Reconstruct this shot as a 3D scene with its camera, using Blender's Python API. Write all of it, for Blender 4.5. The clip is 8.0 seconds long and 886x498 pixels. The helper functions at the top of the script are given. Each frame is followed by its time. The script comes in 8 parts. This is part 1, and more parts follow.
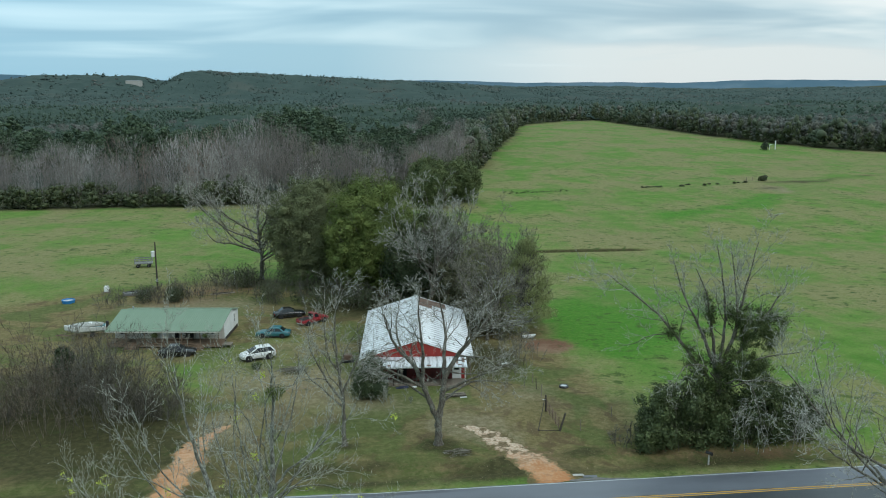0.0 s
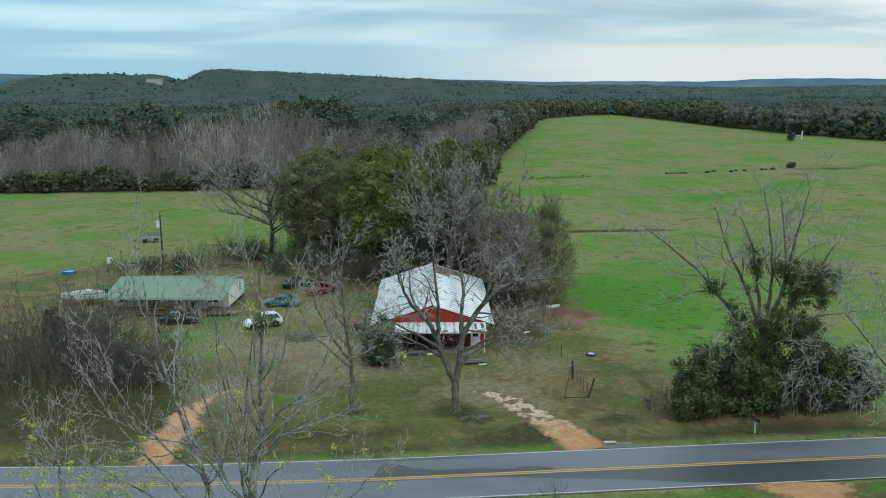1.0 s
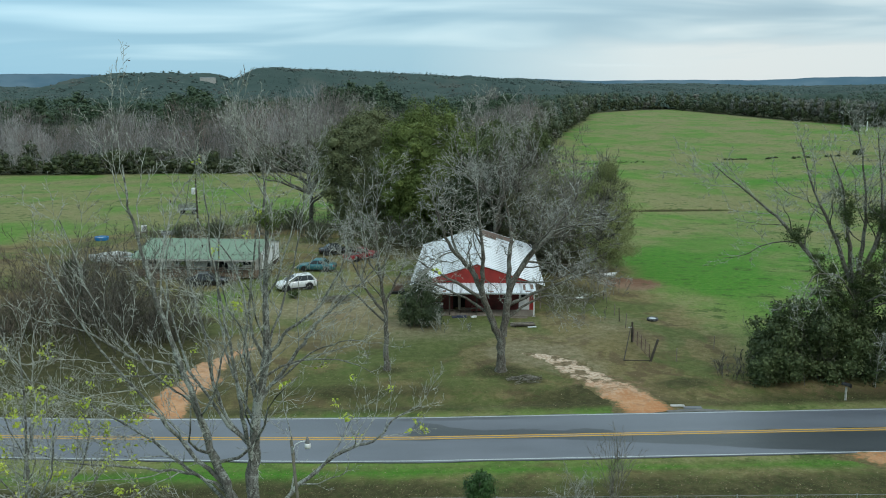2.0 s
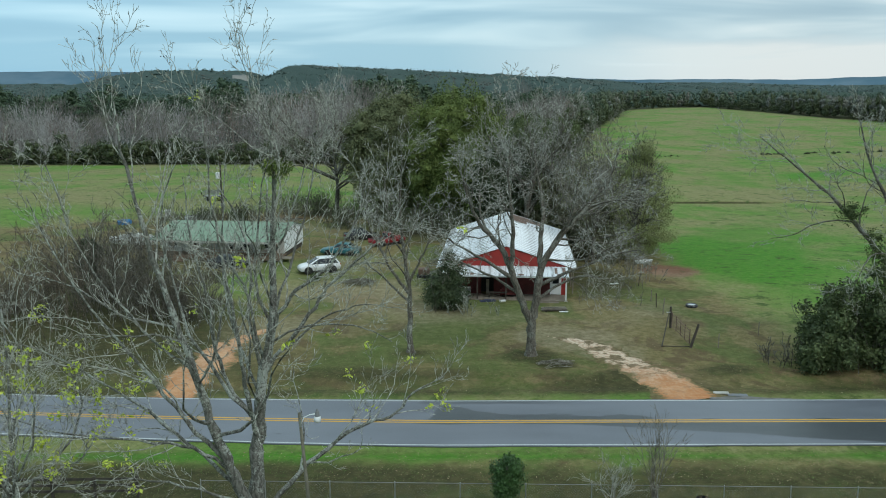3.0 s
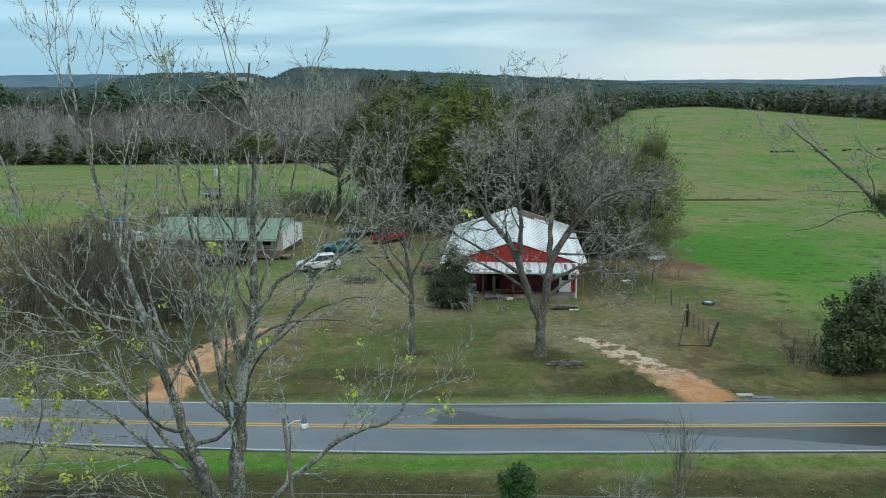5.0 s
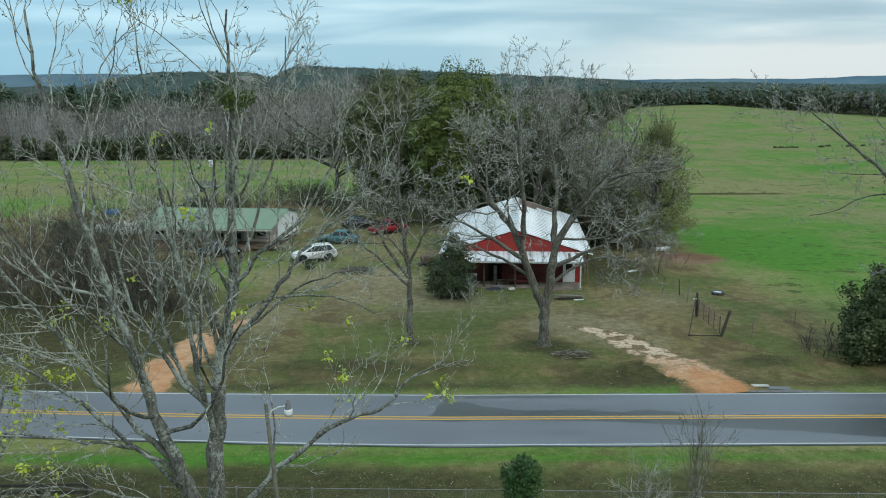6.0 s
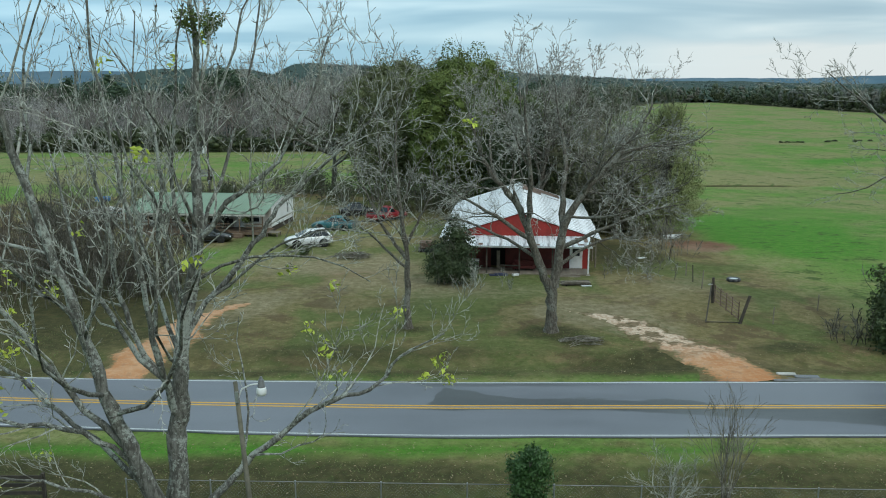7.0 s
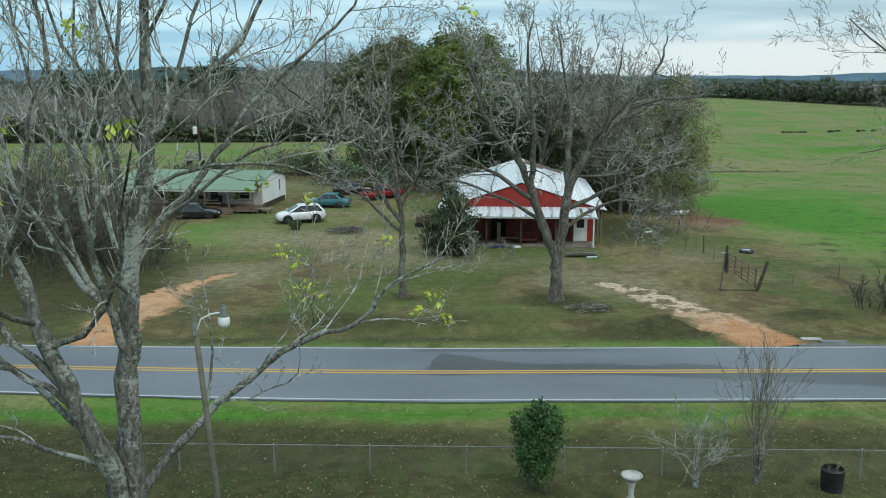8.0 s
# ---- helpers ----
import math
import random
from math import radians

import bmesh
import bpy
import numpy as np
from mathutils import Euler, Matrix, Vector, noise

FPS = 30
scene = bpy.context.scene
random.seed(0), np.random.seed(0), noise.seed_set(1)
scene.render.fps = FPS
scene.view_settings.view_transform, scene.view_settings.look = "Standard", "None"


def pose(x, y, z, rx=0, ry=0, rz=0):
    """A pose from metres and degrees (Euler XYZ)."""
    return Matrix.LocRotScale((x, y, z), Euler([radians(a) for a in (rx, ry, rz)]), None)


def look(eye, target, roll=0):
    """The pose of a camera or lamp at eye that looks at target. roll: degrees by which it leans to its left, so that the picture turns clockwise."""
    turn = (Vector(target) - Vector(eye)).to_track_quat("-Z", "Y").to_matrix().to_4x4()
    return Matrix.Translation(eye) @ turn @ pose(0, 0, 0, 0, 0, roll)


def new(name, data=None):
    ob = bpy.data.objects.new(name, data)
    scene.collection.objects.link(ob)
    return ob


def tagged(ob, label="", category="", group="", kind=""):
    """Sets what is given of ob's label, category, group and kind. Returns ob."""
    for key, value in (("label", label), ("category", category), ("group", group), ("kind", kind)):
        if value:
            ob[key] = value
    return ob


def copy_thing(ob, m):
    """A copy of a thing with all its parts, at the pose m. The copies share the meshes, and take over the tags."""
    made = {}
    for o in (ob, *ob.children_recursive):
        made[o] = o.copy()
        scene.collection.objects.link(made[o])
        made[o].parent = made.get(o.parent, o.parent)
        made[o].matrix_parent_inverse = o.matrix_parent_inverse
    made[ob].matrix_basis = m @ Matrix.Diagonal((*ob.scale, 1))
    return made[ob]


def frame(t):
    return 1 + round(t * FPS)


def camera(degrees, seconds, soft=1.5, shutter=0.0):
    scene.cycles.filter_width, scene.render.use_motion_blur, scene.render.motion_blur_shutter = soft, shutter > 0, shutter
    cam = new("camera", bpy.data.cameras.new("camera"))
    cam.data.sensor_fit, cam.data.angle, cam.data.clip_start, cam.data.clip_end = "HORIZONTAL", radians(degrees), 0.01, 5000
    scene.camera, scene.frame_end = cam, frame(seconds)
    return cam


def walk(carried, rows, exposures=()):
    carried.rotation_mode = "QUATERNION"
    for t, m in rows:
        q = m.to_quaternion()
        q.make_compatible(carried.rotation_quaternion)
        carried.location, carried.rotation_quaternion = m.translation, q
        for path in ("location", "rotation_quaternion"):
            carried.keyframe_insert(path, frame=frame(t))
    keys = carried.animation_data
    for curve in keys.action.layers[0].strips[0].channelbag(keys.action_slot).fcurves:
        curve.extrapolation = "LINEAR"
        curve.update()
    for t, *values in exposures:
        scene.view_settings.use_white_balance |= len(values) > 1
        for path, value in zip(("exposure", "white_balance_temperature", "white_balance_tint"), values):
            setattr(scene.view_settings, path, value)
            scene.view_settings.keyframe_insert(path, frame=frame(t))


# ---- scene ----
cam = camera(54.6, 8.0, soft=1.0)
PATH = [
    (0, (0.024, 0.013, 34.726), (0.25, 1.963, 34.344), -0.1),
    (0.5, (0.38, 2.805, 31.745), (0.595, 4.757, 31.363), -0.1),
    (1, (0.814, 6.215, 28.694), (0.997, 8.169, 28.313), -0.2),
    (1.5, (1.311, 9.907, 25.644), (1.444, 11.865, 25.264), -0.2),
    (2, (1.694, 12.886, 22.626), (1.764, 14.848, 22.246), -0.3),
    (2.2, (1.773, 13.792, 21.888), (1.823, 15.754, 21.504), -0.3),
    (3.5, (1.983, 17.05, 19.97), (1.975, 19.013, 19.589), -0.1),
    (4, (1.963, 17.897, 20.049), (1.955, 19.86, 19.668), -0.2),
    (5.5, (2.122, 20.756, 18.132), (2.11, 22.72, 17.755), -0.4),
    (6, (2.128, 22.107, 17.513), (2.116, 24.071, 17.134), -0.4),
    (6.5, (2.108, 23.736, 17.0), (2.095, 25.7, 16.622), -0.3),
    (7, (2.139, 25.633, 15.568), (2.125, 27.597, 15.186), -0.2),
    (7.5, (2.203, 27.325, 13.656), (2.188, 29.288, 13.273), -0.3),
    (8, (2.197, 28.658, 12.799), (2.186, 30.62, 12.414), -0.3),
]
walk(cam, [(t, look(eye, target, roll)) for t, eye, target, roll in PATH], exposures=[(0, 0.15), (5.5, 0.15), (7.5, 0.15), (8, 0.25)])

# ---- light ----
world = bpy.data.worlds.new("overcast_sky")
scene.world = world
world.use_nodes = True
wn, wl = world.node_tree.nodes, world.node_tree.links
wn.clear()
SUN_UP, SUN_TURN = radians(46), radians(140)


def wmath(op, a, b=None):
    n = wn.new("ShaderNodeMath")
    n.operation = op
    for i, v in enumerate((a, b)):
        if v is None:
            continue
        if isinstance(v, (int, float)):
            n.inputs[i].default_value = v
        else:
            wl.new(v, n.inputs[i])
    return n.outputs[0]


def wramp(fac, stops):
    n = wn.new("ShaderNodeValToRGB")
    n.color_ramp.elements[0].position, n.color_ramp.elements[0].color = stops[0][0], (*stops[0][1], 1)
    n.color_ramp.elements[1].position, n.color_ramp.elements[1].color = stops[-1][0], (*stops[-1][1], 1)
    for p, c in stops[1:-1]:
        e = n.color_ramp.elements.new(p)
        e.color = (*c, 1)
    wl.new(fac, n.inputs[0])
    return n.outputs[0]


def wmix(fac, a, b):
    n = wn.new("ShaderNodeMix")
    n.data_type = "RGBA"
    if isinstance(fac, (int, float)):
        n.inputs[0].default_value = fac
    else:
        wl.new(fac, n.inputs[0])
    wl.new(a, n.inputs[6]), wl.new(b, n.inputs[7])
    return n.outputs[2]


sky = wn.new("ShaderNodeTexSky")
sky.sky_type, sky.sun_disc, sky.sun_elevation, sky.sun_rotation = "NISHITA", False, SUN_UP, SUN_TURN
sky_dim = wn.new("ShaderNodeVectorMath")
sky_dim.operation = "SCALE"
wl.new(sky.outputs[0], sky_dim.inputs[0])
sky_dim.inputs["Scale"].default_value = 0.10
tc = wn.new("ShaderNodeTexCoord")
sep = wn.new("ShaderNodeSeparateXYZ")
wl.new(tc.outputs["Generated"], sep.inputs[0])
up = wmath("MAXIMUM", sep.outputs[2], 0.0)
# the cloud deck seen in perspective: direction divided by its rise
flat = wmath("ADD", up, 0.11)
comb = wn.new("ShaderNodeCombineXYZ")
wl.new(wmath("MULTIPLY", wmath("DIVIDE", sep.outputs[0], flat), 0.6), comb.inputs[0])
wl.new(wmath("DIVIDE", sep.outputs[1], flat), comb.inputs[1])
clouds = wn.new("ShaderNodeTexNoise")
clouds.inputs["Scale"].default_value, clouds.inputs["Detail"].default_value = 0.75, 3.5
clouds.inputs["Roughness"].default_value, clouds.inputs["Distortion"].default_value = 0.5, 0.5
wl.new(comb.outputs[0], clouds.inputs["Vector"])
deck = wramp(clouds.outputs[0], [(0.30, (0.28, 0.44, 0.54)), (0.45, (0.41, 0.57, 0.65)), (0.57, (0.57, 0.71, 0.76)), (0.70, (0.78, 0.86, 0.87))])
low_f = wramp(wmath("ADD", up, wmath("MULTIPLY", wmath("SUBTRACT", clouds.outputs[0], 0.5), 0.09)), [(0.0, (1, 1, 1)), (0.028, (0.95, 0.95, 0.95)), (0.046, (0.1, 0.1, 0.1)), (0.07, (0, 0, 0))])
deck2 = wmix(low_f, deck, wramp(sep.outputs[0], [(0.0, (0.38, 0.56, 0.65)), (0.26, (0.70, 0.77, 0.78))]))
# clearer and bluer air towards the west
tint = wn.new("ShaderNodeMix")
tint.data_type, tint.blend_type = "RGBA", "MULTIPLY"
tint.inputs[0].default_value = 1.0
wl.new(deck2, tint.inputs[6])
wl.new(wramp(wmath("ADD", wmath("MULTIPLY", sep.outputs[0], 1.0), 0.5), [(0.0, (0.72, 0.98, 1.12)), (0.5, (0.86, 1.0, 1.06)), (0.85, (1, 1, 1))]), tint.inputs[7])
veil = wn.new("ShaderNodeRGB")
veil.outputs[0].default_value = (0.452, 0.60, 0.638, 1)
deck2 = wmix(wramp(up, [(0.10, (0, 0, 0)), (0.28, (1, 1, 1))]), tint.outputs[2], veil.outputs[0])
# the deck grows brighter towards the zenith
bright = wn.new("ShaderNodeVectorMath")
bright.operation = "SCALE"
wl.new(deck2, bright.inputs[0])
wl.new(wmath("ADD", 1.0, wmath("MULTIPLY", wmath("MAXIMUM", wmath("SUBTRACT", up, 0.22), 0.0), 1.3)), bright.inputs["Scale"])
full = wmix(0.88, sky_dim.outputs[0], bright.outputs[0])
bg = wn.new("ShaderNodeBackground")
bg.inputs["Strength"].default_value = 1.0
wl.new(full, bg.inputs["Color"])
wo = wn.new("ShaderNodeOutputWorld")
wl.new(bg.outputs[0], wo.inputs["Surface"])

sun = new("sun", bpy.data.lights.new("sun", "SUN"))
sun.data.energy, sun.data.angle, sun.data.color = 0.9, radians(22), (1.0, 0.97, 0.93)
sun.matrix_world = look((math.sin(SUN_TURN) * math.cos(SUN_UP) * 50, math.cos(SUN_TURN) * math.cos(SUN_UP) * 50, math.sin(SUN_UP) * 50), (0, 0, 0))


# ---- materials ----
class Nodes:
    """A small builder for one node material."""

    def __init__(self, name, rough=0.8, metal=0.0, spec=0.4):
        self.m = bpy.data.materials.new(name)
        self.m.use_nodes = True
        self.t = self.m.node_tree
        self.b = self.t.nodes["Principled BSDF"]
        self.b.inputs["Roughness"].default_value = rough
        self.b.inputs["Metallic"].default_value = metal
        self.b.inputs["Specular IOR Level"].default_value = spec

    def put(self, socket, v):
        if isinstance(v, (int, float)):
            socket.default_value = v
        elif isinstance(v, tuple):
            socket.default_value = (*v, 1) if len(v) == 3 else v
        else:
            self.t.links.new(v, socket)

    def pos(self, scale=(1, 1, 1), local=False):
        if local:
            src = self.t.nodes.new("ShaderNodeTexCoord").outputs["Object"]
        else:
            src = self.t.nodes.new("ShaderNodeNewGeometry").outputs["Position"]
        mp = self.t.nodes.new("ShaderNodeMapping")
        mp.inputs["Scale"].default_value = scale
        self.t.links.new(src, mp.inputs[0])
        return mp.outputs[0]

    def noise(self, scale, vec=None, detail=5.0, rough=0.55, dist=0.0):
        n = self.t.nodes.new("ShaderNodeTexNoise")
        n.inputs["Scale"].default_value, n.inputs["Detail"].default_value = scale, detail
        n.inputs["Roughness"].default_value, n.inputs["Distortion"].default_value = rough, dist
        self.t.links.new(vec if vec is not None else self.pos(), n.inputs["Vector"])
        return n.outputs[0]

    def math(self, op, a, b=0.0):
        n = self.t.nodes.new("ShaderNodeMath")
        n.operation = op
        self.put(n.inputs[0], a), self.put(n.inputs[1], b)
        return n.outputs[0]

    def ramp(self, fac, lo, hi, a=0.0, b=1.0):
        n = self.t.nodes.new("ShaderNodeMapRange")
        n.interpolation_type = "SMOOTHSTEP"
        self.put(n.inputs[0], fac)
        for i, v in zip((1, 2, 3, 4), (lo, hi, a, b)):
            n.inputs[i].default_value = v
        return n.outputs[0]

    def mix(self, fac, a, b, mode="MIX"):
        n = self.t.nodes.new("ShaderNodeMix")
        n.data_type, n.blend_type = "RGBA", mode
        self.put(n.inputs[0], fac), self.put(n.inputs[6], a), self.put(n.inputs[7], b)
        return n.outputs[2]

    def attr(self, name):
        n = self.t.nodes.new("ShaderNodeAttribute")
        n.attribute_name = name
        return n.outputs["Fac"]

    def island(self):
        return self.t.nodes.new("ShaderNodeNewGeometry").outputs["Random Per Island"]

    def each(self):
        return self.t.nodes.new("ShaderNodeObjectInfo").outputs["Random"]

    def bump(self, height, strength=0.3, dist=0.05):
        n = self.t.nodes.new("ShaderNodeBump")
        n.inputs["Strength"].default_value, n.inputs["Distance"].default_value = strength, dist
        self.t.links.new(height, n.inputs["Height"])
        self.t.links.new(n.outputs[0], self.b.inputs["Normal"])
        return self

    def color(self, c):
        self.put(self.b.inputs["Base Color"], c)
        return self

    def rough(self, v):
        self.put(self.b.inputs["Roughness"], v)
        return self


def worn(name, a, b, scale=3.0, rough=0.8, metal=0.0, fine=25.0, bump=0.15, local=True, spec=0.4):
    """A surface whose colour goes between a and b in blotches, with fine grain on top."""
    n = Nodes(name, rough, metal, spec)
    v = n.pos(local=local)
    blot, grain = n.noise(scale, v, 4.0), n.noise(fine, v, 3.0)
    base = n.mix(n.ramp(blot, 0.35, 0.68), a, b)
    dark = tuple(0.72 * k for k in a)
    n.color(n.mix(n.math("MULTIPLY", n.ramp(grain, 0.45, 0.75), 0.35), base, dark))
    n.rough(n.ramp(blot, 0.3, 0.7, max(0.05, rough - 0.1), min(1.0, rough + 0.1)))
    if bump:
        n.bump(grain, bump, 0.02)
    return n.m


def leafy(name, a, b, rough=0.6, each_leaf=0.55, broad=0.22):
    """Foliage: each leaf its own shade, with drifts of colour through the crown."""
    n = Nodes(name, rough, 0.0, 0.35)
    drift = n.noise(broad, n.pos(), 4.0)
    f = n.math("ADD", n.math("MULTIPLY", n.island(), each_leaf), n.math("MULTIPLY", n.ramp(drift, 0.3, 0.7), 1 - each_leaf))
    n.color(n.mix(f, a, b))
    n.b.inputs["Subsurface Weight"].default_value = 0.0
    return n.m


def bark(name, a, b, lichen=(0.36, 0.36, 0.31), amount=0.8):
    """Furrowed bark with pale lichen crust in specks and larger patches."""
    n = Nodes(name, 0.92, 0.0, 0.2)
    v = n.pos((1, 1, 0.3))
    plates, fine = n.noise(11.0, v, 5.0, 0.7), n.noise(45.0, v, 3.0)
    patch, speck = n.noise(1.3, n.pos(), 4.0), n.noise(9.0, n.pos(), 5.0, 0.72)
    base_c = n.mix(n.ramp(plates, 0.38, 0.62), a, b)
    crust = n.ramp(n.math("ADD", n.math("MULTIPLY", patch, 0.55), n.math("MULTIPLY", speck, 0.62)), 0.58, 0.66)
    c_ = n.mix(n.math("MULTIPLY", crust, amount), base_c, lichen)
    n.color(n.mix(n.math("MULTIPLY", n.ramp(fine, 0.5, 0.7), 0.5), c_, a))
    n.bump(n.math("ADD", plates, n.math("MULTIPLY", fine, 0.4)), 0.9, 0.07)
    return n.m


def speckled(name, dark, pale, scale=5.0, lo=0.44, hi=0.58):
    """Thin twigs, dark with pale lichen here and there."""
    n = Nodes(name, 0.92, 0.0, 0.2)
    n.color(n.mix(n.ramp(n.noise(scale, n.pos(), 4.0, 0.7), lo, hi), dark, pale))
    return n.m


M = {}
M["bark"] = bark("lichened_bark", (0.088, 0.085, 0.073), (0.225, 0.222, 0.197), (0.41, 0.435, 0.39), 0.92)
M["bark_brown"] = bark("brown_grey_bark", (0.072, 0.063, 0.05), (0.18, 0.163, 0.135), (0.30, 0.31, 0.27), 0.5)
M["twig"] = speckled("lichened_twigs", (0.165, 0.161, 0.138), (0.43, 0.435, 0.385), 5.0, 0.40, 0.58)
M["twig_dark"] = speckled("brown_twigs", (0.072, 0.066, 0.052), (0.16, 0.15, 0.125), 2.0)
M["twig_brown"] = speckled("warm_brown_twigs", (0.085, 0.068, 0.05), (0.185, 0.155, 0.12), 2.0)
M["twig_crepe"] = speckled("pale_brown_twigs", (0.13, 0.115, 0.092), (0.26, 0.245, 0.205), 3.0)
M["twig_grey"] = speckled("grey_twigs", (0.185, 0.183, 0.16), (0.43, 0.427, 0.38), 2.2, 0.42, 0.6)
M["bud"] = leafy("new_leaf_green", (0.38, 0.48, 0.05), (0.52, 0.56, 0.09), 0.5)
M["oak_leaf"] = leafy("oak_leaf_green", (0.07, 0.105, 0.022), (0.155, 0.19, 0.048), 0.7, 0.35, 0.3)
M["oak_dark"] = leafy("dark_oak_leaf", (0.058, 0.085, 0.032), (0.13, 0.155, 0.06), 0.7, 0.35, 0.3)
M["oak_brown"] = leafy("brown_green_oak_leaf", (0.085, 0.10, 0.045), (0.165, 0.18, 0.085), 0.75, 0.3, 0.3)
M["dark_leaf"] = leafy("dark_evergreen", (0.022, 0.04, 0.018), (0.075, 0.10, 0.04))
M["willow_leaf"] = leafy("willow_leaf", (0.17, 0.20, 0.075), (0.30, 0.32, 0.14), 0.6, 0.5, 0.3)
M["shrub_leaf"] = leafy("glossy_shrub_leaf", (0.022, 0.062, 0.016), (0.075, 0.15, 0.04), 0.45)
M["olive_leaf"] = leafy("olive_leaf", (0.12, 0.14, 0.055), (0.23, 0.24, 0.10))
M["vine_leaf"] = leafy("vine_green", (0.030, 0.055, 0.016), (0.11, 0.14, 0.04), 0.6, 0.5, 0.5)
M["bank_leaf"] = leafy("bank_evergreen", (0.026, 0.045, 0.017), (0.115, 0.145, 0.052), 0.55, 0.5, 0.45)
M["pine"] = leafy("pine_needles", (0.032, 0.062, 0.036), (0.07, 0.105, 0.05))
# these two pine colours carry a bluish tint of air haze
M["pine_far"] = leafy("distant_pine_hazed", (0.046, 0.078, 0.056), (0.076, 0.110, 0.078), 0.9, 0.25, 0.015)
M["pine_horizon"] = leafy("haze_tinted_pine", (0.060, 0.090, 0.082), (0.076, 0.108, 0.096), 0.95, 0.15, 0.01)
M["far_bare"] = leafy("winter_branches", (0.118, 0.102, 0.092), (0.25, 0.228, 0.214), 0.9, 0.4, 0.035)
M["far_pale"] = leafy("pale_winter_branches", (0.22, 0.21, 0.20), (0.45, 0.43, 0.42), 0.9, 0.4, 0.05)
M["far_bud"] = leafy("red_budded_branches", (0.16, 0.115, 0.10), (0.30, 0.24, 0.21), 0.9, 0.4, 0.05)
M["far_grey"] = leafy("distant_grey_crowns", (0.085, 0.092, 0.082), (0.13, 0.136, 0.124), 0.95, 0.35, 0.02)
M["grey_crown"] = leafy("grey_winter_crown", (0.092, 0.092, 0.074), (0.155, 0.15, 0.125), 0.9)
M["edge_leaf"] = leafy("edge_evergreen", (0.052, 0.072, 0.044), (0.092, 0.112, 0.068), 0.85)
M["under"] = leafy("understory_leaf", (0.034, 0.05, 0.024), (0.085, 0.10, 0.042))
M["brown_growth"] = leafy("brown_green_growth", (0.075, 0.08, 0.045), (0.16, 0.155, 0.09), 0.8)
M["brush_brown"] = leafy("brown_brush", (0.05, 0.043, 0.034), (0.115, 0.10, 0.078), 0.9, 0.5, 0.4)
M["dead_leaf"] = leafy("dead_leaf", (0.20, 0.13, 0.07), (0.40, 0.33, 0.22), 0.8)
M["wood_old"] = worn("weathered_wood", (0.17, 0.14, 0.11), (0.27, 0.235, 0.19), 2.0, 0.9)
M["wood_brown"] = worn("brown_deck_wood", (0.13, 0.085, 0.055), (0.21, 0.15, 0.105), 2.0, 0.85)
M["wood_dark"] = worn("dark_fence_wood", (0.045, 0.038, 0.03), (0.09, 0.075, 0.06), 2.0, 0.9)
M["pole_wood"] = worn("grey_pole_wood", (0.105, 0.10, 0.074), (0.17, 0.158, 0.12), 3.0, 0.9)
M["white_wall"] = worn("white_siding", (0.82, 0.84, 0.84), (0.74, 0.76, 0.75), 0.8, 0.6, bump=0.05)
M["cream"] = worn("cream_wall", (0.62, 0.60, 0.55), (0.50, 0.48, 0.44), 0.8, 0.7, bump=0.05)
M["white"] = worn("white_paint", (0.76, 0.77, 0.76), (0.62, 0.63, 0.62), 1.5, 0.5, bump=0.05)
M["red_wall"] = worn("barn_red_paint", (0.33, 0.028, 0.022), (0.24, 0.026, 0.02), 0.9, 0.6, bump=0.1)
# darker copy of the barn red, with porch shade in its colour
M["red_dark"] = worn("shaded_dark_red", (0.12, 0.02, 0.018), (0.07, 0.02, 0.017), 0.9, 0.75)
M["rust"] = worn("rusted_tin", (0.12, 0.075, 0.055), (0.22, 0.15, 0.12), 1.2, 0.8)
M["black"] = worn("black_plastic", (0.012, 0.012, 0.013), (0.022, 0.022, 0.023), 2.0, 0.55)
M["navy"] = worn("navy_tarpaulin", (0.022, 0.028, 0.06), (0.05, 0.06, 0.11), 3.0, 0.6)
M["tyre_old"] = worn("sun_bleached_rubber", (0.028, 0.028, 0.029), (0.15, 0.15, 0.152), 7.0, 0.85)
M["rubber"] = worn("tyre_rubber", (0.016, 0.016, 0.016), (0.03, 0.028, 0.026), 4.0, 0.9)
M["steel"] = worn("galvanised_steel", (0.42, 0.44, 0.45), (0.32, 0.33, 0.34), 3.0, 0.45, 0.7)
M["chrome"] = worn("alloy_metal", (0.55, 0.56, 0.57), (0.42, 0.43, 0.44), 3.0, 0.3, 0.8, bump=0)
M["concrete"] = worn("pale_concrete", (0.48, 0.46, 0.43), (0.36, 0.35, 0.32), 4.0, 0.9)
M["dark_hole"] = worn("unlit_interior", (0.02, 0.019, 0.018), (0.035, 0.032, 0.03), 2.0, 0.9)
M["blue_plastic"] = worn("blue_plastic", (0.02, 0.16, 0.42), (0.03, 0.22, 0.50), 2.0, 0.45)
M["tarp"] = worn("dirty_pale_tarp", (0.42, 0.44, 0.42), (0.24, 0.24, 0.21), 1.2, 0.8)
M["teal"] = worn("teal_tarp", (0.05, 0.26, 0.32), (0.10, 0.36, 0.40), 2.0, 0.6)
M["grey_junk"] = worn("dull_grey_metal", (0.16, 0.165, 0.17), (0.26, 0.26, 0.255), 2.0, 0.7)
M["grey_gravel"] = worn("grey_gravel", (0.13, 0.125, 0.12), (0.21, 0.20, 0.185), 2.0, 0.95, local=False)
M["clay"] = worn("red_clay", (0.33, 0.14, 0.075), (0.22, 0.10, 0.06), 1.5, 0.95, local=False)


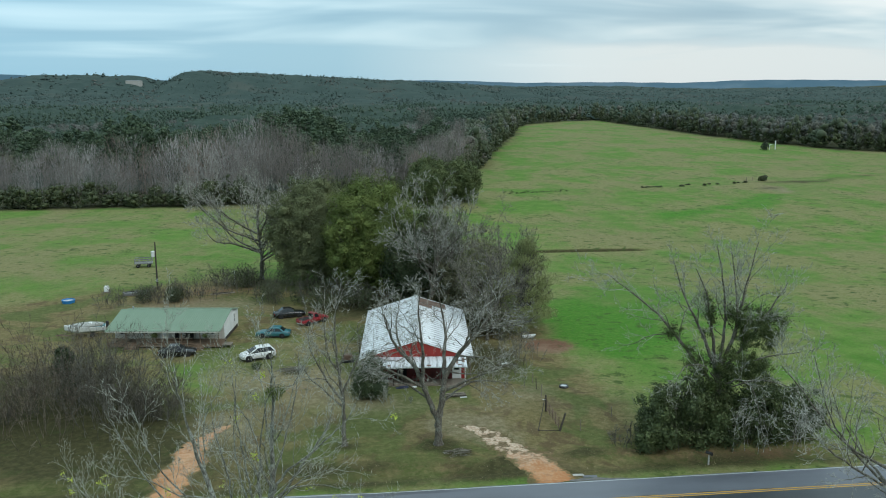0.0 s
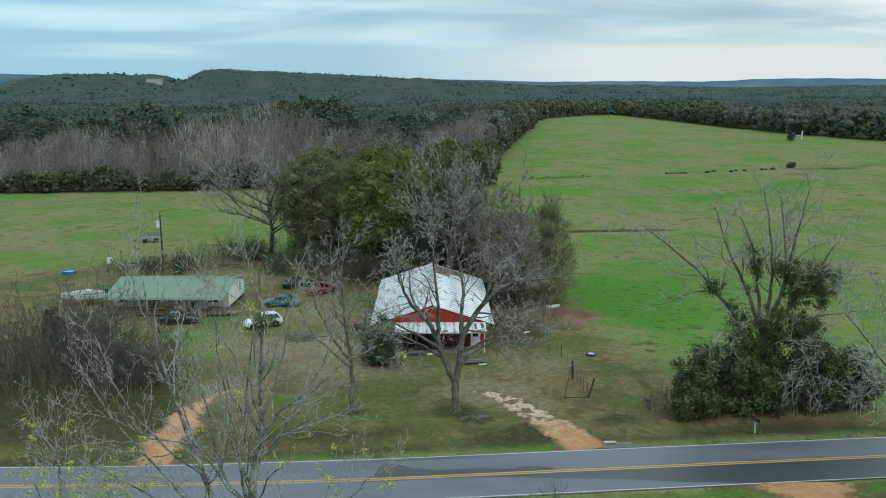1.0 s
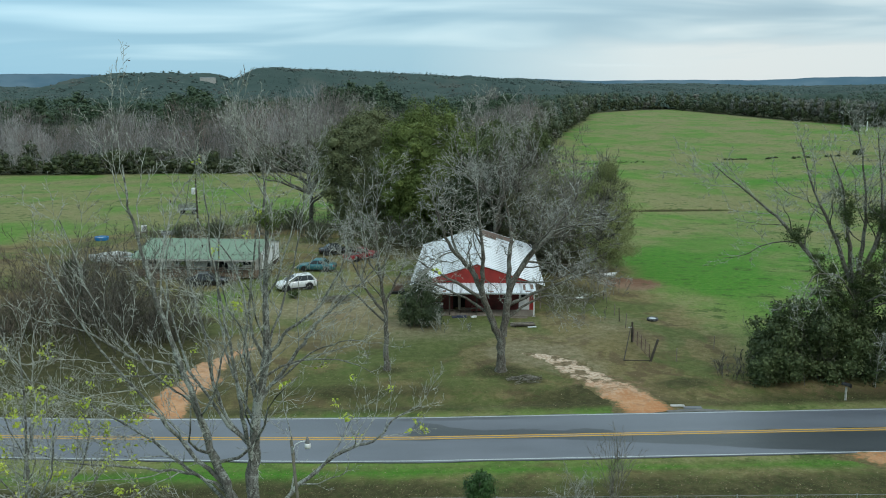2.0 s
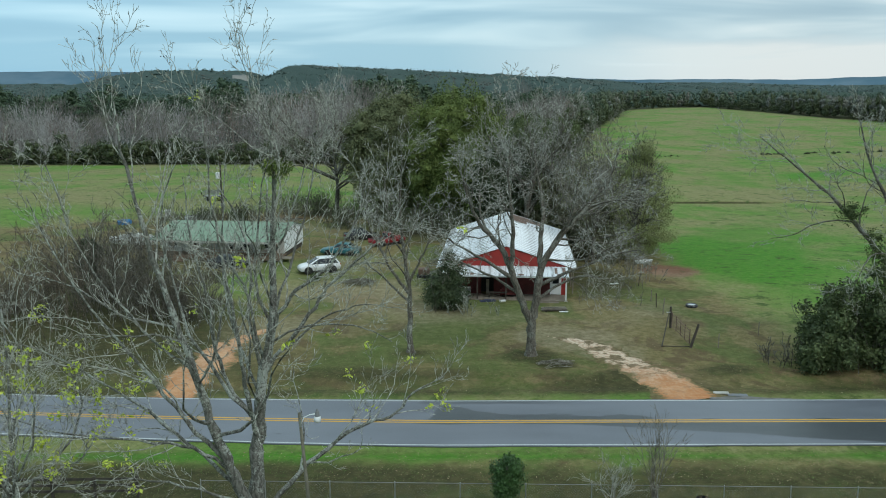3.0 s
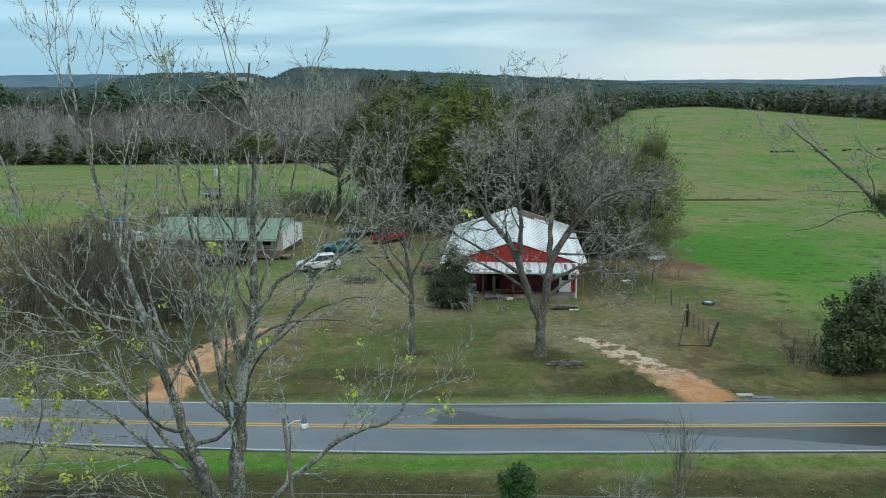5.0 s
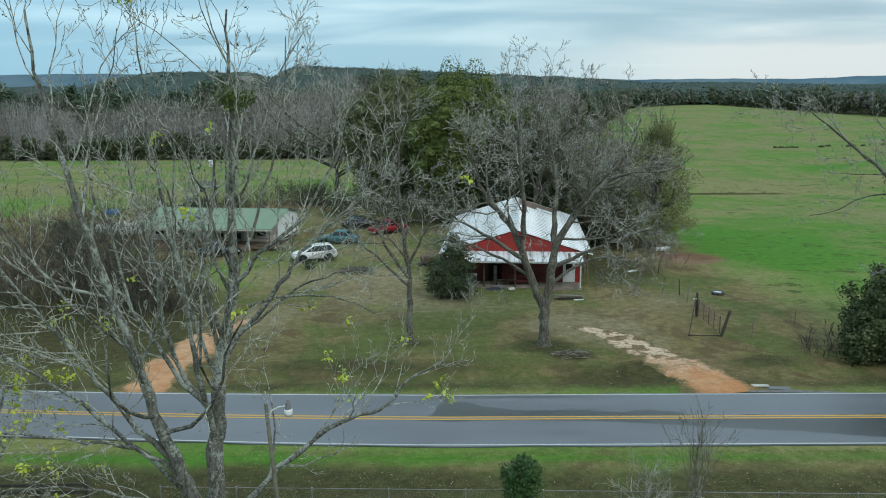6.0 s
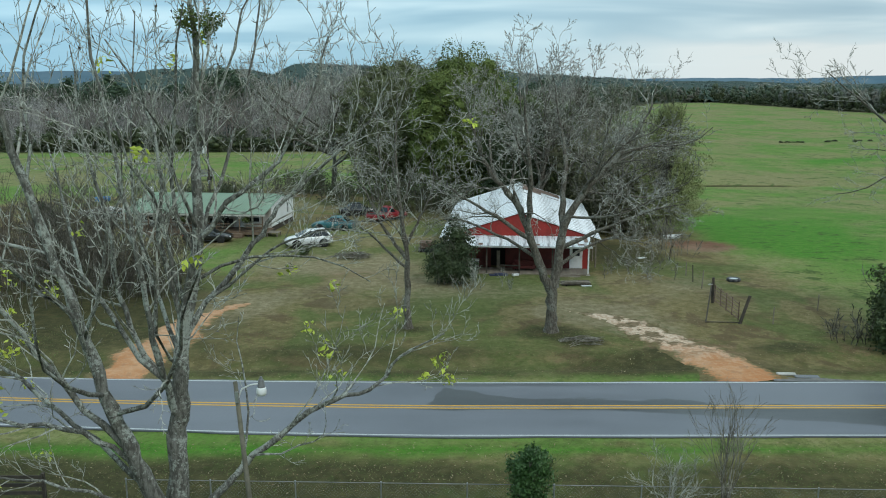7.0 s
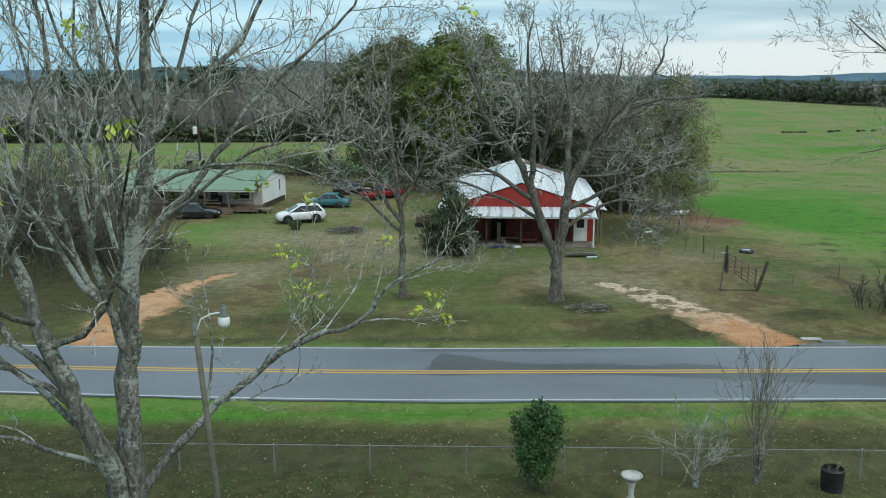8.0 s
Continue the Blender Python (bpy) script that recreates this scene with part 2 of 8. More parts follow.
def paint(name, c, rough=0.28):
    n = Nodes(name, rough, 0.0, 0.5)
    dirt = n.noise(1.8, n.pos(local=True), 4.0)
    n.color(n.mix(n.math("MULTIPLY", n.ramp(dirt, 0.45, 0.75), 0.1), c, (0.17, 0.14, 0.11)))
    n.b.inputs["Coat Weight"].default_value = 0.5
    n.b.inputs["Coat Roughness"].default_value = 0.08
    return n.m


M["car_white"], M["car_black"] = paint("white_car_paint", (0.72, 0.73, 0.74)), paint("black_car_paint", (0.012, 0.013, 0.015), 0.2)
M["car_blue"], M["car_red"] = paint("teal_blue_car_paint", (0.022, 0.135, 0.16)), paint("red_car_paint", (0.26, 0.008, 0.018))
M["gel"] = paint("white_boat_gelcoat", (0.62, 0.65, 0.64), 0.35)
gl = Nodes("tinted_glass", 0.06, 0.0, 0.6)
gl.color((0.018, 0.022, 0.025))
M["glass"] = gl.m
ll = Nodes("lamp_lens", 0.15, 0.0, 0.5)
ll.color((0.55, 0.58, 0.60))
M["lens"] = ll.m
tl = Nodes("tail_lens", 0.2, 0.0, 0.5)
tl.color((0.30, 0.01, 0.01))
M["tail"] = tl.m


def tin(name, a, b, streak, rough=0.45, pitch=0.31, lines=0.5):
    """Painted corrugated roof sheet with run-off streaks down the slope (local y or x)."""
    n = Nodes(name, rough, 0.15, 0.4)
    v = n.pos(local=True)
    run, blot, fine = n.noise(2.2, n.pos((0.25, 2.2, 1), True), 4.0), n.noise(0.5, v, 4.0), n.noise(18.0, v, 3.0)
    c = n.mix(n.ramp(blot, 0.35, 0.7), a, b)
    c = n.mix(n.math("MULTIPLY", n.each(), 0.35), c, b)
    across = n.t.nodes.new("ShaderNodeSeparateXYZ")
    n.t.links.new(v, across.inputs[0])
    saw = n.math("ABSOLUTE", n.math("SUBTRACT", n.math("FRACT", n.math("MULTIPLY", across.outputs[1], 1.0 / pitch)), 0.5))
    c = n.mix(n.math("MULTIPLY", n.ramp(saw, 0.06, 0.22, lines, 0.0), n.ramp(n.noise(1.3, n.pos((0.6, 3.0, 1), True), 4.0), 0.35, 0.6, 0.25, 1.0)), c, streak)
    c = n.mix(n.math("MULTIPLY", n.ramp(run, 0.52, 0.75), 0.45), c, streak)
    c = n.mix(n.math("MULTIPLY", n.ramp(n.noise(5.0, n.pos((0.7, 1.6, 1), True), 5.0, 0.7), 0.56, 0.64), 0.55 * lines + 0.1), c, streak)
    n.color(n.mix(n.math("MULTIPLY", n.ramp(fine, 0.52, 0.75), 0.4), c, streak))
    n.rough(n.ramp(blot, 0.3, 0.7, rough - 0.1, rough + 0.15))
    return n.m


M["tin_white"] = tin("white_tin_roof", (0.76, 0.79, 0.81), (0.60, 0.63, 0.66), (0.17, 0.17, 0.17), 0.45, 0.93, 0.8)
M["tin_green"] = tin("green_tin_roof", (0.175, 0.262, 0.18), (0.225, 0.31, 0.228), (0.12, 0.165, 0.12), 0.5, 0.3, 0.3)


# ---- small builders ----
def mesh_of(name, verts, faces, material, parent=None, label="", smooth=False):
    me = bpy.data.meshes.new(name)
    me.from_pydata(verts, [], faces)
    me.materials.append(material)
    if smooth:
        me.shade_smooth()
    ob = new(name, me)
    if parent is not None:
        ob.parent = parent
    if label:
        tagged(ob, label)
    return ob


def part(name, bm, material, parent=None, label="", smooth=False):
    """Links a bmesh as one mesh object under a thing or a part."""
    me = bpy.data.meshes.new(name)
    bm.normal_update()
    bm.to_mesh(me)
    bm.free()
    me.materials.append(material)
    if smooth:
        me.shade_smooth()
    ob = new(name, me)
    if parent is not None:
        ob.parent = parent
    if label:
        tagged(ob, label)
    return ob


def base(name, m, label, category, group="", kind=""):
    ob = new(name)
    ob.empty_display_size = 0.3
    ob.matrix_world = m
    return tagged(ob, label, category, group, kind)


def box(bm, x, y, z, sx, sy, sz, bevel=0.0, m=None):
    """A box with its middle at x, y and its foot at z."""
    r = bmesh.ops.create_cube(bm, size=1.0)
    vs = r["verts"]
    bmesh.ops.scale(bm, vec=(sx, sy, sz), verts=vs)
    bmesh.ops.translate(bm, vec=(x, y, z + sz / 2), verts=vs)
    if m is not None:
        bmesh.ops.transform(bm, matrix=m, verts=vs)
    if bevel:
        es = list({e for v in vs for e in v.link_edges})
        bmesh.ops.bevel(bm, geom=es, offset=bevel, segments=1, affect="EDGES")
    return bm


def one_box(*a, **k):
    return box(bmesh.new(), *a, **k)


def rod(bm, a, b, r0, r1=None, sides=8, caps=True):
    """A tapered round bar from a to b."""
    a, b = Vector(a), Vector(b)
    r1 = r0 if r1 is None else r1
    q = (b - a).to_track_quat("Z", "Y").to_matrix()
    rings = []
    for p, r in ((a, r0), (b, r1)):
        rings.append([bm.verts.new(p + q @ Vector((r * math.cos(k * math.tau / sides), r * math.sin(k * math.tau / sides), 0))) for k in range(sides)])
    for k in range(sides):
        bm.faces.new((rings[0][k], rings[0][(k + 1) % sides], rings[1][(k + 1) % sides], rings[1][k]))
    if caps:
        bm.faces.new(rings[0][::-1]), bm.faces.new(rings[1])
    return bm


def turned(bm, profile, sides=16, at=(0, 0, 0), axis="Z"):
    """A body of revolution from (radius, height) pairs."""
    rings = []
    for r, h in profile:
        ring = []
        for k in range(sides):
            c, s = r * math.cos(k * math.tau / sides), r * math.sin(k * math.tau / sides)
            p = (c, s, h) if axis == "Z" else (c, h, s)
            ring.append(bm.verts.new((p[0] + at[0], p[1] + at[1], p[2] + at[2])))
        rings.append(ring)
    for lo, hi in zip(rings, rings[1:]):
        for k in range(sides):
            bm.faces.new((lo[k], lo[(k + 1) % sides], hi[(k + 1) % sides], hi[k]))
    if profile[0][0] > 1e-4:
        bm.faces.new(rings[0][::-1])
    if profile[-1][0] > 1e-4:
        bm.faces.new(rings[-1])
    bmesh.ops.recalc_face_normals(bm, faces=bm.faces[:])
    return bm


def loft(bm, sections, close_ends=True, ring=True):
    """Skins a row of equal point rings."""
    rows = [[bm.verts.new(p) for p in s] for s in sections]
    n = len(rows[0])
    for a, b in zip(rows, rows[1:]):
        for k in range(n if ring else n - 1):
            bm.faces.new((a[k], a[(k + 1) % n], b[(k + 1) % n], b[k]))
    if close_ends:
        bm.faces.new(rows[0][::-1]), bm.faces.new(rows[-1])
    bmesh.ops.recalc_face_normals(bm, faces=bm.faces[:])
    return bm


# ---- the lie of the land ----
def smooth01(v):
    v = np.clip(v, 0, 1)
    return v * v * (3 - 2 * v)


FOREST_X = [-3000, -91, -52, 25, 44, 60, 90, 127, 150, 167, 226, 262, 268, 271, 284, 303, 420, 900, 3000]
FOREST_Y = [284, 283, 282, 290, 318, 383, 500, 634, 735, 794, 867, 882, 640, 552, 488, 452, 432, 425, 425]


def forest_edge(x):
    return np.interp(x, FOREST_X, FOREST_Y)


def land(x, y):
    """Height of the ground."""
    x, y = np.asarray(x, float), np.asarray(y, float)
    right = np.interp(y, [-1000, 86, 113, 150, 200, 317, 500, 690, 885, 980, 1500, 2600, 6000], [0, 0, -0.7, -2.8, -5.1, -4.5, -4.5, -4.6, -5.0, -7, -12, -12, -10])
    left = np.interp(y, [-1000, 118, 150, 200, 283, 420, 800, 1500, 2600, 6000], [0, 0, 0.1, -1.5, -4.8, -6, -9, -12, -12, -10])
    w = smooth01((x - 8 - 0.05 * np.maximum(y - 120, 0)) / 26)
    z = left * (1 - w) + right * w
    # the long wooded hill
    along = smooth01((x + 500) / 150) * (1 - 0.62 * np.clip((x + 330) / 760, 0, 1)) * (1 - smooth01((x - 330) / 420))
    z = z + 62 * along * smooth01((y - 1750) / 430) * (1 - smooth01((y - 2600) / 600))
    z = z + 57 * np.exp(-((x + 745) / 290) ** 4 - ((y - 2620) / 260) ** 2)
    z = z + 22 * smooth01((y - 3300) / 900) * (0.7 + 0.5 * np.sin(x * 0.0021 + 0.6) + 0.25 * np.sin(x * 0.0063))
    # verge and ditch along the far side of the road
    z = z - 0.35 * np.exp(-((y - 72.0) / 1.3) ** 2) * (1 - np.exp(-((x - 18.0) / 3.2) ** 2) - np.exp(-((x + 16.6) / 3.0) ** 2)) * (np.abs(y - 72) < 8)
    # the cut across the pasture
    z = z - 1.7 * np.exp(-((y - (197.0 - 0.03 * (x - 55))) / 1.4) ** 2) * smooth01((x - 36) / 8) * (1 - smooth01((x - 64) / 14))
    return z


def gz(x, y):
    return float(land(x, y))


def bend(x):
    """How far the road swings away from the straight towards the west."""
    d = np.maximum(2.0 - np.asarray(x, float), 0.0)
    return np.where(d < 30, 0.0012 * d * d + 0.025 * d, 1.83 + 0.097 * (d - 30))


def axis_steps(knots):
    """Grid lines: (to, step) pairs."""
    out, v = [knots[0][0]], knots[0][0]
    for to, step in knots[1:]:
        while v < to - step * 0.5:
            v += step
            out.append(v)
        out[-1] = v = to
    return np.array(out)


gx = axis_steps([(-4800, 0), (-1000, 190), (-300, 40), (-110, 9), (-45, 3), (52, 1.5), (120, 3.4), (330, 10), (1000, 40), (4800, 190)])
gy = axis_steps([(-900, 0), (-100, 100), (20, 12), (46, 2.0), (58, 1.2), (76, 0.6), (125, 1.3), (190, 1.6), (205, 0.75), (430, 9), (900, 25), (2000, 60), (4700, 120)])
GX, GY = np.meshgrid(gx, gy)
GZ = land(GX, GY)
road_flat = smooth01(1 - (np.abs(GY - 65.15 - bend(GX)) - 4.6) / 1.0)
GZ = GZ * (1 - road_flat) - 0.05 * road_flat
nx_, ny_ = len(gx), len(gy)
gv = np.stack([GX.ravel(), GY.ravel(), GZ.ravel()], 1)
ii = (np.arange(ny_ - 1)[:, None] * nx_ + np.arange(nx_ - 1)[None, :]).ravel()
gf = np.stack([ii, ii + 1, ii + nx_ + 1, ii + nx_], 1)
gme = bpy.data.meshes.new("ground")
gme.from_pydata(gv.tolist(), [], gf.tolist())
gme.shade_smooth()


def spot(x, y, cx, cy, rx, ry):
    return np.exp(-(((x - cx) / rx) ** 2 + ((y - cy) / ry) ** 2))


# how dry, how lush, how bare and how wooded the ground is
px_, py_ = gv[:, 0], gv[:, 1]
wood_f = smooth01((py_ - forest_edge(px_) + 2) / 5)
yard = smooth01((py_ - 69) / 3) * (1 - smooth01((py_ - 128) / 16)) * (1 - smooth01((px_ - 22 - (py_ - 70) * 0.06) / 7))
dry = 0.75 * yard + 0.9 * spot(px_, py_, -8, 140, 26, 14) + 0.95 * spot(px_, py_, -29, 137, 19, 12) + 0.5 * spot(px_, py_, -42, 122, 10, 14) + 0.5 * spot(px_, py_, 30, 74, 22, 4) + 0.6 * spot(px_, py_, 26, 86, 8, 16)
dry = dry + 0.55 * (py_ < 62) * (py_ > 30) * smooth01((62.2 - py_) / 1.5) - 0.5 * spot(px_, py_, -18, 101, 7, 6) - 0.3 * spot(px_, py_, -9, 112, 6, 6)
tan = 0.95 * spot(px_, py_, -8, 98.5, 8, 4.5) + 0.7 * spot(px_, py_, 0, 90, 8, 4) + 0.45 * spot(px_, py_, 20, 90, 6, 6) + 0.35 * spot(px_, py_, -6, 112, 8, 6) + 0.6 * spot(px_, py_, -14, 84, 3, 4) + 0.6 * spot(px_, py_, 12.5, 83, 4, 3) + 0.95 * spot(px_, py_, -24, 135, 13, 6) + 0.5 * spot(px_, py_, 36, 72.3, 9, 1.2) + 0.9 * spot(px_, py_, 26.6, 106.6, 3.0, 1.0)
BARN_DRIVE = [(18.2, 68.75), (17.5, 71.4), (15.8, 75.6), (14.1, 79.2), (12.6, 81.6), (10.4, 83.0)]
HOUSE_DRIVE = [(-15.6, 69.2), (-15.8, 72.8), (-15.2, 76.5), (-15.0, 79.8), (-14.0, 82.8), (-12.0, 85.6)]


def along(x, y, way, wide):
    """Nearness to a track, 1 on its middle line."""
    best = np.full(x.shape, 1e9)
    for (ax, ay), (bx, by) in zip(way, way[1:]):
        t = np.clip(((x - ax) * (bx - ax) + (y - ay) * (by - ay)) / ((bx - ax) ** 2 + (by - ay) ** 2), 0, 1)
        best = np.minimum(best, np.hypot(x - ax - t * (bx - ax), y - ay - t * (by - ay)))
    return np.exp(-(best / wide) ** 2)


track = np.maximum(along(px_, py_, BARN_DRIVE, 2.3), along(px_, py_, HOUSE_DRIVE, 2.5))
tan = tan + 1.3 * along(px_, py_, [(165, 320), (153, 277)], 3.2) + 0.22 * yard + 0.85 * track * smooth01((py_ - 74) / 5)
lush = 0.8 * along(px_, py_, [(150, 285), (128, 262), (100, 250)], 9.0) + 0.9 * spot(px_, py_, 37, 117, 8.5, 20) + 0.38 * spot(px_, py_, 54, 122, 24, 26) + 0.12 * (py_ < 61) * (py_ > 40) + 0.45 * spot(px_, py_, 3, 50, 8, 3) + 0.4 * spot(px_, py_, 18, 52, 5, 3) + 0.3 * spot(px_, py_, -8, 57, 12, 3) + 0.5 * spot(px_, py_, -20, 103, 5, 4) + 0.32 * spot(px_, py_, 56, 140, 22, 30) + 0.2 * spot(px_, py_, 55, 168, 30, 14) + 0.5 * spot(px_, py_, 75, 235, 50, 12) + 0.5 * spot(px_, py_, -35, 178, 40, 12) + 0.55 * np.exp(-((py_ - 60.6) / 1.0) ** 2) + 0.35 * spot(px_, py_, 1, 50.5, 4, 2.5) + 0.3 * spot(px_, py_, 8, 70.2, 12, 1.2)
clay = 0.55 * spot(px_, py_, 37, 72.4, 7, 1.3) + 0.5 * spot(px_, py_, -26, 138, 15, 6) + 0.75 * track * (1 - smooth01((py_ - 75) / 6)) * (py_ > 69.0) + 1.25 * spot(px_, py_, 27.1, 109.8, 3.8, 3.8) + 0.55 * spot(px_, py_, -19, 146, 12, 4) + 0.35 * spot(px_, py_, -27, 93, 6, 6) + 0.42 * spot(px_, py_, -36, 89, 12, 10) + 0.42 * spot(px_, py_, 25, 74.5, 7, 3.0) + 0.4 * spot(px_, py_, 5.5, 73.5, 9, 2.0) + 0.4 * spot(px_, py_, 43, 74, 10, 3) + 0.5 * spot(px_, py_, -6.2, 95, 5, 3.5)
# leaf litter and dark soil, plus a darker near verge, more so westwards
litter = 0.5 * np.exp(-((py_ - 70.4) / 1.6) ** 2) + 0.6 * along(px_, py_, [(179, 318), (224, 343), (268, 355)], 5.0) + 0.7 * along(px_, py_, [(167, 317), (158, 299)], 1.8) - 0.6 * spot(px_, py_, 27.1, 109.8, 4.5, 4.5) + 0.9 * spot(px_, py_, 22.5, 74.8, 2.6, 1.3) + 1.0 * spot(px_, py_, -27, 90, 11, 9) + 0.8 * spot(px_, py_, -24, 79, 9, 6) + 0.35 * spot(px_, py_, -40, 86, 12, 9) + 0.9 * spot(px_, py_, -36, 101, 9, 6) + 1.1 * spot(px_, py_, 8.6, 78.0, 2.0, 1.3) + 0.9 * spot(px_, py_, 10.4, 75.9, 1.6, 0.9) + 0.9 * spot(px_, py_, 15.2, 73.8, 1.8, 1.3) + 0.7 * spot(px_, py_, -0.5, 79, 1.2, 0.8) + 0.9 * spot(px_, py_, 18, 104, 5, 10) + 0.9 * spot(px_, py_, 5, 131, 18, 9) + 1.0 * spot(px_, py_, -6.7, 101.4, 2.0, 1.3) + 0.6 * spot(px_, py_, 36, 72.5, 12, 1.6) + 0.55 * spot(px_, py_, 14, 72.5, 6, 1.6) + 0.5 * spot(px_, py_, -2, 74, 10, 1.5) + 0.8 * spot(px_, py_, -16, 150, 9, 6) + 0.68 * smooth01((60.6 - py_) / 2.5) * (py_ > 30) + 0.2 * smooth01((4 - px_) / 8) * (py_ < 61.2) * (py_ > 30) + 0.35 * spot(px_, py_, -12, 77, 22, 7) + 1.7 * np.exp(-((py_ - (197.4 - 0.03 * (px_ - 55))) / 1.8) ** 2) * smooth01((px_ - 36) / 8) * (1 - smooth01((px_ - 64) / 14)) + 0.7 * spot(px_, py_, 170, 321, 14, 3) + 0.5 * np.exp(-((py_ - 305) / 1.6) ** 2) * (px_ > 50) * (px_ < 160)
for nm, val in (("litter", litter), ("tan", tan), ("dry", dry), ("lush", lush), ("clay", clay), ("wooded", wood_f)):
    gme.attributes.new(nm, "FLOAT", "POINT").data.foreach_set("value", np.clip(val, 0, 1.2).astype(np.float32))
n = Nodes("pasture_and_yard", 0.95, 0.0, 0.15)
P = n.pos()
big, mid, tuft, grain = n.noise(0.035, P, 5.0, 0.6), n.noise(0.22, P, 5.0, 0.62), n.noise(1.5, P, 5.0, 0.65), n.noise(9.0, P, 4.0, 0.7)
streaks = n.noise(0.075, n.pos((0.8, 0.5, 1)), 6.0, 0.68, 0.2)
clump, wide = n.noise(3.6, P, 5.0, 0.72), n.noise(0.09, P, 5.0, 0.6, 0.6)
green = n.mix(n.ramp(mid, 0.35, 0.68), (0.076, 0.186, 0.023), (0.132, 0.226, 0.045))
straw = n.mix(n.ramp(tuft, 0.35, 0.68), (0.185, 0.178, 0.068), (0.265, 0.232, 0.118))
field = n.mix(n.ramp(n.math("ADD", n.math("MULTIPLY", big, 0.4), n.math("MULTIPLY", streaks, 0.6)), 0.41, 0.56, 0.02, 0.88), green, straw)
field = n.mix(n.ramp(n.noise(0.024, n.pos((0.8, 0.6, 1)), 6.0, 0.66, 0.2), 0.47, 0.66, 0.0, 0.5), field, n.mix(n.ramp(tuft, 0.35, 0.68), (0.19, 0.165, 0.078), (0.26, 0.215, 0.12)))
dry_n = n.math("ADD", n.attr("dry"), n.math("MULTIPLY", n.math("SUBTRACT", mid, 0.5), 1.1))
brown = n.mix(n.ramp(tuft, 0.38, 0.66), (0.150, 0.122, 0.052), (0.218, 0.176, 0.086))
brown = n.mix(n.ramp(n.noise(0.34, P, 5.0, 0.62, 0.5), 0.50, 0.60, 0.0, 0.8), brown, (0.108, 0.074, 0.04))
brown = n.mix(n.ramp(wide, 0.46, 0.57, 0.0, 0.8), brown, n.mix(n.ramp(tuft, 0.4, 0.6), (0.072, 0.105, 0.026), (0.105, 0.13, 0.042)))
c = n.mix(n.ramp(dry_n, 0.2, 0.75), field, brown)
lush_n = n.math("ADD", n.attr("lush"), n.math("MULTIPLY", n.math("SUBTRACT", n.noise(0.16, P, 5.0, 0.6), 0.5), 1.0))
c = n.mix(n.ramp(lush_n, 0.25, 0.85), c, n.mix(n.ramp(tuft, 0.4, 0.7), (0.056, 0.182, 0.016), (0.094, 0.222, 0.028)))
c = n.mix(n.ramp(n.math("ADD", n.attr("tan"), n.math("MULTIPLY", n.math("SUBTRACT", mid, 0.5), 1.2)), 0.3, 0.95, 0.0, 0.8), c, n.mix(n.ramp(tuft, 0.4, 0.65), (0.20, 0.165, 0.095), (0.30, 0.255, 0.165)))
clay_n = n.math("ADD", n.attr("clay"), n.math("MULTIPLY", n.math("SUBTRACT", tuft, 0.5), 0.9))
c = n.mix(n.ramp(clay_n, 0.3, 0.85), c, n.mix(n.ramp(mid, 0.4, 0.65), (0.18, 0.092, 0.060), (0.265, 0.165, 0.115)))
c = n.mix(n.ramp(n.math("ADD", n.attr("litter"), n.math("MULTIPLY", n.math("SUBTRACT", mid, 0.5), 0.7)), 0.25, 0.8), c, n.mix(n.ramp(tuft, 0.38, 0.66), (0.044, 0.043, 0.018), (0.080, 0.070, 0.031)))
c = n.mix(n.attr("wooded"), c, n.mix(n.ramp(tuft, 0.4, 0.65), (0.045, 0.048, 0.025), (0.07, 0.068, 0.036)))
tufts = n.math("MULTIPLY", n.ramp(n.noise(0.5, n.pos((0.9, 0.9, 1)), 6.0, 0.72, 0.4), 0.55, 0.61), n.ramp(big, 0.38, 0.58, 0.25, 0.9))
tufts = n.math("MULTIPLY", tufts, n.ramp(n.attr("dry"), 0.2, 0.7, 1.0, 0.3))
c = n.mix(tufts, c, (0.046, 0.082, 0.018))
c = n.mix(n.math("MULTIPLY", n.ramp(clump, 0.47, 0.68), 0.42), c, (0.052, 0.053, 0.018))
c = n.mix(n.math("MULTIPLY", n.ramp(grain, 0.48, 0.7), 0.36), c, (0.048, 0.049, 0.017))
n.color(n.mix(n.math("MULTIPLY", n.ramp(n.noise(16.0, P, 3.0, 0.6), 0.60, 0.72), n.ramp(n.attr("dry"), 0.2, 0.6, 0.1, 0.4)), c, (0.24, 0.21, 0.12)))
n.bump(n.math("ADD", n.math("MULTIPLY", tuft, 1.0), n.math("ADD", n.math("MULTIPLY", clump, 0.7), n.math("MULTIPLY", grain, 0.35))), 0.5, 0.12)
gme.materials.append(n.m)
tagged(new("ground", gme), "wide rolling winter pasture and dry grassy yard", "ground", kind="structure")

# ---- road ----
ROAD_N, ROAD_F = 61.64, 68.78


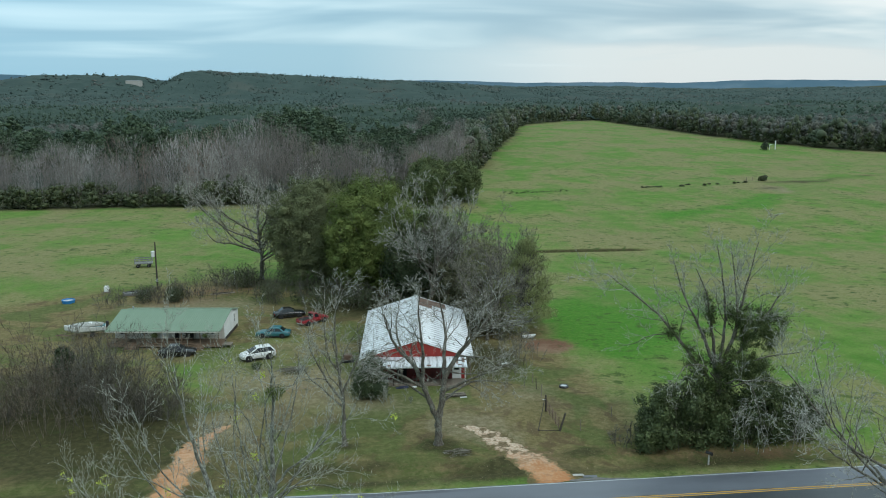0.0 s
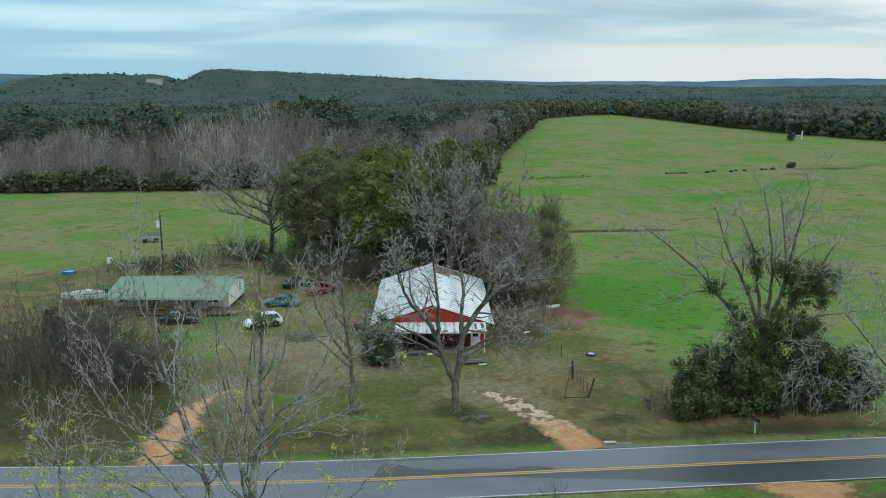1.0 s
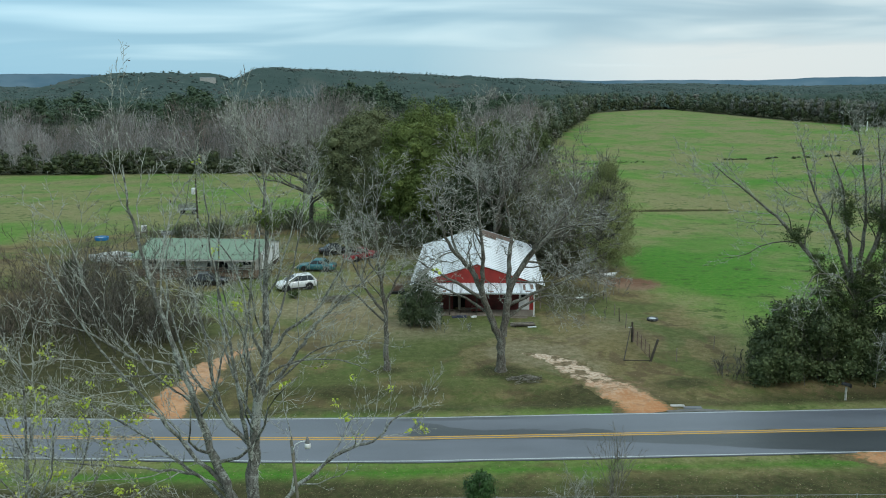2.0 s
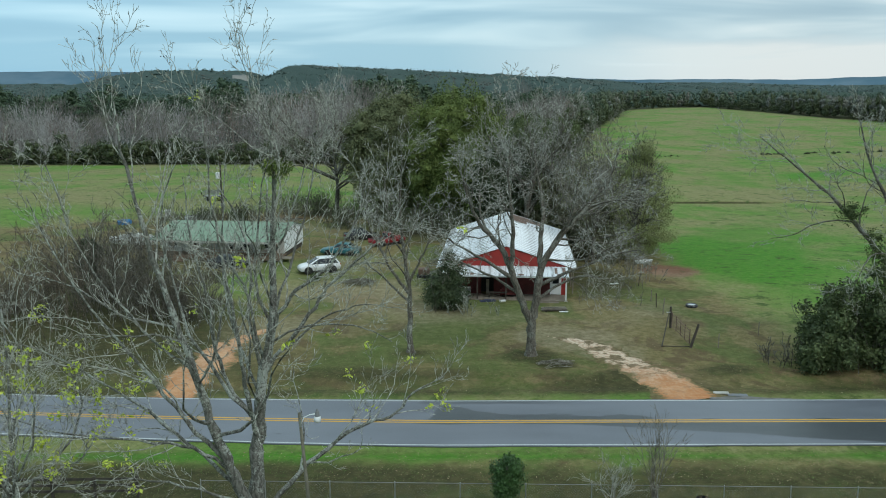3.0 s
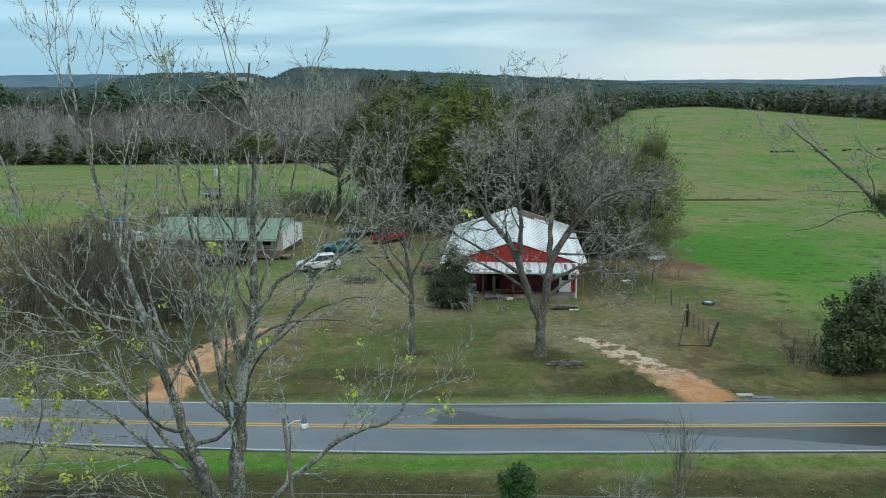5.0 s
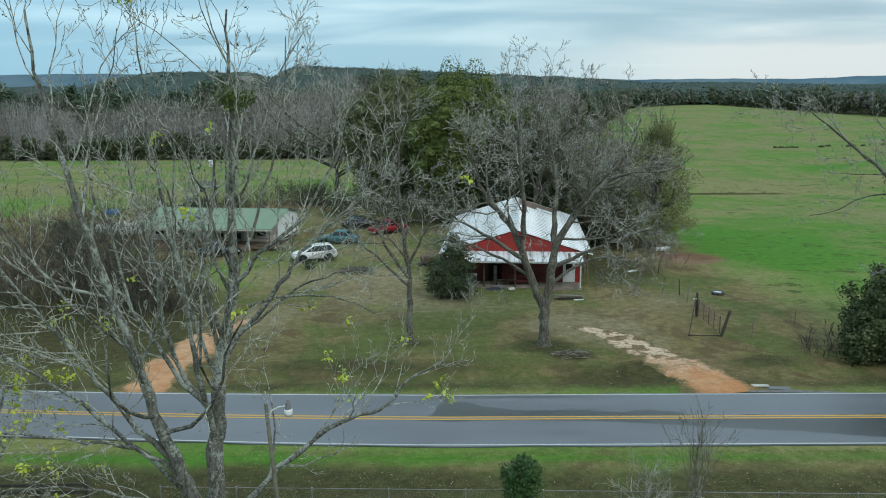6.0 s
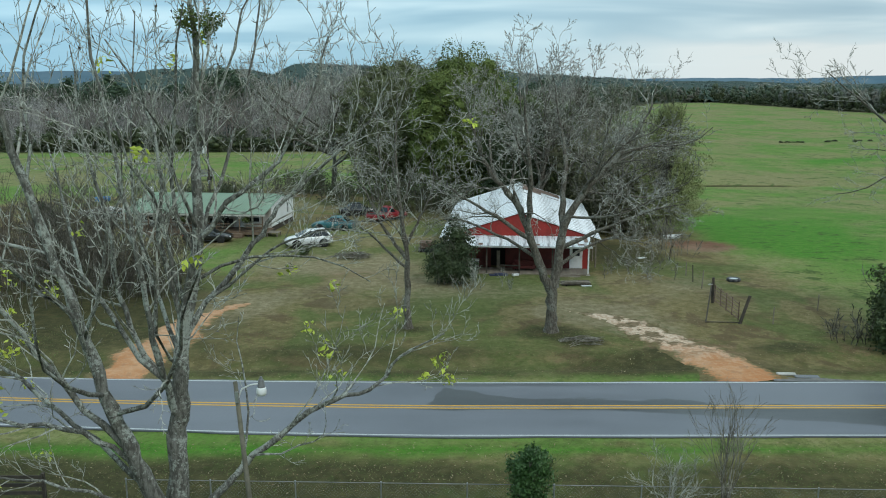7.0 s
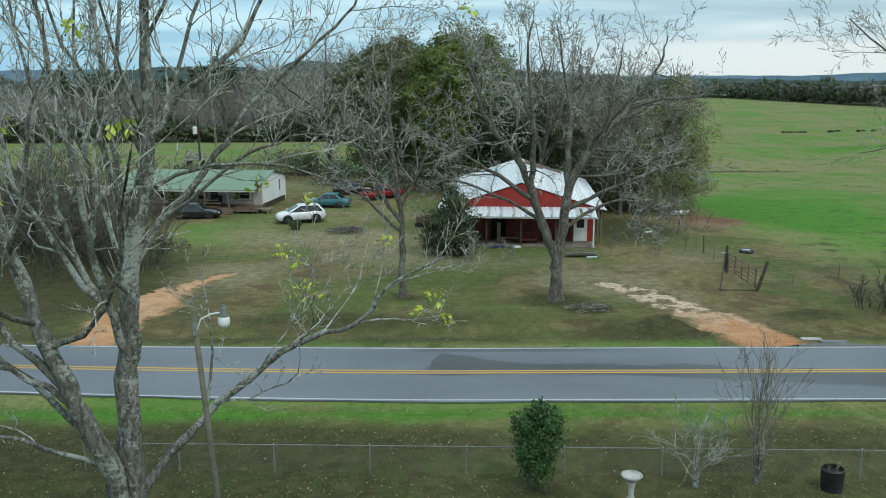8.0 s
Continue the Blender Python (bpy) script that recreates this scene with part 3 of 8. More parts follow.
def strip(name, y0, y1, z, material, parent=None, label="", x0=-420, x1=420, step=2.0, wob=0.0, pinch=(0, 0)):
    xs = np.arange(x0, x1 + 0.1, step)
    vs, fs = [], []
    rng = np.random.default_rng(3)
    for k, xv in enumerate(xs):
        a, b = rng.uniform(-wob, wob, 2)
        off, nar = float(bend(xv)), 0.3 * float(smooth01(-xv / 22))
        ya, yb = y0 + a + off + pinch[0] * nar, y1 + b + off + pinch[1] * nar
        vs += [(xv, ya, z - 0.06), (xv, ya, z), (xv, yb, z), (xv, yb, z - 0.06)]
        if k:
            o = 4 * k
            fs += [(o - 4, o, o + 1, o - 3), (o - 3, o + 1, o + 2, o - 2), (o - 2, o + 2, o + 3, o - 1)]
    return mesh_of(name, vs, fs, material, parent, label)


n = Nodes("wet_asphalt", 0.45, 0.0, 0.75)
P = n.pos()
agg, blot = n.noise(60.0, P, 3.0), n.noise(0.35, n.pos((0.25, 1.0, 1)), 5.0, 0.6)
damp = n.noise(0.5, n.pos((0.2, 1.1, 1)), 6.0, 0.6, 0.5)
c = n.mix(n.ramp(blot, 0.35, 0.65), (0.103, 0.111, 0.133), (0.14, 0.149, 0.175))
c = n.mix(n.math("MULTIPLY", n.ramp(agg, 0.45, 0.75), 0.3), c, (0.08, 0.085, 0.095))
rs = n.t.nodes.new("ShaderNodeSeparateXYZ")
n.t.links.new(P, rs.inputs[0])
X_, Y_ = rs.outputs[0], rs.outputs[1]
ragged = n.math("SUBTRACT", n.noise(0.55, n.pos((0.5, 1.3, 1)), 5.0, 0.55), 0.5)
# damp bands: one on the far lane that thins eastwards, one on the near lane that widens
tall = n.math("MULTIPLY", n.math("MULTIPLY", n.ramp(X_, 0.8, 2.0), n.ramp(X_, 1.6, 6.5, 2.5, 0.8)), n.ramp(X_, 12.0, 18.0, 1.0, 0.1))
tall = n.math("ADD", tall, n.math("MULTIPLY", ragged, 2.2))
band_far = n.math("MULTIPLY", n.ramp(n.math("SUBTRACT", tall, n.math("SUBTRACT", Y_, 65.42)), 0.0, 0.16), n.math("MULTIPLY", n.ramp(Y_, 65.40, 65.44), n.ramp(X_, 0.8, 1.4)))
rim = n.math("MULTIPLY", n.ramp(n.math("ADD", Y_, n.math("MULTIPLY", ragged, 0.8)), 68.0, 68.2), n.math("MULTIPLY", n.ramp(X_, 0.0, 1.0), n.ramp(X_, 6.0, 12.0, 1.0, 0.0)))
deep = n.math("ADD", n.math("ADD", n.ramp(X_, -1.0, 3.0, 0.0, 0.3), n.ramp(X_, 6.0, 34.0, 0.0, 3.2)), n.math("MULTIPLY", ragged, 0.7))
band_near = n.math("MULTIPLY", n.ramp(n.math("SUBTRACT", deep, n.math("SUBTRACT", 65.0, Y_)), 0.0, 0.2), n.math("MULTIPLY", n.ramp(Y_, 64.97, 65.0, 1.0, 0.0), n.ramp(X_, -1.5, 0.5)))
odd_spots = n.ramp(damp, 0.66, 0.70)
wet = n.math("MINIMUM", n.math("ADD", n.math("ADD", band_far, band_near), n.math("ADD", odd_spots, n.math("MULTIPLY", rim, 0.7))), 1.0)
n.color(n.mix(wet, c, (0.046, 0.051, 0.057)))
n.rough(n.math("SUBTRACT", n.ramp(blot, 0.3, 0.7, 0.40, 0.52), n.math("MULTIPLY", wet, 0.06)))
n.bump(agg, 0.25, 0.01)
M["asphalt"] = n.m


def line_paint(name, a, under):
    n = Nodes(name, 0.6, 0.0, 0.4)
    w = n.noise(7.0, n.pos((0.6, 3, 1)), 4.0, 0.7)
    n.color(n.mix(n.ramp(w, 0.56, 0.7), a, under))
    return n.m


M["line_white"], M["line_yellow"] = line_paint("worn_white_line", (0.50, 0.52, 0.52), (0.20, 0.21, 0.22)), line_paint("worn_yellow_line", (0.62, 0.34, 0.04), (0.2, 0.15, 0.08))
road = strip("road", ROAD_N, ROAD_F, 0.03, M["asphalt"], wob=0.07, pinch=(1, -1))
tagged(road, "damp grey two-lane asphalt country road", "road", kind="structure")
for nm, y, w, mt, pi_ in (("near_edge_line", 61.78, 0.09, "line_white", 1), ("far_edge_line", 68.62, 0.09, "line_white", -1), ("centre_line", 65.05, 0.12, "line_yellow", 0), ("centre_line", 65.36, 0.12, "line_yellow", 0)):
    strip(nm, y - w / 2, y + w / 2, 0.036, M[mt], road, pinch=(pi_, pi_))


# ---- buildings ----
def ribbed(length, rise_w, ribs, rib_w=0.05, rib_h=0.03, thick=0.02):
    """One roof sheet: x runs down the slope from 0 to length, y across from 0 to rise_w; ribs stand up along x."""
    prof = [(0, 0)]
    for k in range(ribs):
        c = rise_w * (k + 0.5) / ribs
        prof += [(c - rib_w, 0), (c - rib_w * 0.5, rib_h), (c + rib_w * 0.5, rib_h), (c + rib_w, 0)]
    prof.append((rise_w, 0))
    vs, fs = [], []
    for x in (0, length):
        vs += [(x, y, z) for y, z in prof] + [(x, y, z - thick) for y, z in prof]
    m = len(prof)
    for k in range(m - 1):
        fs += [(k, k + 1, 2 * m + k + 1, 2 * m + k), (m + k, 3 * m + k, 3 * m + k + 1, m + k + 1)]
    fs += [(k, m + k, m + k + 1, k + 1) for k in range(m - 1)] + [(2 * m + k, 2 * m + k + 1, 3 * m + k + 1, 3 * m + k) for k in range(m - 1)]
    me = bpy.data.meshes.new("roof_sheet")
    me.from_pydata(vs, [], fs)
    return me


def roof_plane(parent, top_edge, down, count, width, material, ribs=2, seed=1, odd=None):
    """Sheets side by side: from the ridge point top_edge, each running along the vector down, set along local y (barn) or x (house)."""
    down = Vector(down)
    length = down.length
    x = down.normalized()
    side = Vector((0, 1, 0)) if abs(down.x) > abs(down.y) else Vector((1, 0, 0))
    z = x.cross(side)
    if z.z < 0:
        z = -z
    rot = Matrix((x, side, z)).transposed().to_4x4()
    me = ribbed(length, width - 0.012, ribs)
    me.materials.append(material)
    rng = random.Random(seed)
    for k in range(count):
        use = me
        if odd and k in odd:
            use = me.copy()
            use.materials[0] = odd[k]
        ob = new("roof_sheet", use)
        ob.parent = parent
        ob.matrix_basis = Matrix.Translation(Vector(top_edge) + side * width * k + z * rng.uniform(0, 0.012) + x * rng.uniform(-0.03, 0.03)) @ rot


def wall_boards(name, parent, p0, p1, z0, tops, material, board=0.25, thick=0.06):
    """A boarded wall from p0 to p1 (local x, y); tops(s) is its height at s along it. Board joints are recessed."""
    p0, p1 = Vector((*p0, 0)), Vector((*p1, 0))
    u = (p1 - p0)
    L = u.length
    u.normalize()
    nrm = Vector((u.y, -u.x, 0))
    bm = bmesh.new()
    # the sheathing behind the boards
    n_s = 12
    for k in range(n_s):
        a, b = L * k / n_s, L * (k + 1) / n_s
        lo = [p0 + u * a, p0 + u * b, p0 + u * b - nrm * thick, p0 + u * a - nrm * thick]
        hi = [tops(a), tops(b), tops(b), tops(a)]
        vs = [bm.verts.new(v + Vector((0, 0, z0))) for v in lo] + [bm.verts.new(v + Vector((0, 0, h))) for v, h in zip(lo, hi)]
        for fc in ((0, 1, 5, 4), (2, 3, 7, 6), (4, 5, 6, 7), (1, 2, 6, 5), (3, 0, 4, 7)):
            bm.faces.new([vs[i] for i in fc])
    bmesh.ops.recalc_face_normals(bm, faces=bm.faces[:])
    wall = part(name, bm, material, parent)
    s = 0.0
    while s < L - 1e-3:
        e = min(L, s + board)
        a, c_ = p0 + u * (s + 0.006), p0 + u * (e - 0.006)
        ha, hc = Vector((0, 0, tops(s + 0.006))), Vector((0, 0, tops(e - 0.006)))
        lo, out = Vector((0, 0, z0)), nrm * 0.018
        vs = [a + lo, c_ + lo, c_ + hc, a + ha]
        mesh_of("board", vs + [v + out for v in vs], [(4, 5, 6, 7), (0, 4, 7, 3), (1, 2, 6, 5), (3, 7, 6, 2), (0, 1, 5, 4)], material, wall)
        s = e
    return wall


def window_unit(parent, m, w, h, name="window"):
    """A framed window in a wall, facing local -y."""
    bm = bmesh.new()
    for x, z, sx, sz in ((0, 0, w + 0.12, 0.07), (0, h - 0.0, w + 0.12, 0.07), (-w / 2, 0, 0.07, h), (w / 2, 0, 0.07, h), (0, h / 2, w, 0.05)):
        box(bm, x, -0.03, z, sx, 0.08, sz)
    fr = part(name, bm, M["white"], parent)
    fr.matrix_basis = m
    pane = part("pane", one_box(0, 0.0, 0.02, w, 0.02, h), M["glass"], fr, "dark window glass")
    return fr


def planks(name, parent, count, first, step, size, material):
    """Equal boards side by side, each a piece of its own on one mesh."""
    me = None
    for k in range(count):
        if me is None:
            ob = part(name, one_box(0, 0, 0, *size), material, parent)
            me = ob.data
        else:
            ob = new(name, me)
            ob.parent = parent
        ob.location = Vector(first) + Vector(step) * k


def barn():
    b = base("barn", pose(8.1, 97.0, -0.05, 0, 0, -4.5), "red boarded barn with white ribbed tin roof and front porch", "barn")
    HW, D, Z0 = 5.72, 21.8, 0.0
    ridge, eave, ew = 4.82, 2.62, 6.82
    slope = (ridge - eave) / ew
    rise = lambda s: ridge - 0.08 - slope * abs(s - HW)
    # front wall below the porch roof with its openings, then the gable
    wall_boards("gable_wall", b, (-HW, 0), (HW, 0), 2.8, rise, M["red_wall"], 0.3)
    # most boards under the porch roof take the red darkened for its shade
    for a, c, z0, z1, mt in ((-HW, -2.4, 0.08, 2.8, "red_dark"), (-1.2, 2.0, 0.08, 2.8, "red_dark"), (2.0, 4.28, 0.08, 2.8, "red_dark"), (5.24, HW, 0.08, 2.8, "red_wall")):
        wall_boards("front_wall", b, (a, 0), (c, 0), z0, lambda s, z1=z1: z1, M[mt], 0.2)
    part("lintel", one_box(0, 0.05, 2.5, 2 * HW, 0.04, 0.35), M["red_dark"], b)
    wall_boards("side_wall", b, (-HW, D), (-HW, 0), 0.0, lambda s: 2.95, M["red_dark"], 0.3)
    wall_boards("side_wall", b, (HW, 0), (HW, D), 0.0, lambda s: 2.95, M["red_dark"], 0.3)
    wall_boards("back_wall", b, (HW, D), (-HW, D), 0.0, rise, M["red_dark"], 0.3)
    # near-black panel gives the opening the darkness of an unlit room
    part("doorway_dark_panel", one_box(-1.8, 1.2, 0.0, 1.3, 0.1, 2.7), M["dark_hole"], b, "near-black panel darkening the open doorway")
    # porch door with a glazed upper half
    door = part("door", one_box(4.76, 0.02, 0.12, 0.9, 0.05, 2.05, 0.01), M["white"], b, "white door with glazed upper half")
    part("pane", one_box(4.76, -0.012, 1.2, 0.6, 0.02, 0.82), M["glass"], door)
    bm = bmesh.new()
    for x, z, sx, sz in ((4.27, 0.12, 0.09, 2.1), (5.25, 0.12, 0.09, 2.1), (4.76, 2.22, 1.07, 0.09)):
        box(bm, x, -0.02, z, sx, 0.07, sz)
    part("door_frame", bm, M["white"], door)
    part("door_handle", turned(bmesh.new(), [(0.03, 0), (0.035, 0.03), (0.0, 0.06)], 8, (5.1, -0.08, 1.1)), M["chrome"], door)
    # roof
    for sgn in (-1, 1):
        roof_plane(b, (0.0, -0.12, ridge), (sgn * ew, 0, -(ridge - eave)), 24, 0.92, M["tin_white"], 3, 5 + sgn)
    part("ridge_cap", loft(bmesh.new(), [[(-0.3, y, ridge - 0.06), (0, y, ridge + 0.06), (0.3, y, ridge - 0.06), (0, y, ridge + 0.02)] for y in (-0.14, D + 0.2)]), M["tin_white"], b)
    # loose rusted sheets, and near-black panels standing in for dark holes, near the ridge
    for k, (x, y, w, h, mt) in enumerate(((0.75, 14.6, 0.8, 0.34, "dark_hole"), (1.05, 13.0, 0.7, 0.22, "dark_hole"), (2.3, 20.2, 4.0, 2.7, "rust"), (1.3, 17.9, 2.0, 1.7, "rust"), (3.4, 16.9, 1.3, 0.3, "rust"))):
        bm = one_box(0, 0, 0.035, w, h, 0.012)
        ob = part("roof_patch", bm, M[mt], b, "rust patch, or black panel for a hole, in the tin roof")
        ob.matrix_basis = Matrix.Translation((x, y, ridge - slope * x)) @ Matrix.Rotation(math.atan(slope), 4, "Y")
    # rust runs on the porch roof
    for x, y, w, h in ((4.7, -1.2, 0.24, 1.5), (5.45, -1.0, 0.3, 1.2), (5.0, -2.2, 0.5, 0.3), (-3.2, -2.25, 0.35, 0.5), (-5.1, -1.9, 0.2, 1.0), (1.4, -2.3, 0.5, 0.35)):
        ob = part("rust_run", one_box(0, 0, 0.036, w, h, 0.006), M["rust"], b, "rust run on the porch roof")
        ob.matrix_basis = Matrix.Translation((x, y, 2.86 + 0.151 * y)) @ Matrix.Rotation(math.atan(0.151), 4, "X")
    # lean-to posts under the eaves
    for sgn in (-1, 1):
        for k in range(8):
            part("eave_post", rod(bmesh.new(), (sgn * (ew - 0.35), 1.0 + k * 2.9, -0.05), (sgn * (ew - 0.35), 1.0 + k * 2.9, eave + 0.05), 0.07, 0.07, 6), M["wood_old"], b)
    # porch
    PY = -2.3
    roof_plane(b, (-HW - 0.25, -0.02, 2.86), (0, PY - 0.35, -0.40), 12, 0.985, M["tin_white"], 3, 9)
    part("porch_fascia", one_box(0, PY - 0.28, 2.33, 2 * HW + 0.4, 0.05, 0.12), M["white"], b)
    planks("porch_plank", b, 14, (0, PY + 0.06, 0.08), (0, 0.16, 0), (2 * HW + 0.1, 0.15, 0.04), M["wood_old"])
    part("porch_skirt", one_box(0, PY - 0.01, 0.0, 2 * HW + 0.1, 0.04, 0.09), M["wood_old"], b)
    # inner posts are coloured dark to merge with the porch shade
    for x in (-HW + 0.1, -2.7, 0.0, 2.7, HW - 0.1):
        part("porch_post", one_box(x, PY + 0.1, 0.0, 0.12, 0.12, 2.46, 0.008), M["white"] if x > 4 else M["wood_dark"], b)
        part("footing", one_box(x, PY + 0.1, -0.05, 0.3, 0.3, 0.12), M["concrete"], b)
    # front steps with a pale slab before them
    for k in range(2):
        part("step", one_box(3.9, PY - 0.25 - 0.34 * k, 0.02, 2.1, 0.3, 0.14 - 0.06 * k), M["wood_old"], b)
    return b


def house():
    h = base("house", pose(-24.25, 113.8, 0.0, 0, 0, -7.0), "long white mobile home with green tin roof and porch", "house")
    L, EV, RG, RY, YB, EY = 15.4, 2.34, 3.64, 5.6, 9.9, -0.7
    x0, x1 = -L / 2, L / 2
    roof_plane(h, (x0, RY, RG), (0, EY - RY, -(RG - EV)), 18, L / 18, M["tin_green"], 3, 2)
    roof_plane(h, (x0, RY, RG), (0, YB + 0.3 - RY, -(RG - EV) / (RY - EY) * (YB + 0.3 - RY)), 18, L / 18, M["tin_green"], 3, 3)
    part("ridge_cap", loft(bmesh.new(), [[(x, RY - 0.25, RG - 0.03), (x, RY, RG + 0.06), (x, RY + 0.25, RG - 0.03), (x, RY, RG)] for x in (x0 - 0.02, x1 + 0.02)]), M["tin_green"], h)
    part("eave_fascia", one_box(0, EY + 0.05, EV - 0.2, L, 0.05, 0.16), M["cream"], h)
    part("porch_lap", one_box(0, EY + 1.6, EV + 0.3, L, 0.1, 0.05), M["tin_green"], h)
    fw = 2.2
    slope = (RG - EV) / (RY - EY)
    inner = L / 2 - 0.25
    # lapped siding on the body
    planks("siding_board", h, 15, (0, fw, 0.5), (0, 0, 0.15), (2 * inner, 0.05, 0.145), M["cream"])
    for sgn in (-1, 1):
        tops = lambda s: (RG - slope * abs((s if sgn > 0 else (YB - fw) - s) + fw - RY) - 0.06)
        a, c = ((inner * 1.0, fw), (inner * 1.0, YB)) if sgn > 0 else ((-inner, YB), (-inner, fw))
        wall_boards("gable_wall", h, a, c, 0.6, tops, M["white_wall"], 0.3)
    wall_boards("back_wall", h, (inner, YB), (-inner, YB), 0.15, lambda s: RG - slope * (YB - RY) - 0.06, M["white_wall"], 0.3)
    for x in (-inner + 0.12, inner - 0.12):
        part("underpinning", one_box(x, (fw + YB) / 2, -0.05, 0.06, YB - fw - 0.1, 0.7), M["wood_dark"], h, "dark skirting under the wall")
    # gable-end window
    window_unit(h, Matrix.Translation((inner + 0.02, 7.6, 1.3)) @ Matrix.Rotation(math.pi / 2, 4, "Z"), 0.55, 1.25)
    for x, w in ((-6.2, 1.0), (-3.4, 0.9), (2.4, 0.9), (5.6, 1.1)):
        window_unit(h, Matrix.Translation((x, fw - 0.03, 1.05)), w, 1.0)
    for x in (-0.9, 4.0):
        d = part("door", one_box(x, fw - 0.04, 0.52, 0.86, 0.05, 1.95, 0.01), M["white"], h)
        part("door_handle", turned(bmesh.new(), [(0.03, 0), (0.03, 0.05)], 8, (x + 0.35, fw - 0.1, 1.45)), M["chrome"], d)
    # deck
    planks("deck_board", h, 20, (0.1, EY + 0.12, 0.44), (0, 0.145, 0), (L - 0.1, 0.138, 0.04), M["wood_brown"])
    part("deck_skirt", one_box(0.1, EY + 0.08, 0.2, L - 0.1, 0.05, 0.23), M["wood_brown"], h)
    planks("deck_pier", h, 11, (x0 + 0.4, EY + 0.15, -0.02), ((L - 0.8) / 10, 0, 0), (0.14, 0.14, 0.45), M["wood_dark"])
    for k in range(7):
        x = x0 + 0.3 + k * (L - 0.6) / 6
        part("porch_post", one_box(x, EY + 0.16, 0.48, 0.11, 0.11, EV - 0.5, 0.006), M["wood_brown"], h)
    for a, c in ((x0 + 0.3, -5.0), (-3.4, 3.9), (5.6, x1 - 0.3)):
        planks("porch_rail", h, 3, ((a + c) / 2, EY + 0.12, 0.62), (0, 0, 0.32), (c - a, 0.05, 0.09), M["wood_brown"])
    for xs in (-4.2, 4.7):
        for k in range(3):
            part("step", one_box(xs, EY - 0.12 - 0.28 * k, 0.02, 1.5, 0.28, 0.34 - 0.12 * k), M["wood_brown"], h)
    # side landing by the gable end
    planks("landing_board", h, 9, (x1 + 0.62, -0.4, 0.40), (0, 0.15, 0), (1.3, 0.142, 0.04), M["wood_old"])
    for x in (x1 + 0.1, x1 + 1.15):
        for y in (-0.4, 0.75):
            part("landing_leg", one_box(x, y, -0.02, 0.1, 0.1, 0.44), M["wood_old"], h)
    part("chimney_stub", turned(bmesh.new(), [(0.09, 0), (0.09, 0.45), (0.14, 0.47), (0.14, 0.55), (0, 0.6)], 10, (x0 + 1.4, RY + 0.8, RG - 0.3)), M["steel"], h)
    return h


# ---- vehicles ----
def wheel(parent, x, y, r=0.33, w=0.22, side=1):
    wl_ = part("wheel", turned(bmesh.new(), [(r * 0.6, -w / 2), (r * 0.92, -w / 2), (r, -w * 0.32), (r, w * 0.32), (r * 0.92, w / 2), (r * 0.6, w / 2)], 20, (0, 0, 0), "Y"), M["rubber"], parent, smooth=True)
    wl_.matrix_basis = Matrix.Translation((x, y, r))
    bm = turned(bmesh.new(), [(r * 0.62, w * 0.2), (r * 0.62, w * 0.46), (r * 0.55, w * 0.4), (r * 0.5, w * 0.28), (0.0, w * 0.3)], 20, (0, 0, 0), "Y")
    for k in range(5):
        a = k * math.tau / 5
        rod(bm, (0, w * 0.36, 0), (r * 0.56 * math.cos(a), w * 0.4, r * 0.56 * math.sin(a)), r * 0.1, r * 0.07, 5)
    rim = part("rim", bm, M["chrome"], wl_)
    if side < 0:
        rim.matrix_basis = Matrix.Rotation(math.pi, 4, "Z")


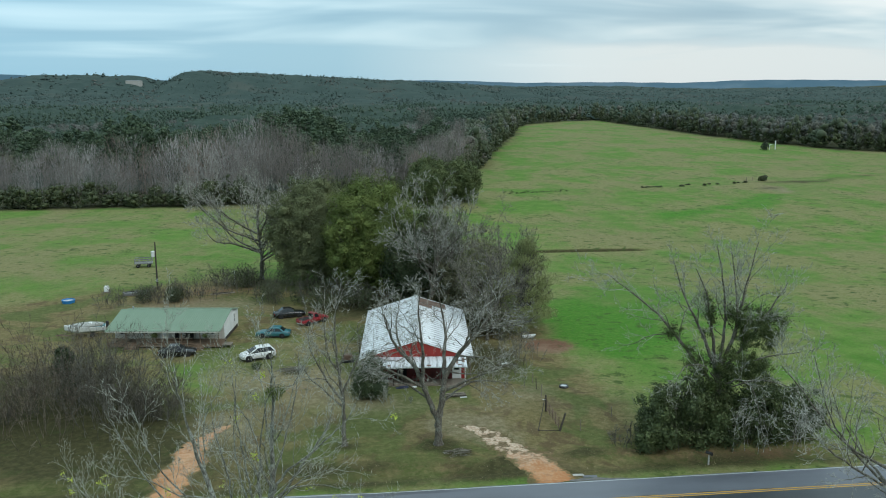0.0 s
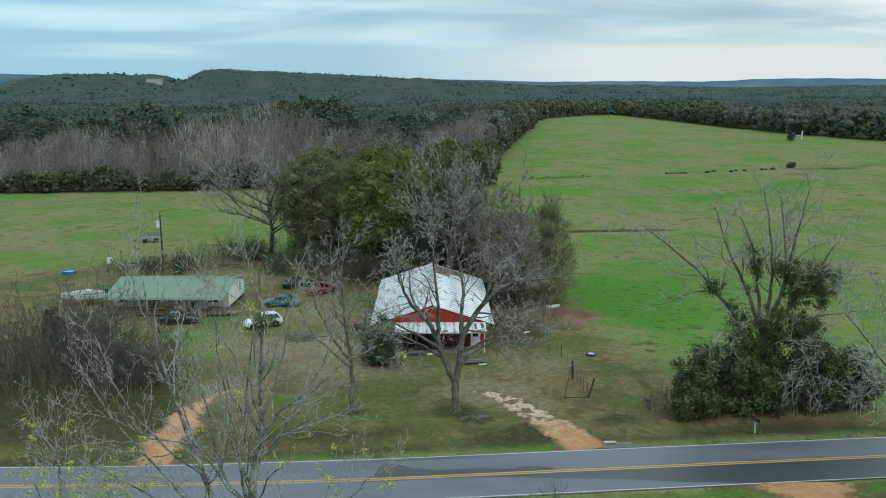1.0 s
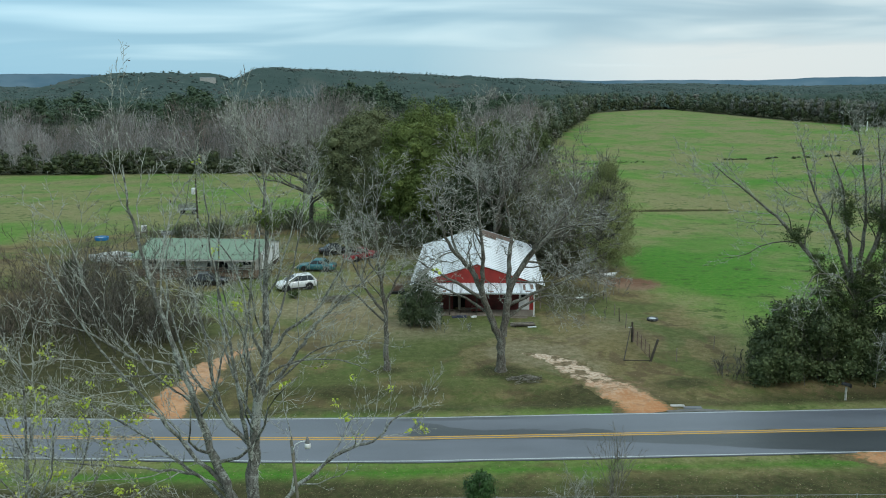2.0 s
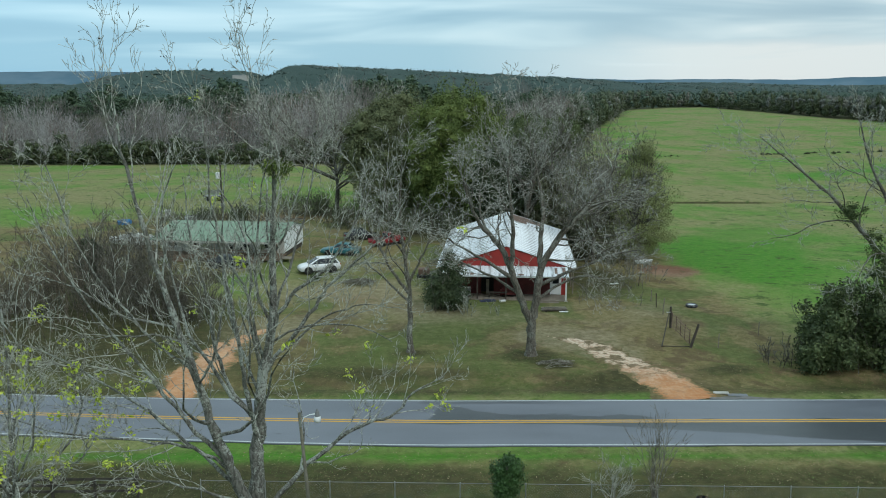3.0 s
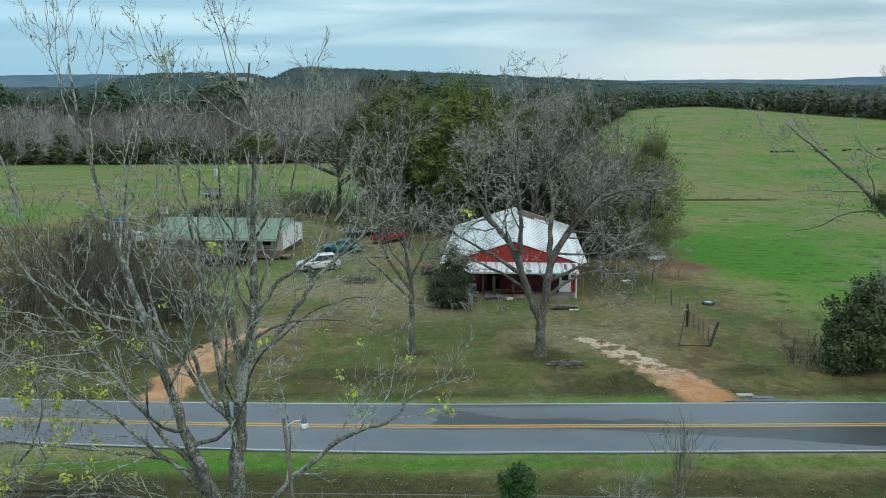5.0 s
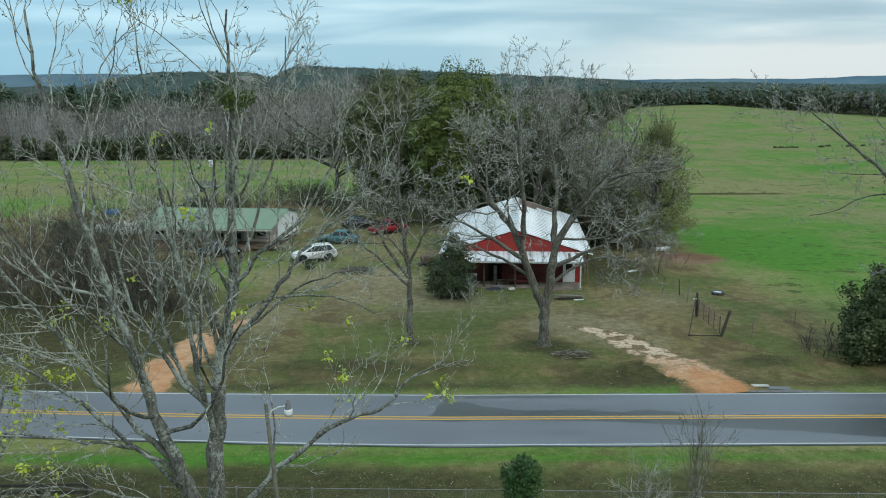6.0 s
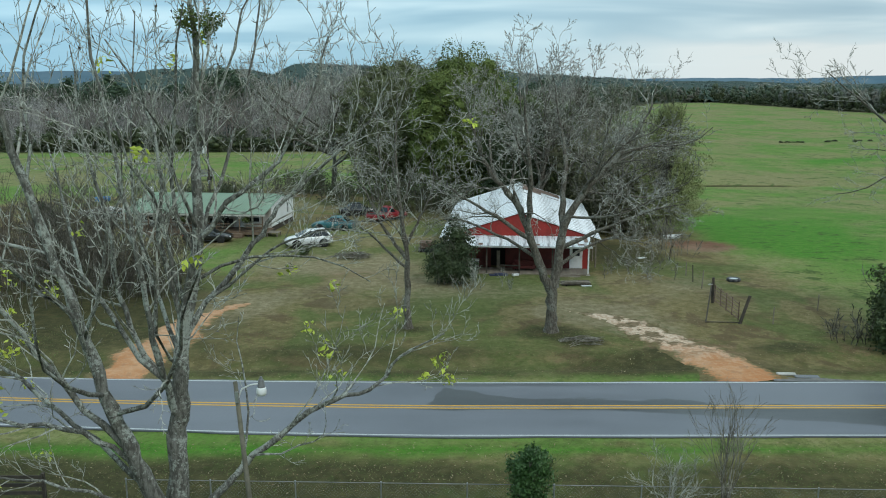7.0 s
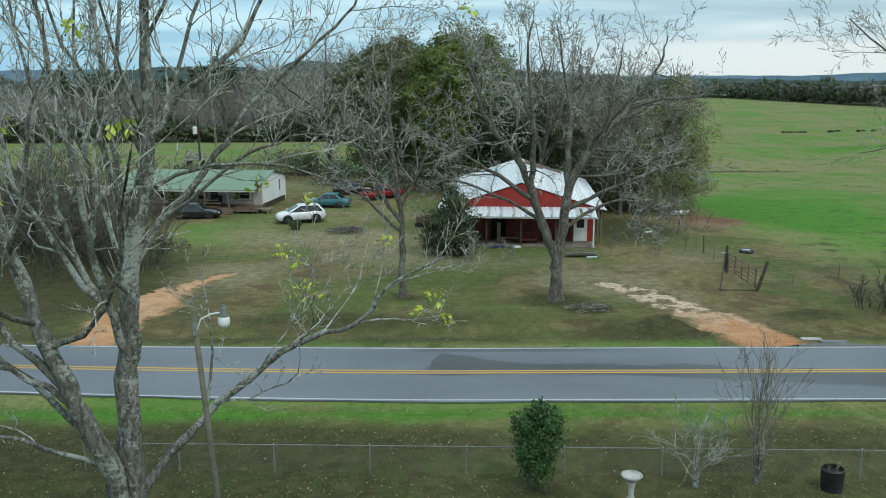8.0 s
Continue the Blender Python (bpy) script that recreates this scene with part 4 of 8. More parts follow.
def car(m, label, coat, shape, name="car"):
    """shape: 'sedan', 'suv' or 'pickup'. Local x is forward."""
    c = base(name, m, label, "car" if shape != "pickup" else "truck", "parked vehicles in the yard")
    Lh, W, r = {"sedan": (2.38, 0.9, 0.32), "suv": (2.25, 0.92, 0.385), "pickup": (2.75, 0.97, 0.38)}[shape]
    S = {
        "sedan": [(-1.0, 0.34, 0.78, 0.80, 0.80), (-0.96, 0.26, 0.88, 0.93, 0.90), (-0.6, 0.2, 0.93, 0.98, 0.98), (-0.1, 0.19, 0.92, 0.95, 1.0), (0.35, 0.19, 0.90, 0.93, 1.0), (0.72, 0.2, 0.80, 0.86, 0.97), (0.95, 0.24, 0.66, 0.72, 0.86), (1.0, 0.34, 0.56, 0.6, 0.74)],
        "suv": [(-1.0, 0.46, 0.98, 1.0, 0.80), (-0.95, 0.34, 1.08, 1.1, 0.93), (-0.6, 0.27, 1.10, 1.12, 1.0), (-0.1, 0.26, 1.06, 1.08, 1.0), (0.42, 0.26, 1.04, 1.08, 1.0), (0.7, 0.27, 0.97, 1.06, 0.98), (0.88, 0.3, 0.86, 0.96, 0.93), (0.96, 0.34, 0.74, 0.80, 0.82), (1.0, 0.44, 0.62, 0.66, 0.66)],
        "pickup": [(-1.0, 0.45, 0.98, 0.98, 0.94), (-0.97, 0.38, 1.02, 1.02, 0.97), (-0.5, 0.36, 1.03, 1.03, 1.0), (-0.05, 0.36, 1.05, 1.05, 1.0), (0.3, 0.36, 1.06, 1.1, 1.0), (0.72, 0.36, 1.0, 1.08, 0.98), (0.95, 0.4, 0.86, 0.94, 0.92), (1.0, 0.48, 0.7, 0.74, 0.84)],
    }[shape]
    secs = []
    for u, zb, zs, zt, wf in S:
        w = W * wf
        half = [(w * 0.86, zb), (w * 0.98, zb + 0.1), (w, zb + (zs - zb) * 0.55), (w * 0.97, zs - 0.05), (w * 0.9, zs), (w * 0.45, zt)]
        secs.append([(u * Lh, y, z) for y, z in half] + [(u * Lh, -y, z) for y, z in reversed(half)])
    body = part("body", loft(bmesh.new(), secs), coat, c, smooth=True)
    # glasshouse: front and back at the belt, front and back at the roof
    f0, b0, f1, b1, zb, zr = {"sedan": (0.42, -0.72, 0.10, -0.42, 0.9, 1.43), "suv": (0.56, -0.97, 0.06, -0.74, 1.03, 1.63), "pickup": (0.36, -0.16, 0.16, -0.12, 1.03, 1.76)}[shape]
    w0, w1 = W * 0.94, W * (0.74 if shape != "suv" else 0.70)
    def ring_at(t, grow=0.0):
        a, bk, w, z = f0 + (f1 - f0) * t, b0 + (b1 - b0) * t, w0 + (w1 - w0) * t, zb + (zr - zb) * t
        return [(a * Lh + grow, w * 0.86, z), ((a - 0.06) * Lh, w + grow, z), ((bk + 0.05) * Lh, w + grow, z), (bk * Lh - grow, w * 0.88, z), (bk * Lh - grow, -w * 0.88, z), ((bk + 0.05) * Lh, -w - grow, z), ((a - 0.06) * Lh, -w - grow, z), (a * Lh + grow, -w * 0.86, z)]
    mx = (f1 + b1) / 2 * Lh
    top = [(mx + (x - mx) * 0.95, y * 0.93, z + 0.03) for x, y, z in ring_at(1.0)]
    crown = [(mx + (x - mx) * 0.75, y * 0.62, z + 0.06) for x, y, z in ring_at(1.0)]
    part("cabin", loft(bmesh.new(), [ring_at(-0.06), ring_at(0.5), ring_at(0.97), top, crown]), coat, c)
    lo, hi = (ring_at(0.1, 0.012), ring_at(0.86, 0.012)) if shape != "suv" else (ring_at(0.04, 0.012), ring_at(0.93, 0.012))
    def pane(i, j, s0=0.04, s1=0.96, nm="window"):
        bm = bmesh.new()
        A, B, C, Dv = Vector(lo[i]), Vector(lo[j]), Vector(hi[j]), Vector(hi[i])
        q = [A.lerp(B, s0), A.lerp(B, s1), Dv.lerp(C, s1), Dv.lerp(C, s0)]
        bm.faces.new([bm.verts.new(v) for v in q])
        r_ = bmesh.ops.extrude_face_region(bm, geom=bm.faces[:])
        nrm = (q[1] - q[0]).cross(q[3] - q[0]).normalized()
        bmesh.ops.translate(bm, vec=-nrm * 0.02, verts=[v for v in r_["geom"] if isinstance(v, bmesh.types.BMVert)])
        bmesh.ops.recalc_face_normals(bm, faces=bm.faces[:])
        part(nm, bm, M["glass"], c)
    cuts = {"sedan": ((0.03, 0.46), (0.5, 0.95)), "suv": ((0.015, 0.40), (0.41, 0.725), (0.735, 0.97)), "pickup": ((0.05, 0.94),)}[shape]
    for s0, s1 in cuts:
        pane(1, 2, s0, s1), pane(5, 6, 1 - s1, 1 - s0)
    pane(7, 0, 0.03, 0.97, "windscreen"), pane(3, 4, 0.05, 0.95, "rear_window")
    xw = {"sedan": (0.58, -0.58), "suv": (0.58, -0.58), "pickup": (0.62, -0.60)}[shape]
    for u in xw:
        for sd in (1, -1):
            arch = turned(bmesh.new(), [(r * 1.2, -0.11), (r * 1.2, 0.11)], 18, (u * Lh, sd * (W - 0.1), r), "Y")
            part("wheel_arch", arch, M["black"], c)
            wheel(c, u * Lh, sd * (W - 0.09), r, 0.22, sd)
    zl = S[-2][2] - 0.08
    for sd in (1, -1):
        part("headlight", one_box(0.955 * Lh, sd * W * 0.66, zl - 0.08, 0.12, 0.34, 0.15, 0.03), M["lens"], c)
        part("tail_light", one_box(-0.965 * Lh, sd * W * 0.76, S[1][2] - 0.26, 0.1, 0.22, 0.2, 0.02), M["tail"], c)
        part("mirror", one_box((f0 - 0.1) * Lh, sd * (W + 0.07), zb + 0.02, 0.12, 0.2, 0.13, 0.03), coat, c)
    part("grille", one_box(0.985 * Lh, 0, zl - 0.16, 0.06, W * 0.9, 0.14, 0.02), M["black"], c)
    part("front_bumper", one_box(0.97 * Lh, 0, 0.28, 0.16, W * 1.5, 0.18, 0.05), M["black"] if shape != "sedan" else coat, c)
    part("rear_bumper", one_box(-0.975 * Lh, 0, 0.34, 0.16, W * 1.62, 0.2, 0.05), M["chrome"] if shape == "pickup" else M["black"], c)
    for sd in (1, -1):
        part("sill", one_box(0, sd * W * 0.97, 0.2 if shape == "sedan" else 0.27, Lh * 0.8, 0.06, 0.1), M["black"], c)
        for u in (0.12, -0.2):
            part("door_handle", one_box(u * Lh, sd * W * 0.995, zb - 0.16, 0.16, 0.03, 0.03), M["chrome"], c)
    if shape == "pickup":
        # solid black block reads as the shaded hollow of the bed
        part("bed_dark_block", one_box(-0.58 * Lh, 0, 0.7, 0.78 * Lh, W * 1.7, 0.345), M["black"], c, "black block standing in for the cargo bed's dark hollow")
        for sd in (1, -1):
            part("bed_rail", one_box(-0.58 * Lh, sd * W * 0.91, 0.98, 0.8 * Lh, 0.1, 0.1), coat, c)
        part("tailgate", one_box(-0.985 * Lh, 0, 0.6, 0.06, W * 1.7, 0.47), coat, c)
    return c


def boat(m, L, W, H, label, inner, keel_up=False, cabin=False):
    b = base("boat", m, label, "boat")
    secs = []
    for k in range(9):
        u = k / 8
        w = W / 2 * (0.86 + 0.14 * math.sin(math.pi * min(1, u * 1.4)) if u < 0.55 else max(0.03, 1 - ((u - 0.55) / 0.45) ** 2.0))
        sheer = H * (0.82 + 0.3 * u * u)
        keel = H * (0.02 + 0.5 * max(0, (u - 0.6) / 0.4) ** 2)
        secs.append([(u * L - L / 2, w, sheer), (u * L - L / 2, w * 0.9, keel + (sheer - keel) * 0.4), (u * L - L / 2, w * 0.35, keel + 0.04), (u * L - L / 2, -w * 0.35, keel + 0.04), (u * L - L / 2, -w * 0.9, keel + (sheer - keel) * 0.4), (u * L - L / 2, -w, sheer)])
    bm = loft(bmesh.new(), secs, True)
    hull = part("hull", bm, M["gel"], b)
    deck = [[(x * 0.97, y * 0.86, z + 0.012) for x, y, z in (s[0], s[5])] for s in secs[:8]]
    bm = bmesh.new()
    loft(bm, [[(*d[0][:2], d[0][2]), (*d[1][:2], d[1][2]), (d[1][0], d[1][1], d[1][2] - 0.05), (d[0][0], d[0][1], d[0][2] - 0.05)] for d in deck])
    part("cover", bm, inner, b)
    bm = bmesh.new()
    for s0, s1 in zip(secs, secs[1:]):
        rod(bm, s0[0], s1[0], 0.04, 0.04, 6), rod(bm, s0[5], s1[5], 0.04, 0.04, 6)
    part("gunwale", bm, M["white"], b)
    if cabin:
        dome = []
        for k in range(7):
            u = k / 6
            w, hz = W * 0.46 * math.sin(math.pi * (0.16 + 0.74 * u)) ** 0.5, 0.5 * math.sin(math.pi * (0.1 + 0.8 * u)) ** 0.6
            dome.append([(-L * 0.44 + u * L * 0.8, w * math.cos(t), H * 0.9 + hz * math.sin(t)) for t in np.linspace(0, math.pi, 9)])
        part("tarp", loft(bmesh.new(), dome), M["tarp"], b, "pale tarp pulled over the boat", smooth=True)
        part("windscreen", loft(bmesh.new(), [[(0.6, W * 0.36, H), (0.6, -W * 0.36, H), (0.4, -W * 0.36, H), (0.4, W * 0.36, H)], [(0.1, W * 0.32, H * 1.5), (0.1, -W * 0.32, H * 1.5), (0.05, -W * 0.32, H * 1.5), (0.05, W * 0.32, H * 1.5)]]), M["glass"], b)
        part("seat", one_box(-0.7, 0.4, H * 0.9, 0.5, 0.5, 0.6, 0.08), M["white"], b)
        part("outboard_motor", one_box(-L / 2 - 0.2, 0, H * 0.5, 0.4, 0.45, 0.9, 0.1), M["black"], b)
    return b


# ---- trees ----
class Wood:
    """Collects tubes of wood, to be linked as one mesh."""

    def __init__(self):
        self.v, self.f = [], []

    def tube(self, pts, radii, sides):
        o, n_ = len(self.v), len(pts)
        for i, (p, r) in enumerate(zip(pts, radii)):
            d = pts[min(i + 1, n_ - 1)] - pts[max(i - 1, 0)]
            a = d.orthogonal().normalized() if sides < 6 else Vector((1, 0, 0)) - d * (d.x / max(1e-9, d.length_squared))
            if a.length < 1e-3:
                a = d.orthogonal()
            a.normalize()
            b = d.cross(a).normalized()
            for k in range(sides):
                t = k * math.tau / sides
                self.v.append(p + a * (r * math.cos(t)) + b * (r * math.sin(t)))
        for i in range(n_ - 1):
            for k in range(sides):
                k2 = (k + 1) % sides
                self.f.append((o + i * sides + k, o + i * sides + k2, o + (i + 1) * sides + k2, o + (i + 1) * sides + k))

    def sliver(self, pts, w, side):
        """A fine twig as one flat tapering strip."""
        o = len(self.v)
        for p in pts[:-1]:
            self.v += [p - side * w, p + side * w]
        self.v.append(pts[-1])
        for i in range(len(pts) - 2):
            self.f.append((o + 2 * i, o + 2 * i + 1, o + 2 * i + 3, o + 2 * i + 2))
        e = o + 2 * (len(pts) - 2)
        self.f.append((e, e + 1, o + 2 * (len(pts) - 1)))

    def link(self, name, material, parent, label="", smooth=False):
        return mesh_of(name, self.v, self.f, material, parent, label, smooth)


def rand_dir(rng):
    while True:
        v = Vector((rng.uniform(-1, 1), rng.uniform(-1, 1), rng.uniform(-1, 1)))
        if 0.05 < v.length < 1:
            return v.normalized()


class Tree:
    """Grows limbs and twigs into two meshes, and remembers the tips."""

    def __init__(self, seed, deep=3, bend=0.22, rise=0.10, kids=(7, 6, 5, 4), spread=(35, 65), short=(0.32, 0.6), thin=0.012, droop=0.0, stout=1.0):
        self.r = random.Random(seed)
        self.thick, self.twigs, self.tips = Wood(), Wood(), []
        self.deep, self.bend, self.rise, self.kids, self.spread, self.short, self.thin, self.droop, self.stout = deep, bend, rise, kids, spread, short, thin, droop, stout

    def lay(self, pts, radii, level):
        big = radii[0]
        if level >= self.deep:
            side = (pts[1] - pts[0]).cross(rand_dir(self.r))
            self.twigs.sliver(pts, self.thin, side.normalized())
        elif big > 0.045:
            if big > 0.1:
                radii = [q * (1 + 0.09 * math.sin(i * 2.7 + q * 40) + self.r.uniform(-0.04, 0.06)) for i, q in enumerate(radii)]
            self.thick.tube(pts, radii, 10 if big > 0.2 else 7 if big > 0.09 else 5)
        else:
            self.twigs.tube(pts, radii, 3 if big < 0.022 else 4)

    def side_shoots(self, pts, radii, level, lo=0.25, many=None):
        r = self.r
        n_ = many if many is not None else self.kids[min(level, len(self.kids) - 1)]
        L = sum((b - a).length for a, b in zip(pts, pts[1:]))
        for k in range(n_):
            t = lo + (1 - lo) * (k + r.uniform(0.1, 0.9)) / n_
            f = t * (len(pts) - 1)
            i = min(int(f), len(pts) - 2)
            p = pts[i].lerp(pts[i + 1], f - i)
            d = (pts[i + 1] - pts[i]).normalized()
            rad = radii[i] + (radii[i + 1] - radii[i]) * (f - i)
            side = d.cross(rand_dir(r))
            if side.length < 0.1:
                continue
            side.normalize()
            ang = radians(r.uniform(*self.spread)) * (1.0 - 0.35 * t)
            nd = (d * math.cos(ang) + side * math.sin(ang)).normalized()
            nl = L * r.uniform(*self.short) * (1.15 - 0.55 * t)
            self.shoot(p, nd, nl, max(self.thin * 1.0, min(rad * 0.55, 0.006 + nl * 0.0125) * self.stout), level + 1)

    def shoot(self, p, d, L, rad, level):
        r = self.r
        if L < 0.12:
            return
        n_ = (3 if self.thin < 0.012 else 2) if level >= self.deep else 6 if level <= 1 else 5 if level == 2 else 4
        pts, radii = [p.copy()], [rad]
        for i in range(n_):
            d = (d + rand_dir(r) * self.bend + Vector((0, 0, self.rise - self.droop * (level > 1)))).normalized()
            p = p + d * (L / n_)
            pts.append(p.copy())
            radii.append(max(self.thin * 0.7, rad * (1 - 0.75 * (i + 1) / n_)))
        self.lay(pts, radii, level)
        if level < self.deep:
            self.side_shoots(pts, radii, level)
        else:
            self.tips.append((pts[-1], d))

    def limb(self, way, r0, r1, many=8, lo=0.25, level=0, wob=0.07, taper=1.0):
        """A limb along a few guide points, smoothed, with side shoots."""
        ws = [Vector(w) for w in way]
        ws = [ws[0] * 2 - ws[1]] + ws + [ws[-1] * 2 - ws[-2]]
        pts = []
        for i in range(1, len(ws) - 2):
            a, b, c, d = ws[i - 1:i + 3]
            for k in range(4):
                t = k / 4
                q = 0.5 * ((2 * b) + (c - a) * t + (2 * a - 5 * b + 4 * c - d) * t * t + (3 * b - a - 3 * c + d) * t ** 3)
                pts.append(q + rand_dir(self.r) * wob * (i + k > 1))
        pts.append(ws[-2])
        n_ = len(pts) - 1
        radii = [r0 + (r1 - r0) * (i / n_) ** taper for i in range(n_ + 1)]
        self.lay(pts, radii, level)
        self.side_shoots(pts, radii, level, lo, many)
        return pts

    def flare(self, x, y, r, h=0.9):
        """The swelling at the foot of the trunk."""
        bm_pts = [Vector((x, y, -0.3)), Vector((x, y, 0.0)), Vector((x, y, h * 0.35)), Vector((x, y, h))]
        self.thick.tube(bm_pts, [r * 1.75, r * 1.55, r * 1.15, r * 0.96], 12)

    def link(self, tree, bark_m, twig_m):
        self.thick.link("trunk", bark_m, tree, smooth=True)
        tagged(self.twigs.link("twig_spray", twig_m, tree), kind="stuff")


def cards(centres, normals, size, rng, slim=0.55):
    """Many small leaves: one diamond (two triangles) at each centre."""
    n_ = len(centres)
    a = rng.normal(size=(n_, 3))
    a -= normals * (a * normals).sum(1, keepdims=True)
    a /= np.linalg.norm(a, axis=1, keepdims=True) + 1e-9
    b = np.cross(normals, a)
    s = size * rng.uniform(0.6, 1.35, (n_, 1))
    fold = normals * s * 0.18
    v = np.stack([centres - a * s, centres + b * s * slim + fold, centres + a * s, centres - b * s * slim + fold], 1).reshape(-1, 3)
    k = np.arange(n_) * 4
    f = np.concatenate([np.stack([k, k + 1, k + 2], 1), np.stack([k, k + 2, k + 3], 1)])
    return v, f


def hearts(lobes, rng, scale=0.72):
    """Rough solid masses of leaf inside the lobes."""
    bm = bmesh.new()
    bmesh.ops.create_icosphere(bm, subdivisions=2, radius=1.0)
    v0 = np.array([v.co[:] for v in bm.verts])
    f0 = np.array([[v.index for v in f.verts] for f in bm.faces])
    bm.free()
    V, F, o = [], [], 0
    for lb in lobes:
        v = v0 * (scale * rng.uniform(0.72, 1.12, (len(v0), 1))) * np.array(lb[3:]) + np.array(lb[:3])
        V.append(v), F.append(f0 + o)
        o += len(v)
    return np.concatenate(V), np.concatenate(F)


def joined(*vfs):
    V, F, o = [], [], 0
    for v, f in vfs:
        V.append(v), F.append(np.asarray(f) + o)
        o += len(v)
    return np.concatenate(V), np.concatenate(F)


def leaf_cloud(lobes, count, size, rng, shell=0.35, rough=0.35):
    """Leaves over a set of lobes (x, y, z, rx, ry, rz), thickest near their skins, with gaps."""
    lob = np.array(lobes, float)
    wgt = (lob[:, 3] * lob[:, 4] + lob[:, 4] * lob[:, 5] + lob[:, 3] * lob[:, 5])
    pick = rng.choice(len(lob), count, p=wgt / wgt.sum())
    d = rng.normal(size=(count, 3))
    d /= np.linalg.norm(d, axis=1, keepdims=True)
    bumps = 1 + rough * (np.sin(d[:, 0] * 7 + pick * 1.7) * np.sin(d[:, 1] * 6 + pick * 2.3) * np.sin(d[:, 2] * 8 + pick))
    rr = rng.uniform(0, 1, count) ** shell * bumps
    c = lob[pick, :3] + d * rr[:, None] * lob[pick, 3:]
    nrm = d + rng.normal(size=(count, 3)) * 0.7
    nrm /= np.linalg.norm(nrm, axis=1, keepdims=True)
    return cards(c, nrm, size, rng)


def leaf_mesh(name, vf, material, parent, label=""):
    return mesh_of(name, vf[0].tolist(), vf[1].tolist(), material, parent, label)


def tree_base(x, y, label, category="tree", group="", name="tree"):
    return base(name, pose(x, y, gz(x, y)), label, category, group)


def scatter_lobes(rng, n_, rx, ry, z0, z1, size):
    out = []
    for _ in range(n_):
        a, q = rng.uniform(0, math.tau), math.sqrt(rng.uniform(0, 1))
        h = rng.uniform(0, 1)
        w = math.sqrt(max(0.05, 1 - (2 * h - 0.75) ** 2))
        s = size * rng.uniform(0.7, 1.3)
        out.append((rx * q * w * math.cos(a), ry * q * w * math.sin(a), z0 + (z1 - z0) * h, s, s, s * 0.8))
    return out


# the large bare tree on the near side of the road
def big_tree():
    ox, oy = -5.7, 48.0
    t = tree_base(ox, oy, "tall bare lichen-grey pecan tree with sparse new leaves")
    T = Tree(11, deep=4, bend=0.36, rise=0.10, kids=(10, 6, 5, 4), spread=(30, 70), short=(0.24, 0.5), thin=0.0098, stout=0.8)
    w = lambda *pts: [(x - ox, y - oy, z if z < 10 else 10 + 0.88 * (z - 10)) for x, y, z in pts]
    T.flare(0, 0, 0.41)
    T.limb(w((-5.7, 48, 0), (-5.6, 48, 1.5), (-5.5, 48, 2.9), (-5.4, 48, 5.5), (-5.3, 48, 6.9), (-5.1, 48, 8.9), (-4.7, 48.2, 10.9), (-4.6, 48.3, 13.0), (-4.5, 48.4, 15.5), (-4.4, 48.2, 18.5), (-4.3, 48.0, 21.0)), 0.385, 0.026, 15, 0.40, taper=1.0)
    T.limb(w((-5.6, 47.9, 2.4), (-5.8, 47.5, 3.9), (-6.2, 47.0, 5.7), (-6.7, 46.8, 7.2), (-7.2, 46.7, 9.2), (-7.9, 46.6, 12.0), (-8.7, 46.6, 15.3), (-9.3, 46.6, 18.3), (-9.5, 46.5, 20.9)), 0.27, 0.026, 14, 0.28, taper=1.0)
    T.limb(w((-5.55, 48.1, 2.7), (-4.4, 48.8, 4.1), (-3.2, 49.0, 5.2), (-1.6, 49.2, 6.4), (-0.2, 49.3, 6.8), (0.8, 49.3, 7.8), (2.0, 49.3, 8.5)), 0.13, 0.02, 11, 0.2)
    T.limb(w((-5.3, 48.1, 7.0), (-6.4, 48.6, 8.1), (-7.0, 48.8, 9.8), (-7.3, 49.0, 12.1), (-7.9, 49.3, 14.6), (-8.2, 49.6, 17.5)), 0.105, 0.018, 10)
    T.limb(w((-5.1, 48, 8.8), (-4.6, 47.7, 10.9), (-3.8, 47.5, 12.6), (-2.5, 47.4, 13.8), (-1.5, 47.2, 15.3), (-0.8, 47.2, 17.6)), 0.11, 0.018, 11)
    T.limb(w((-5.3, 48.1, 7.6), (-5.0, 48.9, 9.0), (-3.4, 49.5, 11.2), (-2.7, 49.7, 12.4), (-1.5, 49.8, 13.6), (-0.2, 49.9, 14.9), (0.5, 50.0, 16.4)), 0.105, 0.018, 11)
    T.limb(w((-4.5, 49.0, 9.7), (-2.9, 49.4, 11.0), (-1.5, 49.2, 11.7), (0.3, 49.0, 11.7)), 0.055, 0.012, 6)
    T.limb(w((-5.3, 47.9, 6.4), (-5.4, 46.9, 8.6), (-5.5, 46.6, 10.7), (-5.8, 46.4, 13.5), (-6.2, 46.2, 17.0), (-6.3, 46.0, 20.2)), 0.105, 0.018, 11)
    T.limb(w((-6.3, 46.9, 5.9), (-7.8, 46.9, 7.6), (-9.5, 47.1, 9.9), (-11.8, 47.2, 13.2), (-13.2, 47.2, 17.0)), 0.105, 0.018, 12)
    T.limb(w((-6.0, 47.2, 4.8), (-8.0, 47.6, 6.4), (-10.2, 48.0, 8.0), (-13.2, 48.3, 9.7), (-15.6, 48.5, 10.6)), 0.09, 0.018, 11)
    T.limb(w((-6.15, 47.0, 5.6), (-7.5, 46.8, 6.5), (-9.5, 46.5, 7.0), (-12.0, 46.2, 7.4), (-14.8, 46.0, 8.4)), 0.085, 0.016, 11)
    T.limb(w((-5.85, 47.4, 3.9), (-7.4, 46.6, 5.0), (-9.6, 46.0, 5.7), (-12.2, 45.6, 5.6)), 0.065, 0.014, 9)
